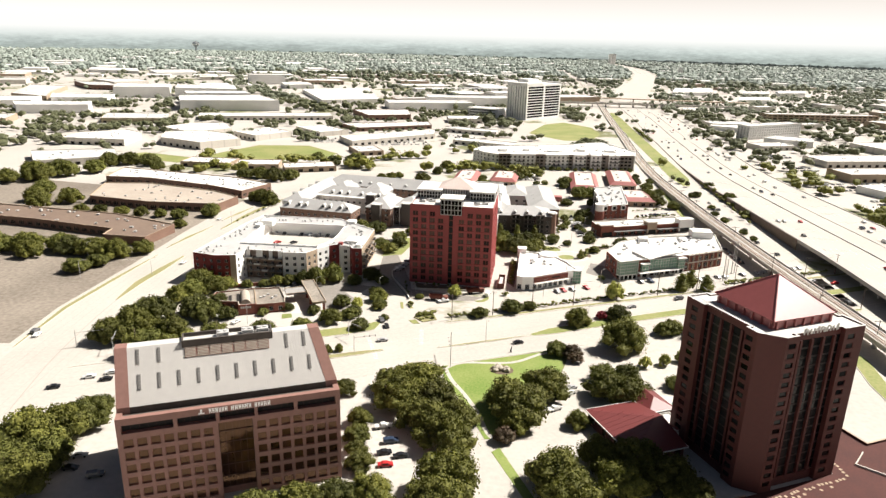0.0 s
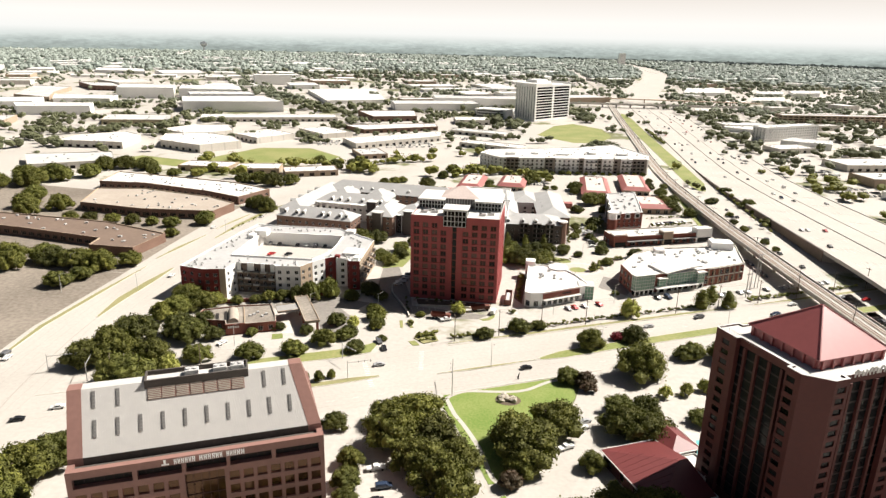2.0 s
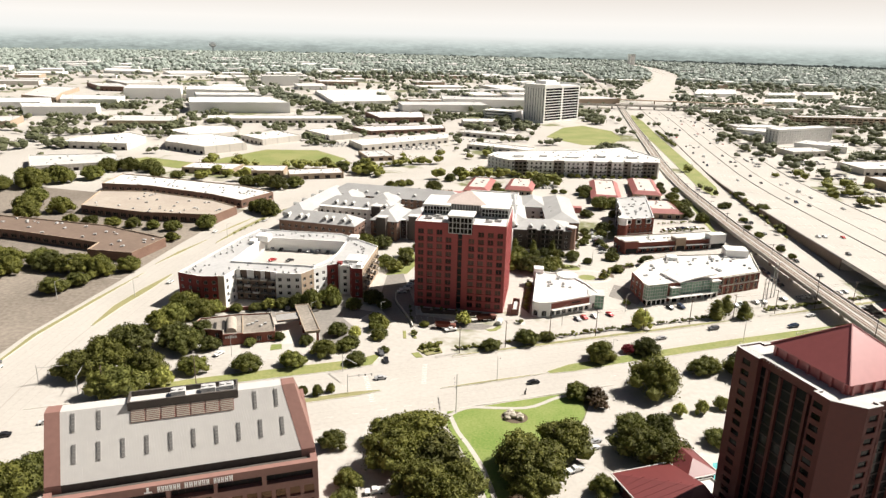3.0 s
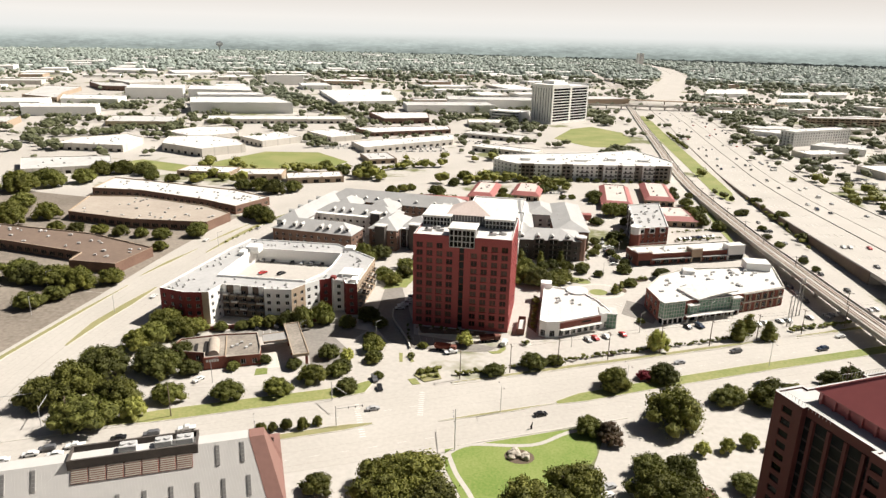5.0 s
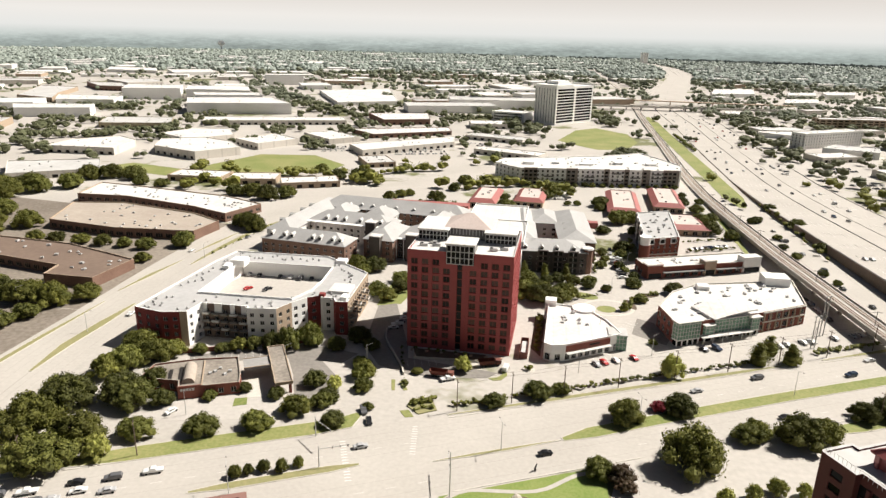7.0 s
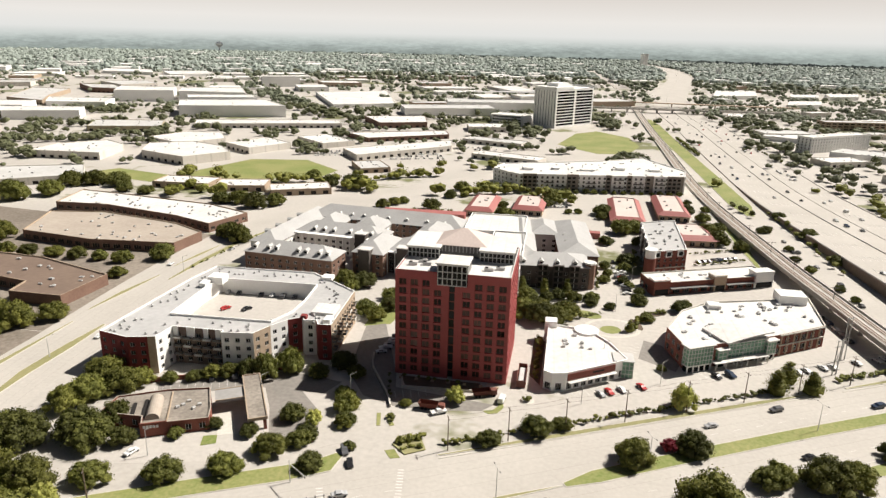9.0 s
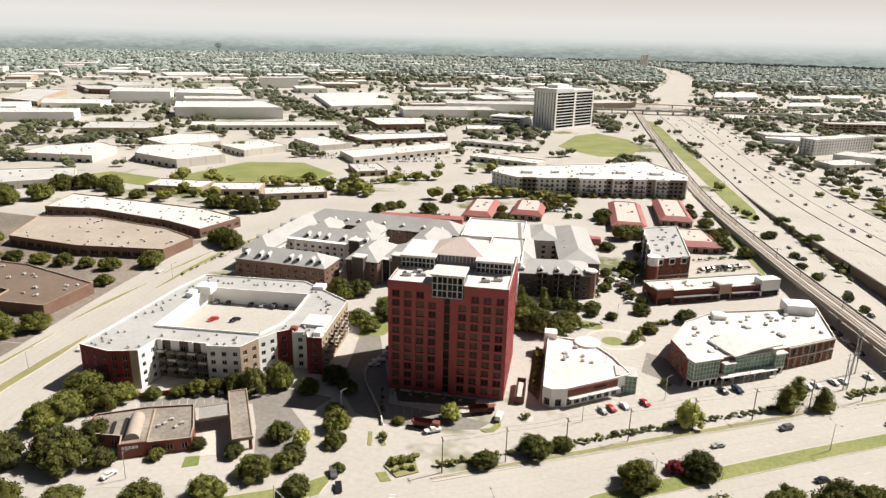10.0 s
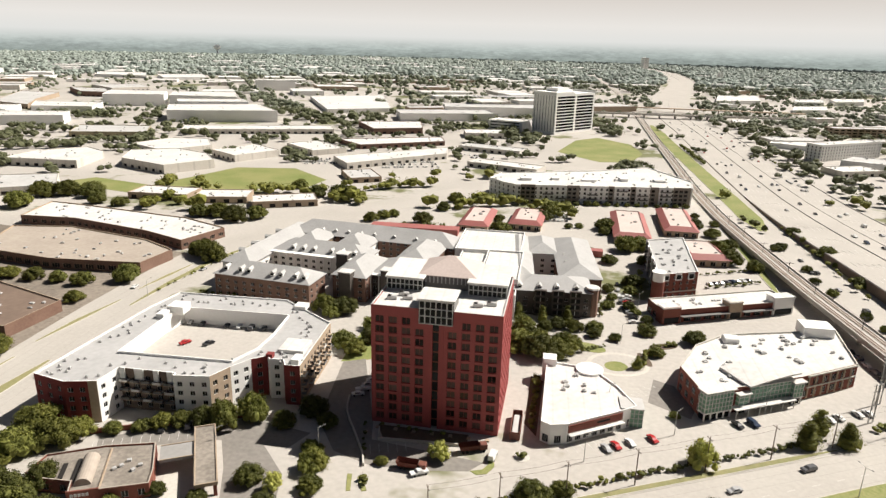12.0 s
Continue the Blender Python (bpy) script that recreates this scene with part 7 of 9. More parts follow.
clump([(98, 1124), (106, 1090), (92, 1165), (104, 1140)], 6, 8, 5, 8)
clump([(-84, 1234), (-72, 1180), (-60, 1120), (-48, 1065), (-38, 1015), (-8, 985), (-67, 950)], 7, 13, 4.5, 8)
clump([(-698, 1660), (-640, 1560), (-568, 1452), (-530, 1400), (-490, 1345), (-455, 1300), (-423, 1253), (-385, 1190), (-352, 1135), (-313, 1122)], 11, 15, 5, 9)
clump([(-590, 1830), (-338, 1640), (-249, 1447), (-200, 1420), (-150, 1560)], 12, 30, 5, 9)
clump([(-308, 645), (-267, 645), (-221, 632), (-208, 636), (-274, 589), (-152, 627), (-136, 618)], 5, 6, 3.5, 6)
clump([(-634, 877), (-603, 865), (-635, 919), (-614, 920), (-679, 918), (-686, 1064), (-677, 1068), (-670, 1080), (-641, 1063), (-493, 966), (-464, 926), (-438, 922), (-414, 925), (-585, 1075)], 3, 4, 4, 6.5)
clump([(-538, 724), (-575, 775), (-560, 770), (-569, 794), (-560, 737), (-524, 785), (-523, 799), (-503, 805), (-508, 818), (-460, 850), (-488, 842), (-462, 873), (-506, 838)], 3, 4, 3.5, 6)
clump([(-273, 1067), (-248, 985), (-231, 961), (-294, 1113), (-266, 1030), (-342, 893), (-312, 863), (-246, 781), (-247, 796), (-224, 783), (-214, 866), (-126, 1068), (-135, 1000)], 3, 5, 3.5, 6)
clump([(-183, 858), (-165, 877), (-150, 872), (-136, 887), (-120, 895)], 2, 3, 3, 4.5)
clump([(312, 1142), (300, 1180), (277, 959), (282, 1322), (308, 1247), (330, 1200), (350, 1300), (400, 1330), (300, 1390)], 9, 16, 4.5, 8)
clump([(262, 863), (264, 820), (258, 760), (254, 706), (262, 640), (275, 590)], 4, 9, 3.5, 6)
clump([(192, 1092), (192, 972), (124, 976), (140, 981), (243, 942)], 3, 5, 3, 5)
clump([(190, 1540), (215, 1600), (330, 1560), (345, 1640), (250, 1950), (170, 1640), (205, 1720), (430, 1900), (470, 2150)], 9, 22, 5, 9)


def ico(rng, rough=0.28):
    bm = bmesh.new()
    bmesh.ops.create_icosphere(bm, subdivisions=1, radius=1.0)
    out = np.array([v.co * (1 + rng.uniform(-rough, rough)) for v in bm.verts]), np.array([[v.index for v in f.verts] for f in bm.faces])
    bm.free()
    return out


def woods(name, trees, label, lobes, leaves, material, seed):
    """Many trees as one mesh: each a few rough leaf masses, with loose leaf flakes breaking the outline."""
    rng = np.random.default_rng(seed)
    pr = random.Random(seed)
    protos = [ico(pr) for _ in range(8)]
    V_, F_, base = [], [], 0
    for x, y, r in trees:
        for k in range(lobes):
            pv, pf = protos[int(rng.integers(8))]
            s = r * rng.uniform(0.5, 0.75) if lobes > 1 else r
            off = np.array([rng.uniform(-0.5, 0.5) * r, rng.uniform(-0.5, 0.5) * r, r * rng.uniform(0.65, 1.15)]) if lobes > 1 else np.array([0, 0, r * 0.55])
            a = rng.uniform(0, 6.28)
            c, sn = math.cos(a), math.sin(a)
            q = pv * np.array([s, s, s * 0.8])
            q = np.stack([q[:, 0] * c - q[:, 1] * sn, q[:, 0] * sn + q[:, 1] * c, q[:, 2]], 1) + off + np.array([x, y, 0])
            q[:, 2] = np.maximum(q[:, 2], 0.1)
            V_.append(q)
            F_.append(pf + base)
            base += len(q)
        if leaves:
            th, ph = rng.uniform(0, 6.28, leaves), np.arccos(rng.uniform(-0.2, 1, leaves))
            dirs = np.stack([np.sin(ph) * np.cos(th), np.sin(ph) * np.sin(th), np.cos(ph) * 0.8], 1)
            cen = dirs * r * rng.uniform(0.85, 1.12, (leaves, 1)) + np.array([x, y, r * 0.85])
            t1 = rng.normal(size=(leaves, 3))
            t1 /= np.linalg.norm(t1, axis=1, keepdims=True)
            t2 = np.cross(t1, rng.normal(size=(leaves, 3)))
            t2 /= np.linalg.norm(t2, axis=1, keepdims=True) + 1e-6
            s = r * rng.uniform(0.10, 0.2, (leaves, 1))
            tri = np.stack([cen + t1 * s, cen + t2 * s, cen - t1 * s * 0.8], 1).reshape(-1, 3)
            V_.append(tri)
            F_.append(np.arange(leaves * 3).reshape(-1, 3) + base)
            base += leaves * 3
    me = bpy.data.meshes.new(name)
    me.from_pydata(np.concatenate(V_).tolist(), [], np.concatenate(F_).tolist())
    me.materials.append(material)
    return tagged(new(name, me), label, "trees", kind="stuff")


# farther bands take the leaf colours paled for haze
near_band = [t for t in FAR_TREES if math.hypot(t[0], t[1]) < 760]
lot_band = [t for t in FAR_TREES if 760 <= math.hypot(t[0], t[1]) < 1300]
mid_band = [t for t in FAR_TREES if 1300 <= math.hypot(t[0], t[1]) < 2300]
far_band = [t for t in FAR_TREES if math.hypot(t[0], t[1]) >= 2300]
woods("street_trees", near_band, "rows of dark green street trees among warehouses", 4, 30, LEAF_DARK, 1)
woods("lot_trees", lot_band, "haze-dulled green trees between far warehouses", 4, 20, LEAF_LOT, 4)
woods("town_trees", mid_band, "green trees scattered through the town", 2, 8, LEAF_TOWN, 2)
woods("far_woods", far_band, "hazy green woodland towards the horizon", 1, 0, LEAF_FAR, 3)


# panes take a pale roof colour, which puts haze into the windows
for x, y, w, d, h in ((502, 3798, 30, 24, 60), (628, 2740, 14, 14, 34)):
    flat_building("distant_tower", "pale distant tower block in the haze", rect(x, y, w, d, 25), h, M_WHITE, M_WHITE, int(h / 4.2), w * 0.9, (w * 0.8, 1.8), 2, 4.2, {0}, M_ROOF2, 3, M_FRAME, "tower block", 0)


def water_tower(x, y):
    r = root("water_tower", x, y, 0, 0, "white spheroid water tower far off above the trees", "water tower")
    bm = bmesh.new()
    bmesh.ops.create_uvsphere(bm, u_segments=20, v_segments=12, radius=1.0, matrix=Matrix.Translation((0, 0, 46)) @ Matrix.Diagonal((23, 23, 17, 1)))
    part("tank", bm, M_SIGN, r)
    bm = bmesh.new()
    bmesh.ops.create_cone(bm, cap_ends=True, segments=16, radius1=9, radius2=4, depth=8, matrix=Matrix.Translation((0, 0, 3.8)))
    bmesh.ops.create_cone(bm, cap_ends=True, segments=16, radius1=4, radius2=5.5, depth=32, matrix=Matrix.Translation((0, 0, 23)))
    part("stem", bm, M_WHITE, r)


water_tower(-2060, 4320)


def horizon_backdrop():
    """Ring of hazy distance: wooded plain fading into haze below, pale sky above."""
    m = bpy.data.materials.new("horizon_haze")
    m.use_nodes = True
    N, L = m.node_tree.nodes, m.node_tree.links
    N.remove(N["Principled BSDF"])
    em = N.new("ShaderNodeEmission")
    geo = N.new("ShaderNodeNewGeometry")
    sep = N.new("ShaderNodeSeparateXYZ")
    L.new(geo.outputs["Position"], sep.inputs[0])

    def math_node(op, a, b):
        nd = N.new("ShaderNodeMath")
        nd.operation = op
        for k, v in enumerate((a, b)):
            if isinstance(v, (int, float)):
                nd.inputs[k].default_value = v
            else:
                L.new(v, nd.inputs[k])
        return nd.outputs[0]
    flat = N.new("ShaderNodeVectorMath")
    flat.operation = "MULTIPLY"
    flat.inputs[1].default_value = (1.0, 1.0, 5.0)
    L.new(geo.outputs["Position"], flat.inputs[0])
    tone = []
    for scale, detail in ((0.022, 7), (0.0045, 3)):
        nz = N.new("ShaderNodeTexNoise")
        nz.inputs["Scale"].default_value = scale
        nz.inputs["Detail"].default_value = detail
        nz.inputs["Roughness"].default_value = 0.8
        L.new(flat.outputs[0], nz.inputs["Vector"])
        tone.append(math_node("SUBTRACT", nz.outputs["Fac"], 0.5))
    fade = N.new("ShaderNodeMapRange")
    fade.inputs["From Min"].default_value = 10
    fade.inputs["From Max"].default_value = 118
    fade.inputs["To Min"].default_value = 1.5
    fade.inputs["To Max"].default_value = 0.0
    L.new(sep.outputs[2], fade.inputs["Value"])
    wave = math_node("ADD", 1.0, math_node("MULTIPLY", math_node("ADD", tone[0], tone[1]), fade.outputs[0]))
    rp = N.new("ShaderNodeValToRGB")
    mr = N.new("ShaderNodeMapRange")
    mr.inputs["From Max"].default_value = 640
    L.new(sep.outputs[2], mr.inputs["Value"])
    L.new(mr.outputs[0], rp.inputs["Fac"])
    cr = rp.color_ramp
    # woods, haze and sky painted as glow, paling upward to the horizon line
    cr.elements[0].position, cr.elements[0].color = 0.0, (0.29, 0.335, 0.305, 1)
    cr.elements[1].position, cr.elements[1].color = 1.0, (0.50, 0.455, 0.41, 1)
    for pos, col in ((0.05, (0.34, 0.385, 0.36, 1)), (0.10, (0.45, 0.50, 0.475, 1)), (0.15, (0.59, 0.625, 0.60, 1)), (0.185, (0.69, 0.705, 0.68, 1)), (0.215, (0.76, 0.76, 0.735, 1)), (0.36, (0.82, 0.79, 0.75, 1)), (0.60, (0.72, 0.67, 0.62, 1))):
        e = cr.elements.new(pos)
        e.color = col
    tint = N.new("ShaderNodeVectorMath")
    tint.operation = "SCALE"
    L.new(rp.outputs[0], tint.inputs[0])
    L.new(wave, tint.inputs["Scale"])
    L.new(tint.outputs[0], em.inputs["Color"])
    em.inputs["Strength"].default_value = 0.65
    L.new(em.outputs[0], N["Material Output"].inputs["Surface"])
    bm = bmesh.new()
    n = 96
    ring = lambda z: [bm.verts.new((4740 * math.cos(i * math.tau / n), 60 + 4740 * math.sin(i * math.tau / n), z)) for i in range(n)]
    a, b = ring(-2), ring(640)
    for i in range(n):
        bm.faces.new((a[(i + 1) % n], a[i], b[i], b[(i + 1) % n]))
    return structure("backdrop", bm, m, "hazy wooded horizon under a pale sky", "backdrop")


horizon_backdrop()


# ---- near trees, each a thing ----
def crown_mesh(name, seed, material, leaves=1300, flat=0.62, lobes=9, cone=False):
    """A unit crown: leaf-dark masses inside, many small bent leaf sprays outside, gaps and an uneven outline."""
    rng = np.random.default_rng(seed)
    pr = random.Random(seed)
    cens, rads = [], []
    for k in range(lobes):
        if cone:
            z = k / lobes
            cens.append(np.array([pr.uniform(-0.12, 0.12), pr.uniform(-0.12, 0.12), 0.35 + 1.75 * z]))
            rads.append(0.62 * (1 - z) + 0.12)
        else:
            # lobes spread over a low dome, largest at the skirt
            a = k * 2.4 + pr.uniform(-0.3, 0.3)
            up = (k + 0.5) / lobes
            rr = math.sqrt(max(0.0, 1 - up * up)) * pr.uniform(0.50, 0.80)
            cens.append(np.array([rr * math.cos(a), rr * math.sin(a), 0.33 + 0.60 * up + pr.uniform(-0.09, 0.09)]))
            rads.append(pr.uniform(0.18, 0.32) * (1.12 - 0.3 * up))
    if not cone:
        cens.append(np.array([0.0, 0.0, 0.52]))
        rads.append(0.64)
        lobes += 1
    V_, F_, base = [], [], 0
    for c, r in zip(cens, rads):
        pv, pf = ico(pr, 0.2)
        q = pv * r * 0.84 * np.array([1, 1, flat + 0.2]) + c
        V_.append(q)
        F_ += (pf + base).tolist()
        base += len(q)
    pick = rng.integers(0, lobes if cone else lobes - 1, leaves)
    d = rng.normal(size=(leaves, 3))
    d /= np.linalg.norm(d, axis=1, keepdims=True)
    d[:, 2] = np.where(d[:, 2] < -0.35, -d[:, 2], d[:, 2])
    cen = np.array(cens)[pick] + d * (np.array(rads)[pick][:, None] * (0.84 + 0.26 * rng.random((leaves, 1)) + 0.4 * rng.random((leaves, 1)) ** 6)) * np.array([1, 1, flat + 0.2])
    nrm = d + rng.normal(size=(leaves, 3)) * 0.5
    nrm /= np.linalg.norm(nrm, axis=1, keepdims=True)
    t1 = np.cross(nrm, rng.normal(size=(leaves, 3)))
    t1 /= np.linalg.norm(t1, axis=1, keepdims=True)
    t2 = np.cross(nrm, t1)
    s = rng.uniform(0.017, 0.044, (leaves, 1))
    quad = np.stack([cen + t1 * s * 1.2, cen + t2 * s * 0.8 + nrm * s * 0.25, cen - t1 * s, cen - t2 * s * 0.9 + nrm * s * 0.2], 1).reshape(-1, 3)
    V_.append(quad)
    F_ += (np.arange(leaves * 4).reshape(-1, 4) + base).tolist()
    me = bpy.data.meshes.new(name)
    me.from_pydata(np.concatenate(V_).tolist(), [], F_)
    me.materials.append(material)
    return me


def trunk_mesh(seed, cone=False):
    """A unit tapered trunk that forks into limbs."""
    pr = random.Random(seed)
    bm = bmesh.new()

    def limb(a, b, r0, r1):
        a, b = Vector(a), Vector(b)
        m = Matrix.Translation((a + b) / 2) @ (b - a).to_track_quat("Z", "Y").to_matrix().to_4x4()
        bmesh.ops.create_cone(bm, cap_ends=True, segments=7, radius1=r0, radius2=r1, depth=(b - a).length, matrix=m)
    if cone:
        limb((0, 0, -0.03), (0, 0, 1.7), 0.06, 0.015)
    else:
        limb((0, 0, -0.03), (0.02, 0, 0.42), 0.055, 0.042)
        for k in range(5):
            a = k * 1.3 + pr.uniform(-0.3, 0.3)
            limb((0.02, 0, 0.38), (0.45 * math.cos(a), 0.45 * math.sin(a), 0.72 + pr.uniform(0, 0.15)), 0.032, 0.012)
    return mesh_of(bm, "trunk", M_BARK)


TREES = {}


def tree(kind, x, y, r, pr):
    if kind not in TREES:
        material, cone, lab, leaves = {"oak": (LEAF_DARK, False, "broad dark green live oak", 4000), "elm": (LEAF_MID, False, "rounded green street tree", 3200),
                                       "pale": (LEAF_PALE, False, "thin pale green young tree", 1300), "crimson": (LEAF_RED, False, "small crimson-flowered tree", 1400),
                                       "rusty": (LEAF_BROWN, False, "rusty brown-green small tree", 1400), "conifer": (LEAF_DARK, True, "dark conical evergreen", 2000)}[kind]
        vs = []
        for k in range(3):
            vs.append((crown_mesh("crown", hash_seed(kind) + k, material, leaves, lobes=(30 if not cone else 8) if kind != "pale" else 20, cone=cone), trunk_mesh(k + 5, cone)))
        TREES[kind] = (vs, lab)
    vs, lab = TREES[kind]
    c, t = vs[pr.randrange(3)]
    size = "tall " if r > 8 else ""
    ob = root("tree", x, y, 0, pr.uniform(0, 360), size + lab + (" on open ground" if r > 4 else " in a planting bed"), "tree", "near trees")
    r = r * 1.1
    sz = pr.uniform(0.94, 1.14) * (1.45 if kind == "pale" else 1.0) if kind != "conifer" else 1.1
    ob.scale = (r * pr.uniform(0.90, 1.08), r * pr.uniform(0.90, 1.08), r * sz)
    part("trunk", t, None, ob)
    part("crown", c, None, ob, at=pose(0, 0, -0.09 if kind != "conifer" else -0.08))
    return ob


def hash_seed(s):
    return sum(ord(ch) * (i + 3) for i, ch in enumerate(s))


BANK_TREES = [(-158, 262, 6.5), (-151, 256, 9.0), (-152, 241, 9.5), (-157, 234, 8.8), (-136, 225, 9.5), (-134, 238, 8.5), (-149, 285, 7.0), (-150, 297, 7.5), (-140, 293, 6.4), (-136, 264, 8.5), (-130, 274, 5.8), (-119, 244, 6.0), (-152, 278, 6.5), (-136, 298, 5.0), (-100, 249, 5.6), (-84, 255, 5.2), (-75, 266, 5.0), (-68, 272, 4.4), (-61, 261, 4.6)]
APT_TREES = [(-127, 301, 3.3), (-119, 304, 3.3), (-114, 307, 3.8), (-108, 309, 4.4), (-76, 315, 4.3), (-69, 324, 4.8), (-62, 317, 4.2), (-59, 295, 4.6), (-57, 284, 3.6), (-52, 272, 2.2), (-75, 285, 4.5), (-68, 370, 5.0), (-66, 395, 5.4), (-64, 383, 4.8), (-60, 410, 5.0)]
MEDIAN_TREES = [(-10, 282, 4.2), (5, 291, 5.2), (13, 295, 3.6), (34, 280, 6.2), (53, 289, 5.6), (115, 296, 5.4), (123, 299, 5.6)]
PARK_TREES = [(8.5, 199, 10.4), (4, 206, 8.2), (17, 214, 8.8), (6.5, 192, 6.0), (51, 258, 10.0), (75, 278, 5.0), (39, 217, 7.8), (46, 213, 9.0), (-34, 199, 9.6), (-28, 212, 9.4), (-23, 187, 9.4), (-20, 199, 9.2), (-14.5, 178, 9.0), (-12.5, 189, 7.2), (-37, 211, 7.8)]
COURT_TREES = [(-12, 157, 10.0), (-15, 147, 8.5), (18, 163, 8.8), (21, 156, 8.0), (32, 175, 7.6), (42, 173, 8.4), (50, 166, 8.0), (36, 162, 8.2), (55, 160, 7.0), (27, 196, 4.2)]
CREDIT_TREES = [(-133, 167, 9.4), (-139, 160, 9.4), (-137, 147, 8.6), (-129, 174, 7.8), (-130, 181, 6.0), (-142, 155, 8.8), (-130, 153, 8.4), (-129, 141, 9.0), (-54, 206, 4.4), (-44, 187, 4.4), (-43, 178, 4.6), (-39, 164, 4.8), (-41.5, 171, 3.6), (-60, 138, 7.4), (-50, 142, 7.4), (-41, 146, 7.2), (-32, 149, 6.4)]
HOTEL_TREES = [(72, 276, 5.4), (88, 277, 7.8), (96, 280, 6.2), (39, 229, 5.8), (48, 229, 5.8)]
FIELD_TREES_B = [(-300, 328, 9.0), (-285, 332, 9.5), (-270, 336, 9.0), (-312, 322, 9.0), (-330, 334, 8.5), (-262, 327, 7.5), (-230, 338, 8.0), (-400, 520, 11.5), (-394, 545, 11.0), (-410, 498, 11.0), (-345, 446, 9.5), (-355, 470, 9.0), (-176, 468, 7.6), (-190, 478, 7.0), (-344, 604, 9.0), (-320, 575, 7.0), (-300, 572, 6.5), (-280, 575, 6.5)]
FIELD_TREES = [(-388, 510, 11.0), (-379, 532, 11.0), (-366, 552, 11.5), (-373, 585, 10.0), (-358, 594, 11.0), (-335, 592, 9.6), (-294, 422, 5.2), (-279, 420, 5.4), (-264, 421, 5.6), (-250, 421, 5.4), (-236, 420, 5.2), (-222, 419, 5.6), (-203, 428, 7.6), (-211, 398, 4.6), (-183, 473, 8.4), (-318, 446, 8.6), (-330, 428, 8.0), (-253, 341, 9.0), (-246, 338, 8.6), (-232, 335, 8.6), (-216, 334, 8.2), (-205, 343, 6.4), (-217, 319, 5.6), (-222, 308, 6.6)]
LOT_TREES = [(-218, 560, 9.0), (-202, 550, 9.0), (-190, 560, 8.4), (-231, 557, 8.4), (-196, 663, 6.8), (-153, 636, 10.0), (-172, 634, 8.0), (-112, 572, 5.2), (-105, 582, 5.2), (-99, 588, 4.8), (-76, 574, 6.8), (-61, 644, 6.4), (-67, 614, 5.4), (12, 616, 8.4), (10, 622, 6.0), (49, 584, 7.4), (57, 538, 8.4), (66, 543, 7.4), (112, 545, 7.2), (115, 525, 7.2), (126, 514, 5.4), (122, 556, 5.6), (118, 582, 6.0), (53, 391, 3.8), (-20, 566, 6.0), (47, 573, 4.6), (45, 511, 5.0), (64, 513, 4.4), (112, 606, 5.2), (126, 612, 3.6), (117, 633, 3.4), (155, 562, 4.4)]
GARDEN_TREES = [(-2, 387, 7.2), (6, 381, 7.4), (13, 383, 6.4), (-1, 404, 5.4), (2, 396, 5.4), (19, 390, 5.2), (0, 411, 3.8), (8, 409, 3.8), (54, 425, 3.2), (72, 407, 4.6), (50, 434, 3.0), (-2, 413, 4.2), (14, 412, 4.2), (21, 411, 4.2), (30, 412, 4.0), (-40, 300, 2.2)]
pr = random.Random(12)
for group, kinds in ((BANK_TREES, ("oak", "elm")), (APT_TREES, ("elm", "elm", "oak")), (MEDIAN_TREES, ("elm", "oak")), (PARK_TREES, ("oak",)), (COURT_TREES, ("oak",)),
                     (CREDIT_TREES, ("oak", "oak", "elm")), (HOTEL_TREES, ("oak", "elm")), (FIELD_TREES, ("oak", "oak", "elm")), (FIELD_TREES_B, ("oak", "oak", "elm")), (LOT_TREES, ("elm", "oak")), (GARDEN_TREES, ("elm", "elm", "oak"))):
    for x, y, r in group:
        tree(pr.choice(kinds), x, y, r, pr)
for x, y, r in ((91, 333, 4.2), (98, 343, 3.8), (104, 335, 3.9), (44, 378, 2.4)):
    ob = tree("conifer", x, y, r, pr)
    ob.scale = (r * 1.45, r * 1.45, r * 1.1)
for x, y, r in ((-141, 222, 5.4), (57, 242.5, 2.7), (65, 245.5, 2.9), (72.7, 249.5, 3.0), (79.5, 249, 2.6), (-23.4, 305.5, 3.8), (55, 316, 5.4), (-124, 232, 4.6), (-67, 283, 3.4)):
    tree("pale", x, y, r, pr)
for x, y, r in ((71, 406, 5.2), (52, 412, 4.2), (53, 475, 5.0), (51, 462, 4.0), (48, 440, 3.4), (40, 463, 3.6), (38, 440, 3.4), (41, 452, 3.2), (152.7, 499, 3.2), (154.4, 480, 3.4), (150.7, 560, 3.4), (175, 601, 5.4), (178, 551, 6.0), (176, 499, 5.0), (177, 530, 3.6), (-93, 411, 6.0), (-83, 410, 6.4), (-74, 375, 6.4), (-88, 404, 4.6), (15, 393, 5.6), (6, 391, 6.0), (11, 379, 5.0), (29, 405, 3.6), (38, 403, 3.0), (52, 343, 2.2)):
    tree("elm" if r < 5.3 else pr.choice(("elm", "oak")), x, y, r, pr)
for x, y, r in ((-130, 261, 7.4), (-121, 263, 4.6), (-107, 269, 3.0), (-98, 276, 3.2), (-85, 274, 3.4)):
    tree("elm", x, y, r, pr)
for x, y, r in ((-62, 302, 3.6), (-60, 293, 4.0), (-56.6, 285, 3.6), (-66.7, 275, 3.6)):
    tree("elm", x, y, r, pr)
for x, y, r in ((65.4, 226.8, 4.6), (7, 602, 7.0), (-24, 570, 5.0), (24, 584, 3.2), (31, 586, 3.0), (48, 589, 5.6), (-24, 592, 4.0), (156, 520, 3.0), (158, 450, 3.2), (160, 436, 2.8)):
    tree("elm", x, y, r, pr)
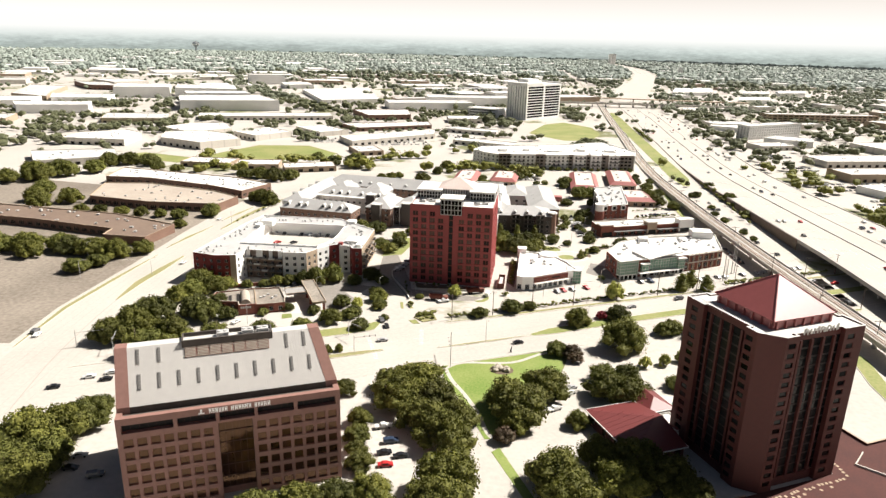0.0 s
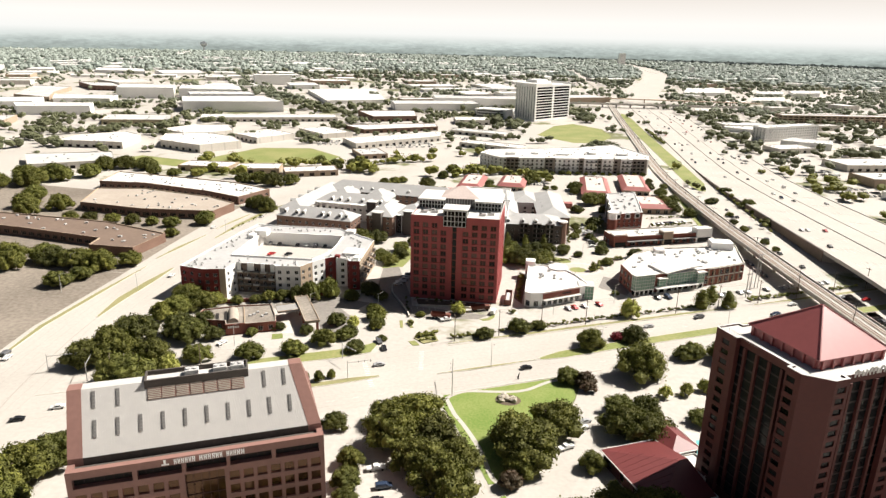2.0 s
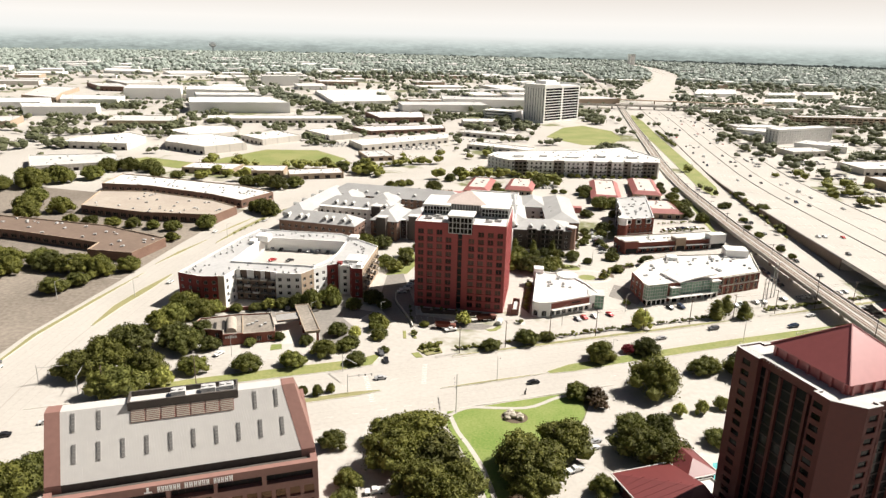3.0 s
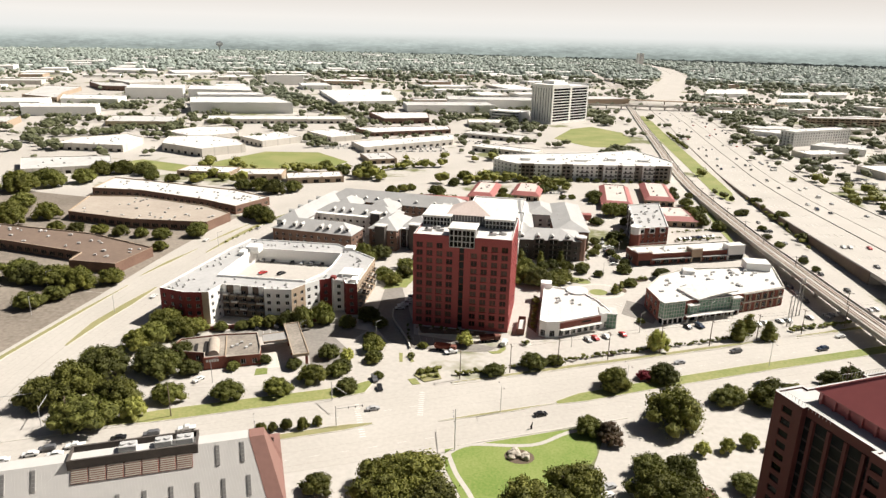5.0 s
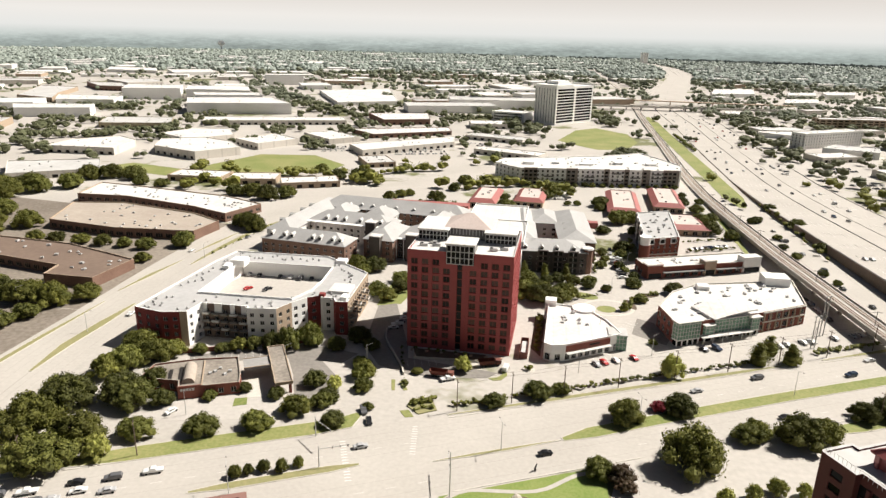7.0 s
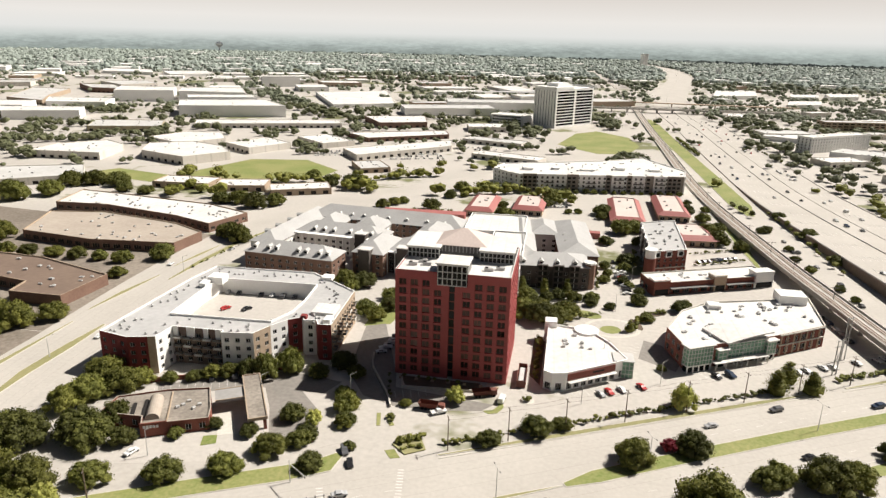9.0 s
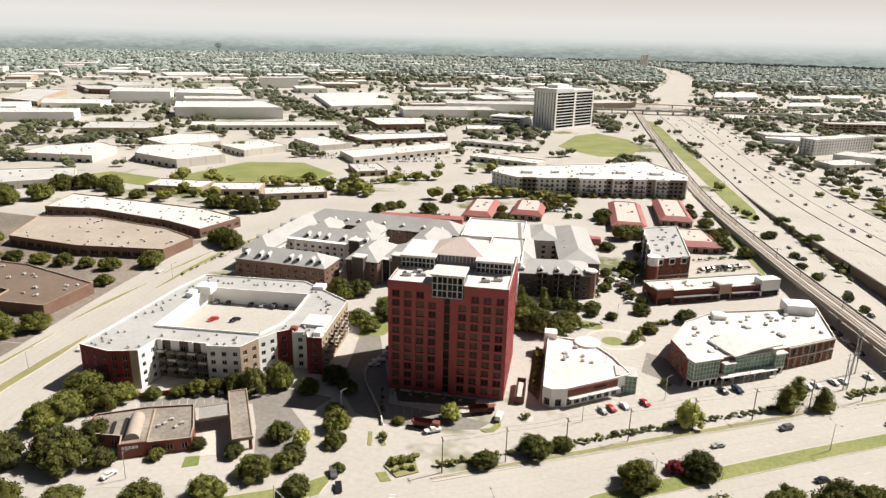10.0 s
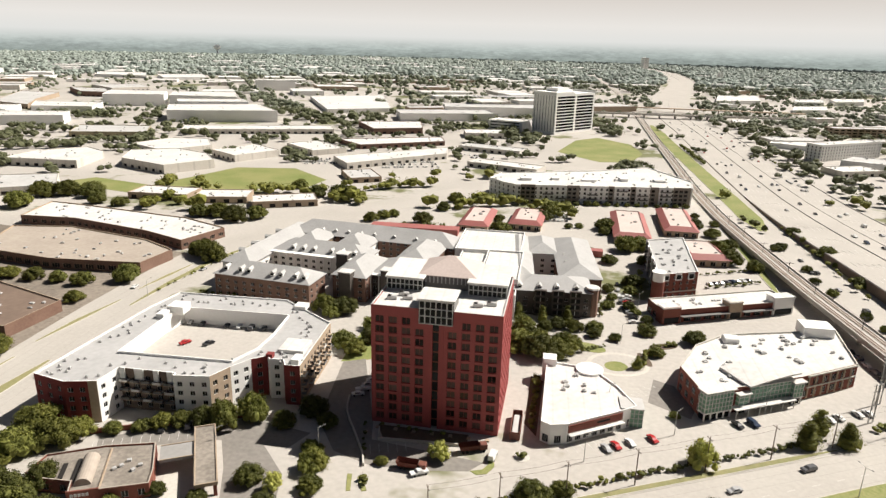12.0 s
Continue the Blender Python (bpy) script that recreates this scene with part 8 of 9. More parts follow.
for i in range(15):
    tree("oak" if i % 3 else "elm", 10 + i * 7.6 + pr.uniform(-1.5, 1.5), 650 + i * 1.1 + pr.uniform(-1, 1), pr.uniform(2.0, 3.2), pr)
for x, y, r in ((-94.5, 310.5, 5.6), (-87, 316, 5.4), (-101, 309.5, 4.0)):
    ob = tree("elm", x, y, r, pr)
    ob.scale = (r, r, r * 1.75)
for x, y, r in ((-80, 230, 2.5), (-77, 232, 2.1), (-73, 234, 2.4), (-68, 235, 2.5), (-64, 238, 2.1)):
    ob = tree("oak", x, y, r, pr)
    ob.scale = (r * 0.9, r * 0.9, r * 1.5)
for x, y in ((-4, 420), (7, 418.5), (18, 420.5)):
    tree("conifer", x, y, 3.2, pr)
tree("crimson", 46, 289, 3.2, pr)
for x, y, r in ((23, 249, 4.8), (29, 247, 4.4), (30, 243, 3.4), (3, 184, 4.0)):
    tree("rusty" if x > 25 or y < 200 else "elm", x, y, r, pr)


def hedge(a, b, n, r, seed, label="clipped dark shrubs along the verge"):
    """A broken row of low shrubs as one planted bed."""
    pr = random.Random(seed)
    rows = []
    for i in range(n):
        t = (i + pr.uniform(-0.3, 0.3)) / max(1, n - 1)
        rows.append((a[0] + (b[0] - a[0]) * t, a[1] + (b[1] - a[1]) * t + pr.uniform(-0.6, 0.6), r * pr.uniform(0.6, 1.25)))
    return woods("hedge", rows, label, 2, 14, pr.choice((LEAF_DARK, LEAF_MID)), seed)


hedge(on_road(-76, 27.5), on_road(-10, 27.5), 54, 1.05, 401)
hedge(on_road(-10, 27.5), on_road(58, 27.5), 50, 1.15, 402)
hedge(on_road(80, 28), on_road(150, 28), 52, 1.15, 403)
hedge((-38, 277.5), (-31, 280.5), 10, 1.5, 404, "dark shrubs round a corner bed")
hedge((-36, 274.5), (-31, 277), 6, 1.1, 440, "dark shrubs round a corner bed")
hedge((-43.2, 291), (-42.2, 288.4), 3, 1.2, 441, "dark clipped shrubs on an islet")
hedge((-50, 318), (-46, 303), 6, 1.0, 405, "dark shrubs beside the ramp")
hedge((-120, 303), (-92, 314), 14, 1.3, 406, "dark shrubs below the apartments")
hedge((46.5, 381), (49.5, 392), 12, 1.3, 407, "low shrubs in a curved planting bed")
hedge((24, 390), (33, 396), 8, 1.0, 408, "low shrubs round a small lawn")
hedge((52.5, 398.5), (63, 402.5), 11, 1.3, 409, "dark shrubs in a parking island")
hedge((4, 327), (5.4, 362), 16, 1.7, 410, "mixed shrubs beside the restaurant")
hedge((0.2, 310.4), (2.2, 311.4), 4, 1.3, 436, "dark clipped shrubs in a round island")
hedge((152, 395), (148, 440), 10, 2.2, 411, "scrubby bushes beside the frontage road")
hedge((172.5, 612), (171, 480), 13, 2.6, 412, "line of dark bushes along the motorway wall")
hedge((177, 1012), (177, 880), 40, 2.6, 413, "dense row of dark bushes beside the motorway")
hedge((92, 478), (122, 492), 16, 1.4, 433, "low hedge between parking rows")
hedge((94, 500), (120, 511), 14, 1.2, 434, "low hedge between parking rows")
hedge((34, 428), (36, 470), 14, 1.3, 435, "dark shrubs along the apartment street")
hedge((258, 860), (257, 940), 10, 2.4, 414, "line of dark bushes along the motorway")
hedge((150, 640), (156, 600), 4, 3.0, 415, "scrubby bushes at the end of the verge")
hedge((-180, 420), (-170, 480), 12, 1.2, 416, "low shrubs in the avenue median")
hedge((-88, 560), (-60, 566), 10, 2.4, 417, "dark bushes along the parking lot")
hedge((-20, 532), (40, 532), 14, 1.6, 418, "green hedge before the carports")
hedge((60, 497), (58, 470), 8, 2.2, 419, "dark trees along the shaded street")
hedge((-106, 411), (-160, 420), 14, 1.6, 420, "dark shrubs below the brick apartments")
hedge((-24, 318), (-44, 320), 6, 1.0, 421, "dark shrubs below the tower")


# ---- vehicles ----
def car_model(name, paint, label, kind="car"):
    """A car as a thing: lofted body, dark glasshouse, four wheels."""
    r = root(name, 0, -400, 0, 0, label, "car", "cars")
    L_, W_, H_ = {"car": (4.6, 1.82, 1.45), "suv": (4.9, 1.95, 1.75), "pickup": (5.6, 1.98, 1.8), "van": (5.4, 2.0, 2.2)}[kind]
    prof = {"car": [(-0.5, 0.35), (-0.5, 0.62), (-0.46, 0.72), (-0.3, 0.76), (-0.18, 1.0), (0.12, 1.0), (0.27, 0.70), (0.45, 0.62), (0.5, 0.5), (0.5, 0.3)],
            "suv": [(-0.5, 0.33), (-0.5, 0.66), (-0.46, 0.96), (-0.40, 1.0), (0.12, 1.0), (0.25, 0.68), (0.46, 0.62), (0.5, 0.5), (0.5, 0.3)],
            "pickup": [(-0.5, 0.35), (-0.5, 0.62), (-0.16, 0.62), (-0.14, 0.98), (0.1, 1.0), (0.2, 0.68), (0.46, 0.62), (0.5, 0.5), (0.5, 0.3)],
            "van": [(-0.5, 0.25), (-0.5, 0.95), (-0.47, 1.0), (0.25, 1.0), (0.38, 0.6), (0.5, 0.5), (0.5, 0.25)]}[kind]
    bm = bmesh.new()
    rings = []
    for t, tuck in ((-1, 0.0), (-0.97, 1.0), (0.97, 1.0), (1, 0.0)):
        ring = []
        for x, z in prof:
            narrow = 0.84 if z > 0.68 else 1.0
            ring.append(bm.verts.new((x * L_ * (1 if tuck else 0.985), t * W_ / 2 * narrow, (z if tuck else z * 0.97 + 0.01) * H_)))
        rings.append(ring)
    n = len(prof)
    for a, b in zip(rings, rings[1:]):
        for i in range(n):
            bm.faces.new((a[i], a[(i + 1) % n], b[(i + 1) % n], b[i]))
    bm.faces.new(rings[0][::-1]), bm.faces.new(rings[-1])
    part("body", bm, paint, r)
    bm = bmesh.new()
    top = 0.96 * H_
    x0, x1 = {"car": (-0.26, 0.21), "suv": (-0.47, 0.19), "pickup": (-0.145, 0.155), "van": (0.0, 0.34)}[kind]
    vs = [bm.verts.new(p) for p in ((x0 * L_, -W_ * 0.432, 0.70 * H_), (x1 * L_, -W_ * 0.432, 0.70 * H_), (x1 * L_, W_ * 0.432, 0.70 * H_), (x0 * L_, W_ * 0.432, 0.70 * H_),
                                   (x0 * L_ + 0.25, -W_ * 0.43, top), (x1 * L_ - 0.5, -W_ * 0.43, top), (x1 * L_ - 0.5, W_ * 0.43, top), (x0 * L_ + 0.25, W_ * 0.43, top))]
    for q in ((0, 1, 5, 4), (1, 2, 6, 5), (2, 3, 7, 6), (3, 0, 4, 7)):
        bm.faces.new([vs[i] for i in q])
    part("window_band", bm, M_GLASS, r, "dark car windows")
    w = bmesh.new()
    bmesh.ops.create_cone(w, cap_ends=True, segments=12, radius1=0.34, radius2=0.34, depth=0.24, matrix=pose(0, 0, 0, 90))
    w = mesh_of(w, "wheel", M_TYRE)
    for sx in (-0.31, 0.32):
        for sy in (-1, 1):
            part("wheel", w, None, r, at=pose(sx * L_, sy * (W_ / 2 - 0.1), 0.34))
    return r


def paint(name, col):
    return mat(name, col, tuple(c * 0.9 for c in col), rough=0.25, spec=0.6)


P_WHITE, P_BLACK, P_RED = paint("white_car_paint", (0.72, 0.72, 0.70)), paint("black_car_paint", (0.02, 0.02, 0.022)), paint("red_car_paint", (0.42, 0.03, 0.03))
P_GREY, P_SILVER, P_BLUE = paint("grey_car_paint", (0.12, 0.12, 0.125)), paint("silver_car_paint", (0.42, 0.42, 0.42)), paint("dark_blue_car_paint", (0.03, 0.045, 0.08))
MODELS = [car_model("car", P_WHITE, "white saloon car on the pavement"), car_model("car", P_BLACK, "black saloon car on the pavement"), car_model("car", P_RED, "red saloon car on the pavement"),
          car_model("car", P_GREY, "dark grey estate car on the pavement", "suv"), car_model("car", P_SILVER, "silver saloon car on the pavement"), car_model("pickup_truck", P_WHITE, "white pickup truck on the pavement", "pickup"),
          car_model("car", P_BLUE, "dark blue estate car on the pavement", "suv"), car_model("van", P_WHITE, "white panel van on the pavement", "van")]
used = set()


def park(k, x, y, turn, z=0.05):
    m = pose(x, y, z, 0, 0, turn)
    if k not in used:
        used.add(k)
        MODELS[k].matrix_basis = m
        return MODELS[k]
    return copy_thing(MODELS[k], m)


R_ = 25.3
# on the main road and its crossing
for k, u, v, back in ((4, 12, 14, 180), (6, 78, 9, 180), (0, 96, 17, 180), (0, 128, 18, 180), (2, 138, 12, 180), (1, 30, -9, 0), (3, -200, 9, 180), (0, -214, 13, 180), (1, -232, 7, 180)):
    park(k, *on_road(u, v), R_ + back)
for k, x, y in ((5, -103.7, 227.8), (3, -113, 223.1), (1, -121.7, 219.4), (0, -118.8, 216.2), (4, -111.2, 217.6), (4, -123.6, 211.8), (5, -131.9, 213.3), (0, -134.9, 208.4), (1, -141, 202.2), (3, -139, 210.4), (0, -148, 203)):
    park(k, x, y, R_ + 180)
for k, x, y, t in ((4, -48.6, 250, R_), (1, -49.6, 264.3, -70), (1, 7.6, 256.4, R_), (3, 86.8, 319.3, R_ + 180), (0, -115.5, 258.4, 70)):
    park(k, x, y, t)
for k, x, y, t in ((3, -53, 270.2, -66), (0, -175, 330, 92), (0, -194, 420, 92), (3, -193, 236, 100), (0, -190, 233, 100), (4, -174, 452, 85), (0, -150, 540, 60), (4, -110, 600, 50), (0, -166, 505, 70)):
    park(k, x, y, t)
# office lot beside the park trees
for k, x, y, t in ((6, -32.1, 178.2, 20), (1, -27.8, 171.0, 20)):
    park(k, x, y, t)
# shopping forecourts
for k, x, y in ((4, 27.3, 319.5), (2, 30.4, 321.6), (0, 35.1, 324), (2, 42.5, 327.5), (1, 72.1, 341.3), (6, 77.6, 343.2), (1, 62.5, 349)):
    park(k, x, y, -62)
for i in range(16):
    park((0, 3, 4, 1, 6, 0, 5, 2)[(i * 5 + i // 3) % 8], *on_road(70 + i * 4.2 + (6 if i > 7 else 0), 37 + (i % 2) * 0.4), 115) if i not in (2, 5, 6, 11) else None
for i in range(9):
    park((0, 1, 3, 4, 6, 0, 2, 4, 5)[i], 48 + (i % 3) * 0.3, 424 + i * 4.0, 12)
for i in range(9):
    park((1, 3, 0, 6, 1, 4, 0, 3, 5)[i], 137 - i * 0.5, 385 + i * 6.2, 96)
for i in range(7):
    park((0, 5, 4, 0, 3, 0, 4)[i], -57.5 + i * 0.9, 338 + i * 3.6, 20)
for i, k in enumerate((1, 3, 0)):
    park(k, -113 + i * 7.5, 307.8 + i * 3.2 - 3, 113)
park(0, -93, 312, 20)
for k, x, y in ((2, -128, 349), (1, -119, 350)):
    park(k, x, y, 60, 8.55)
for i in range(7):
    if i not in (2,):
        park((4, 1, 3, 1, 0, 3, 1)[i], -135 + i * 5.2, 367.0 - (i % 2) * 0.3, 92, 8.55)
for k, x, y, t in ((5, -36, 186, 20), (1, -33, 172, 20), (2, -31.5, 166, 15), (0, -42, 168, 15), (4, 24, 214, 35), (0, 26, 217, 35), (4, 27, 221, 35), (5, 20, 205, 35), (1, 44, 158, 30), (3, 50, 156, 30), (1, -121, 152, 10), (4, -122, 158, 20), (3, -112, 150, 24)):
    park(k, x, y, t)
for i in range(8):
    park((0, 1, 4, 3, 6, 0, 5, 1)[i], 95 + i * 3.2, 484.5 + i * 1.5, 115)
for i in range(5):
    park((1, 3, 0, 4, 1)[i], 44.5 + i * 0.3, 440 + i * 8.5, 84)
# motorway traffic
pr = random.Random(31)
for i in range(88):
    j = pr.randrange(6, 46)
    off = pr.choice((-30.8, -27.2, -23.4, -19.7, -15.5, -4.5, 0.5, 14.8, 18.5, 22.3, 26, 30))
    p, q = HWY[j], HWY[j + 1]
    t = pr.random()
    d = (q - p).normalized()
    c = p + (q - p) * t + Vector((-d.y, d.x)) * off
    park(pr.choice((0, 0, 1, 1, 3, 4, 4, 6, 5, 2, 7)), c.x, c.y, math.degrees(math.atan2(d.y, d.x)) + (180 if off > 0 else 0), zs[j] + (zs[j + 1] - zs[j]) * t + 0.03)
for i in range(14):
    j = pr.randrange(3, 18)
    p, q = FRONT[j], FRONT[j + 1]
    d = (q - p).normalized()
    c = p + Vector((-d.y, d.x)) * pr.choice((-3, 0.5, 3.6))
    park(pr.choice((0, 1, 3, 4)), c.x, c.y, math.degrees(math.atan2(d.y, d.x)), 0.06)
# packed lots farther off
pr = random.Random(8)
lots = bmesh.new()
for cx, cy, turn, nr, nc in ((-150, 770, 20, 3, 20), (-230, 770, 20, 3, 16), (370, 620, 14, 4, 18), (420, 560, 14, 4, 14), (380, 790, 18, 3, 18), (-90, 860, -20, 2, 16), (0, 600, 5, 3, 9), (320, 890, 20, 2, 14), (-40, 1010, 10, 3, 12), (278, 610, 14, 3, 28), (284, 705, 14, 2, 11), (290, 785, 18, 3, 11), (430, 640, 14, 4, 20), (360, 980, 33, 2, 26), (480, 900, 20, 4, 18), (300, 560, 14, 2, 6), (520, 760, 14, 4, 18)):
    e = Vector((math.cos(radians(turn)), math.sin(radians(turn))))
    n = Vector((-e.y, e.x))
    for a in range(nr):
        for b in range(nc):
            if pr.random() < 0.7:
                p = Vector((cx, cy)) + e * (b * 2.9) + n * (a * 13 + (a % 2) * 0.5)
                k = pr.choice((0, 0, 1, 2, 1))
                for z0, z1, w, l in ((0.3, 0.85, 0.9, 2.2), (0.85, 1.45, 0.75, 1.1)):
                    cs = [p + e * sx * w + n * sy * l for sx, sy in ((-1, -1), (1, -1), (1, 1), (-1, 1))]
                    prism(lots, [tuple(c) for c in cs], z0, z1, k)
tagged(new("parked_cars", mesh_of(lots, "parked_cars", [P_WHITE, P_GREY, P_SILVER])), "rows of parked cars in distant lots", "cars", kind="stuff")


def dump_truck(x, y, turn):
    r = root("dump_truck", x, y, 0.03, turn, "rust-red dump truck parked before the tower", "truck")
    bm = bmesh.new()
    vs = [bm.verts.new(p) for p in ((-4.2, -1.2, 1.1), (1.6, -1.2, 1.1), (1.6, 1.2, 1.1), (-4.2, 1.2, 1.1), (-4.8, -1.4, 2.7), (1.8, -1.4, 2.7), (1.8, 1.4, 2.7), (-4.8, 1.4, 2.7))]
    for q in ((3, 2, 1, 0), (0, 1, 5, 4), (1, 2, 6, 5), (2, 3, 7, 6), (3, 0, 4, 7)):
        bm.faces.new([vs[i] for i in q])
    bmesh.ops.solidify(bm, geom=bm.faces[:], thickness=0.12)
    part("tipper_body", bm, M_RUST, r)
    bm = bmesh.new()
    box(bm, 2.0, -1.15, 0.7, 4.2, 1.15, 2.6, 0, 0.12)
    part("cab", bm, M_RUST, r)
    bm = bmesh.new()
    box(bm, -4.2, -0.45, 0.7, 4.1, 0.45, 1.05)
    part("chassis", bm, M_DARK, r)
    w = bmesh.new()
    bmesh.ops.create_cone(w, cap_ends=True, segments=14, radius1=0.5, radius2=0.5, depth=0.35, matrix=pose(0, 0, 0, 90))
    w = mesh_of(w, "wheel", M_TYRE)
    for sx in (-3.4, -2.2, 3.1):
        for sy in (-1.0, 1.0):
            part("wheel", w, None, r, at=pose(sx, sy, 0.5))


dump_truck(-13.6, 311.4, 20)
dump_truck(-30.5, 299.2, -4)


def skip_container(x, y, turn, l, label):
    r = root("skip_container", x, y, 0.02, turn, label, "container")
    bm = bmesh.new()
    box(bm, -l / 2, -1.6, 0.15, l / 2, 1.6, 0.3)
    for a in ((-l / 2, -1.6, l / 2, -1.45), (-l / 2, 1.45, l / 2, 1.6), (-l / 2, -1.45, -l / 2 + 0.15, 1.45), (l / 2 - 0.15, -1.45, l / 2, 1.45)):
        box(bm, a[0], a[1], 0.3, a[2], a[3], 2.9)
    part("shell", bm, M_RUST, r)
    bm = bmesh.new()
    box(bm, -l / 2 + 1, -1.2, 0.3, l / 2 - 1.5, 1.1, 2.0, 0, 0.2)
    part("load", bm, M_ROOF2, r, "pale rubble load")
    for i in range(int(l / 1.2)):
        bm = bmesh.new()
        box(bm, -l / 2 + 0.3 + i * 1.2, -1.7, 0.2, -l / 2 + 0.42 + i * 1.2, -1.6, 2.8)
        part("rib", bm, M_RUST, r)


skip_container(-1.1, 326.5, 88, 14, "rust-red open container beside the tower")
park(7, -7.5, 309, 80), park(0, -24.5, 312, 20), park(5, -28, 297, 30)


# ---- street furniture ----
def utility_pole(x, y, turn, h=12.0):
    r = root("utility_pole", x, y, 0, turn, "weathered wooden utility pole with a crossarm", "pole", "utility poles")
    bm = bmesh.new()
    bmesh.ops.create_cone(bm, cap_ends=True, segments=8, radius1=0.2, radius2=0.13, depth=h, matrix=Matrix.Translation((0, 0, h / 2 - 0.1)))
    part("post", bm, M_WOOD, r)
    bm = bmesh.new()
    bar(bm, (-1.3, 0, h - 0.8), (1.3, 0, h - 0.8), 0.14, 0.16)
    part("crossarm", bm, M_WOOD, r)
    for s_ in (-1.15, 0.0, 1.15):
        bm = bmesh.new()
        bmesh.ops.create_cone(bm, cap_ends=True, segments=6, radius1=0.08, radius2=0.05, depth=0.3, matrix=Matrix.Translation((s_, 0, h - 0.57)))
        part("insulator", bm, M_GREYW, r)


POLES = [on_road(u, 24.4) for u in (-76, -56, -36, -14, 10, 34, 58, 82, 106, 130, 152)]
for p in POLES:
    utility_pole(*p, R_ + 90)
for u in (60, 92, 120):
    utility_pole(*on_road(u, -19), R_ + 90, 11)
for u in (-206, -176):
    utility_pole(*on_road(u, 25), R_ + 90, 12)
wire = bmesh.new()
for a, b in zip(POLES, POLES[1:]):
    for off in (-1.1, 1.1):
        prev = None
        for k in range(7):
            t = k / 6
            x, y = a[0] + (b[0] - a[0]) * t, a[1] + (b[1] - a[1]) * t
            q = (x - U.y * off, y + U.x * off, 11.4 - 0.5 * math.sin(math.pi * t))
            if prev:
                bar(wire, prev, q, 0.035, 0.035)
            prev = q
tagged(new("overhead_wire", mesh_of(wire, "overhead_wire", M_POLE)), "thin sagging overhead wires between poles", "wire", kind="stuff")


def street_lamp(x, y, turn, h=10.0, arms=1):
    r = root("street_lamp", x, y, 0, turn, "tall slim steel street lamp", "street lamp", "street lamps")
    bm = bmesh.new()
    bmesh.ops.create_cone(bm, cap_ends=True, segments=8, radius1=0.14, radius2=0.08, depth=h, matrix=Matrix.Translation((0, 0, h / 2 - 0.05)))
    part("post", bm, M_METAL, r)
    for s_ in ((1,), (1, -1))[arms - 1]:
        bm = bmesh.new()
        bar(bm, (0, 0, h - 0.2), (s_ * 2.2, 0, h + 0.25), 0.09, 0.09)
        a = part("arm", bm, M_METAL, r)
        bm = bmesh.new()
        box(bm, s_ * 2.2 - 0.35, -0.16, h + 0.15, s_ * 2.2 + 0.35, 0.16, h + 0.33, 0, 0.04)
        part("lamp_head", bm, M_GREYW, r)


for u, v in ((-70, -0.9), (-20, 1.3), (45, 2.7), (110, 2.6), (170, 2.5), (-150, 0)):
    street_lamp(*on_road(u, v), R_ + 90, 10, 2)
for x, y in ((-60, 302), (20, 312), (50, 332), (84, 352), (30, 345), (-90, 296), (-110, 258), (40, 400), (52, 440), (-182, 310), (-181, 410), (-215, 300), (-230, 330)):
    street_lamp(x, y, 40, 9)


def signal_mast(x, y, turn, reach, h=7.4):
    r = root("traffic_signal", x, y, 0, turn, "grey traffic signal mast with a long arm", "traffic signal", "traffic signals")
    bm = bmesh.new()
    bmesh.ops.create_cone(bm, cap_ends=True, segments=8, radius1=0.17, radius2=0.12, depth=h, matrix=Matrix.Translation((0, 0, h / 2 - 0.1)))
    part("post", bm, M_METAL, r)
    bm = bmesh.new()
    bar(bm, (0, 0, 6.2), (reach, 0, 6.7), 0.16, 0.16)
    part("arm", bm, M_METAL, r)
    for k in range(3):
        bm = bmesh.new()
        x_ = reach * (0.45 + 0.25 * k)
        box(bm, x_ - 0.13, -0.16, 5.75 + x_ * 0.035, x_ + 0.13, 0.1, 6.6 + x_ * 0.035, 0, 0.03)
        part("signal_head", bm, M_GREYW, r)


signal_mast(-18.5, 231.8, 100, 12, 14.5)
signal_mast(-58.0, 238.5, 20, 9)
signal_mast(-64.0, 253.5, -40, 9)
signal_mast(-168, 226, 20, 14)
signal_mast(-150, 222, 110, 14)


def lattice_pole(x, y, h):
    r = root("steel_pylon", x, y, 0, 30, "slim grey transmission pole with arms", "pylon")
    for dx in (-1.1, 1.1):
        bm = bmesh.new()
        bmesh.ops.create_cone(bm, cap_ends=True, segments=8, radius1=0.25, radius2=0.16, depth=h, matrix=Matrix.Translation((dx, 0, h / 2 - 0.1)))
        part("leg", bm, M_METAL, r)
    bm = bmesh.new()
    for z in (h - 0.6, h - 3):
        bar(bm, (-2.4, 0, z), (2.4, 0, z), 0.2, 0.2)
    bar(bm, (-1.1, 0, 4), (1.1, 0, h - 4), 0.1, 0.1)
    bar(bm, (1.1, 0, 4), (-1.1, 0, h - 4), 0.1, 0.1)
    part("bracing", bm, M_METAL, r)


lattice_pole(126.5, 366, 19)
lattice_pole(118, 352, 15)


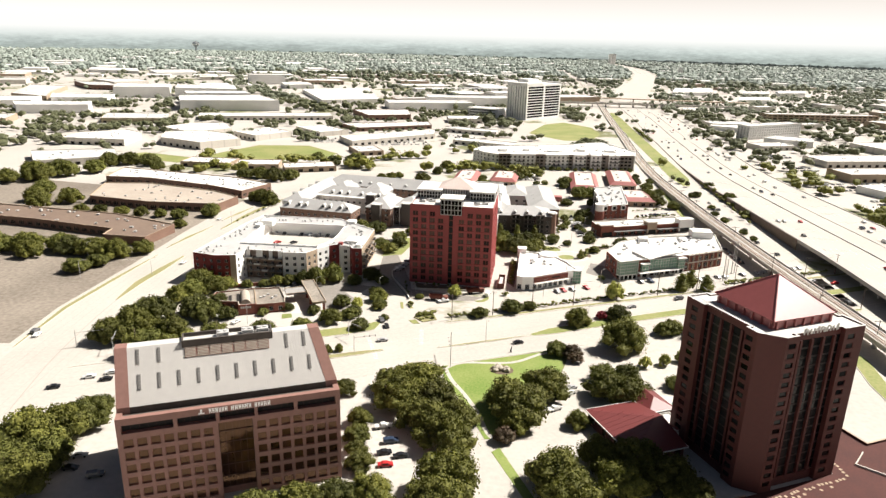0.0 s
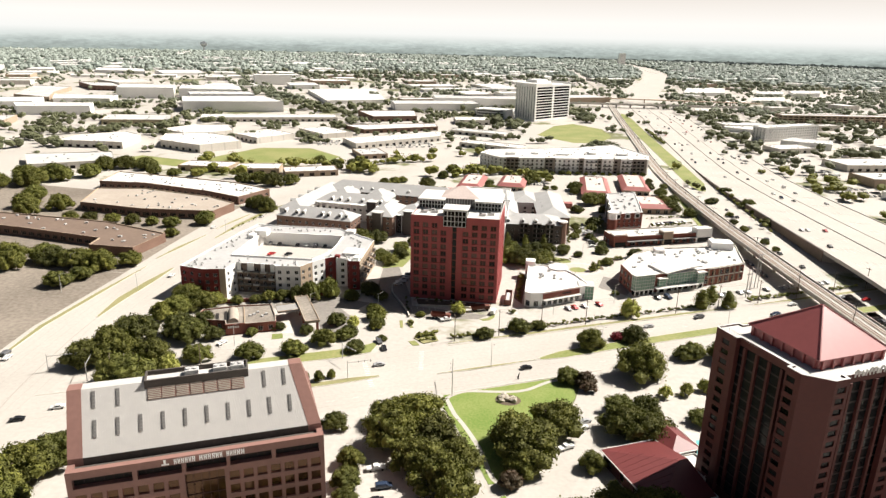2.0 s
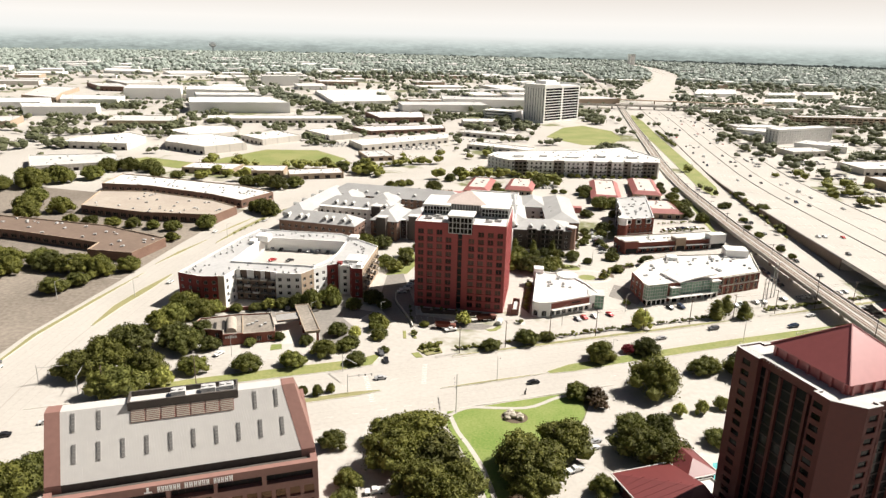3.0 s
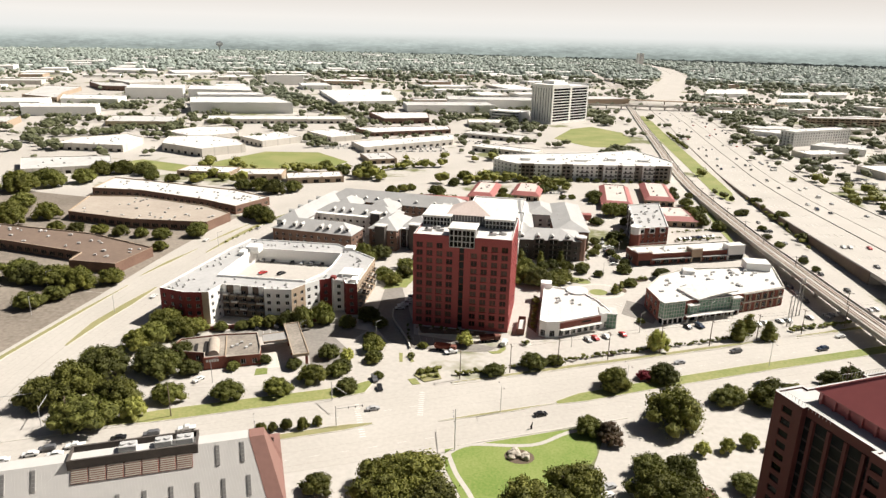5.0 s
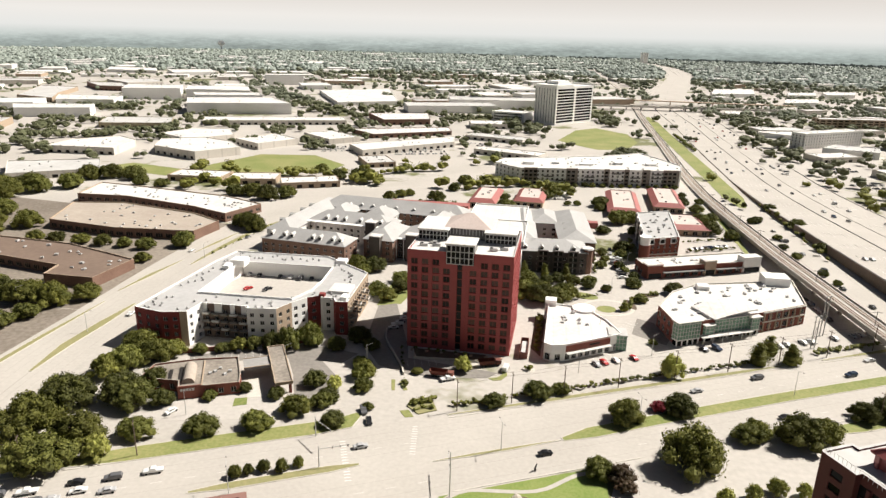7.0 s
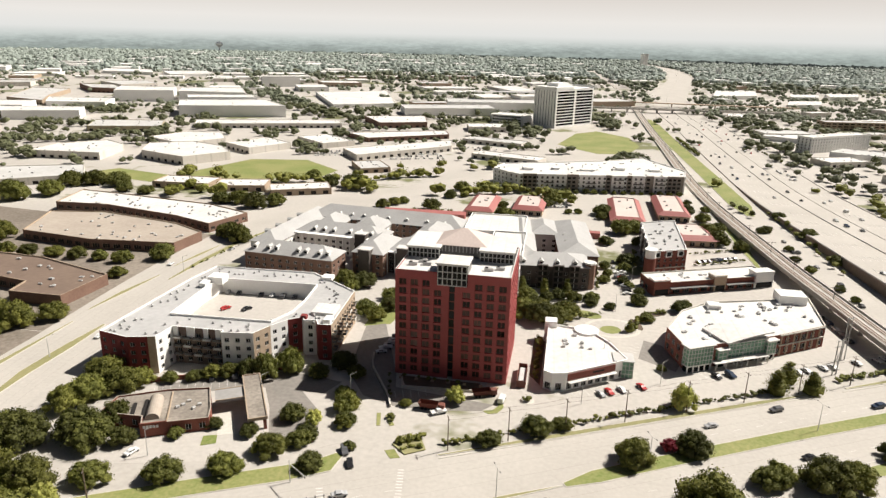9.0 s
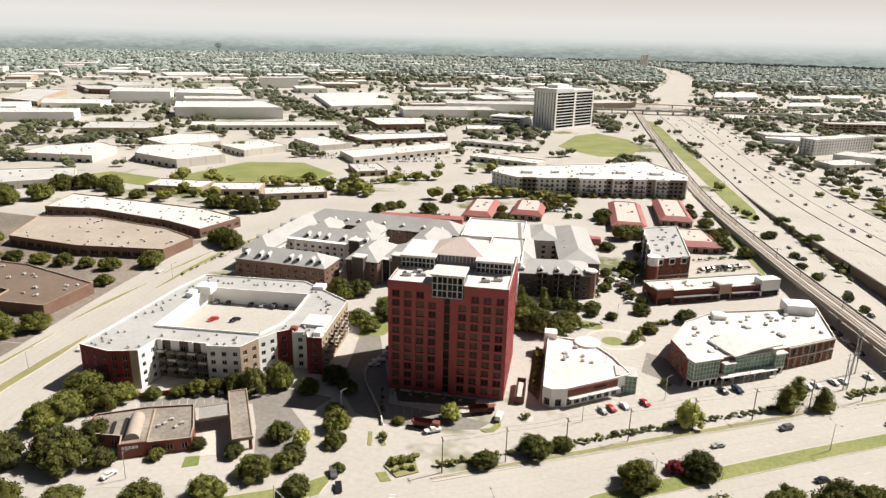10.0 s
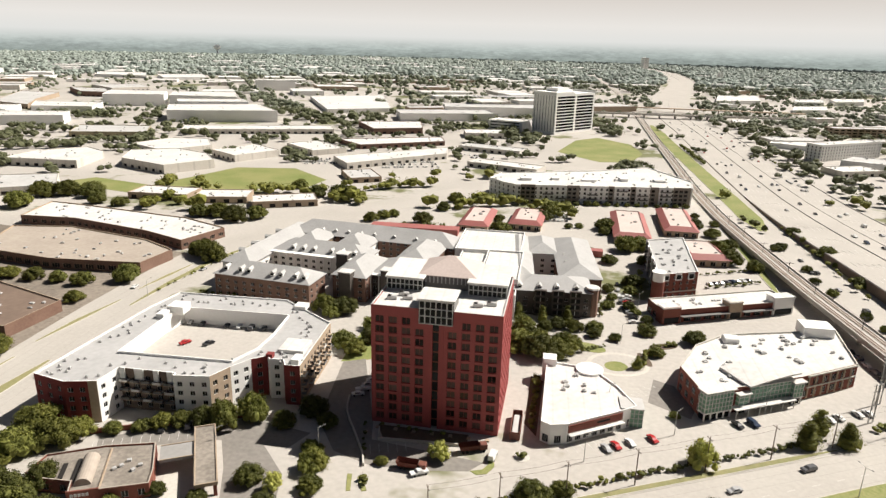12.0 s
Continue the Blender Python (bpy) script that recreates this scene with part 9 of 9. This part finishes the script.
# ---- park: stone group, statue-like post, benches ----
def boulder_group(x, y):
    pr = random.Random(6)
    for k in range(11):
        a = k * 2.1
        bm = bmesh.new()
        bmesh.ops.create_icosphere(bm, subdivisions=2, radius=1.0)
        s = pr.uniform(0.7, 1.5)
        for v in bm.verts:
            v.co = Vector((v.co.x * s * 1.2, v.co.y * s * 0.8, v.co.z * s * 0.8)) * (1 + noise.noise(v.co * 1.6 + Vector((k * 7, 0, 0))) * 0.35)
        ob = tagged(new("boulder", mesh_of(bm, "boulder", M_ROCK)), "rough pale landscape boulder on the lawn", "boulder", "park boulders")
        ob.location = (x + pr.uniform(-3, 3), y + pr.uniform(-2.6, 2.6), 0.1 + s * 0.45)
        ob.rotation_euler = (0, 0, a)


slab("boulder_bed", [(1.3 + 4.6 * math.cos(a * math.tau / 14), 231.7 + 3.8 * math.sin(a * math.tau / 14)) for a in range(14)], 0.14, M_SOIL, "dark soil bed in the lawn", "bed")
boulder_group(1.3, 231.7)
bm = bmesh.new()
bmesh.ops.create_cone(bm, cap_ends=True, segments=8, radius1=0.4, radius2=0.2, depth=0.8, matrix=Matrix.Translation((0, 0, 0.4)))
bmesh.ops.create_cone(bm, cap_ends=True, segments=8, radius1=0.32, radius2=0.1, depth=2.2, matrix=Matrix.Translation((0.1, 0, 1.7)) @ pose(0, 0, 0, 8, 12, 0))
ob = tagged(new("sculpture", mesh_of(bm, "sculpture", M_DARK)), "dark abstract bronze sculpture on the lawn", "sculpture")
ob.location = (4.7, 247.8, -0.02)


# ---- road markings ----
bm = bmesh.new()
for v in (10.2, -9.4):
    for i in range(-46, 26):
        u0 = i * 9.0
        if -98 < u0 < -34:
            continue
        a, b = on_road(u0, v), on_road(u0 + 3, v)
        strip(bm, [a, b], 0.10, 0.0, 0.036)
tagged(new("road_dashes", mesh_of(bm, "road_dashes", M_LINE)), "white dashed lane lines on the main road", "road marking", kind="stuff")
bm = bmesh.new()
for c0, c1, n in (((-183, 205), (-160, 201.5), 14), ((-34.3, 265.1), (-32.3, 249.0), 12), ((-55.3, 252.9), (-47.7, 233.3), 15)):
    for i in range(n):
        t = (i + 0.5) / n
        x, y = c0[0] + (c1[0] - c0[0]) * t, c0[1] + (c1[1] - c0[1]) * t
        d = Vector((c1[0] - c0[0], c1[1] - c0[1])).normalized()
        s = Vector((-d.y, d.x)) * 0.9
        strip(bm, [(x - s.x, y - s.y), (x + s.x, y + s.y)], 0.3, 0.0, 0.038)
tagged(new("crosswalk_bars", mesh_of(bm, "crosswalk_bars", M_LINE)), "white crosswalk bars at the junction", "road marking", kind="stuff")
bm = bmesh.new()
for x0, y0, t, n, l in ((-122, 303.5, 24, 11, 5), (66, 339, 27, 12, 5), (16, 315, 27, 9, 5), (-44.5, 304.5, 16, 5, 5), (92, 481, 25, 10, 5), (42, 352, 60, 6, 5), (57, 418, 21, 18, 5), (-128, 291, 24, 12, 5), (-46, 158, 24, 8, 5)):
    e = Vector((math.cos(radians(t)), math.sin(radians(t))))
    f = Vector((-e.y, e.x))
    for i in range(n):
        p = Vector((x0, y0)) + e * (i * 2.75)
        strip(bm, [tuple(p), tuple(p + f * l)], 0.09, 0.0, 0.042)
tagged(new("bay_lines", mesh_of(bm, "bay_lines", M_LINE)), "white parking bay lines on asphalt", "road marking", kind="stuff")


# ---- low walls and ramp beside the tower ----
bm = bmesh.new()
strip(bm, curve_line([(-60, 336), (-58, 326), (-52, 314), (-47, 304), (-45, 298)], 3), 0.5, -0.1, 1.1)
structure("ramp_wall", bm, M_WALK, "low curved concrete ramp wall", "wall")
bm = bmesh.new()
strip(bm, [(-45, 318.5), (-44, 312), (-14, 313.5)], 0.4, -0.1, 0.9)
structure("terrace_wall", bm, M_WALK, "low pale terrace wall before the tower", "wall")
bm = bmesh.new()
strip(bm, [(-136, 298), (-92, 316.5), (-84, 319)], 0.4, -0.1, 1.8)
structure("garden_wall", bm, M_BROWN, "long red brick garden wall", "wall")
slab("shade_bed", [(-43, 314), (-16, 315), (-16, 320), (-46, 321)], 0.05, M_SOIL, "dark planted terrace below the tower", "bed")
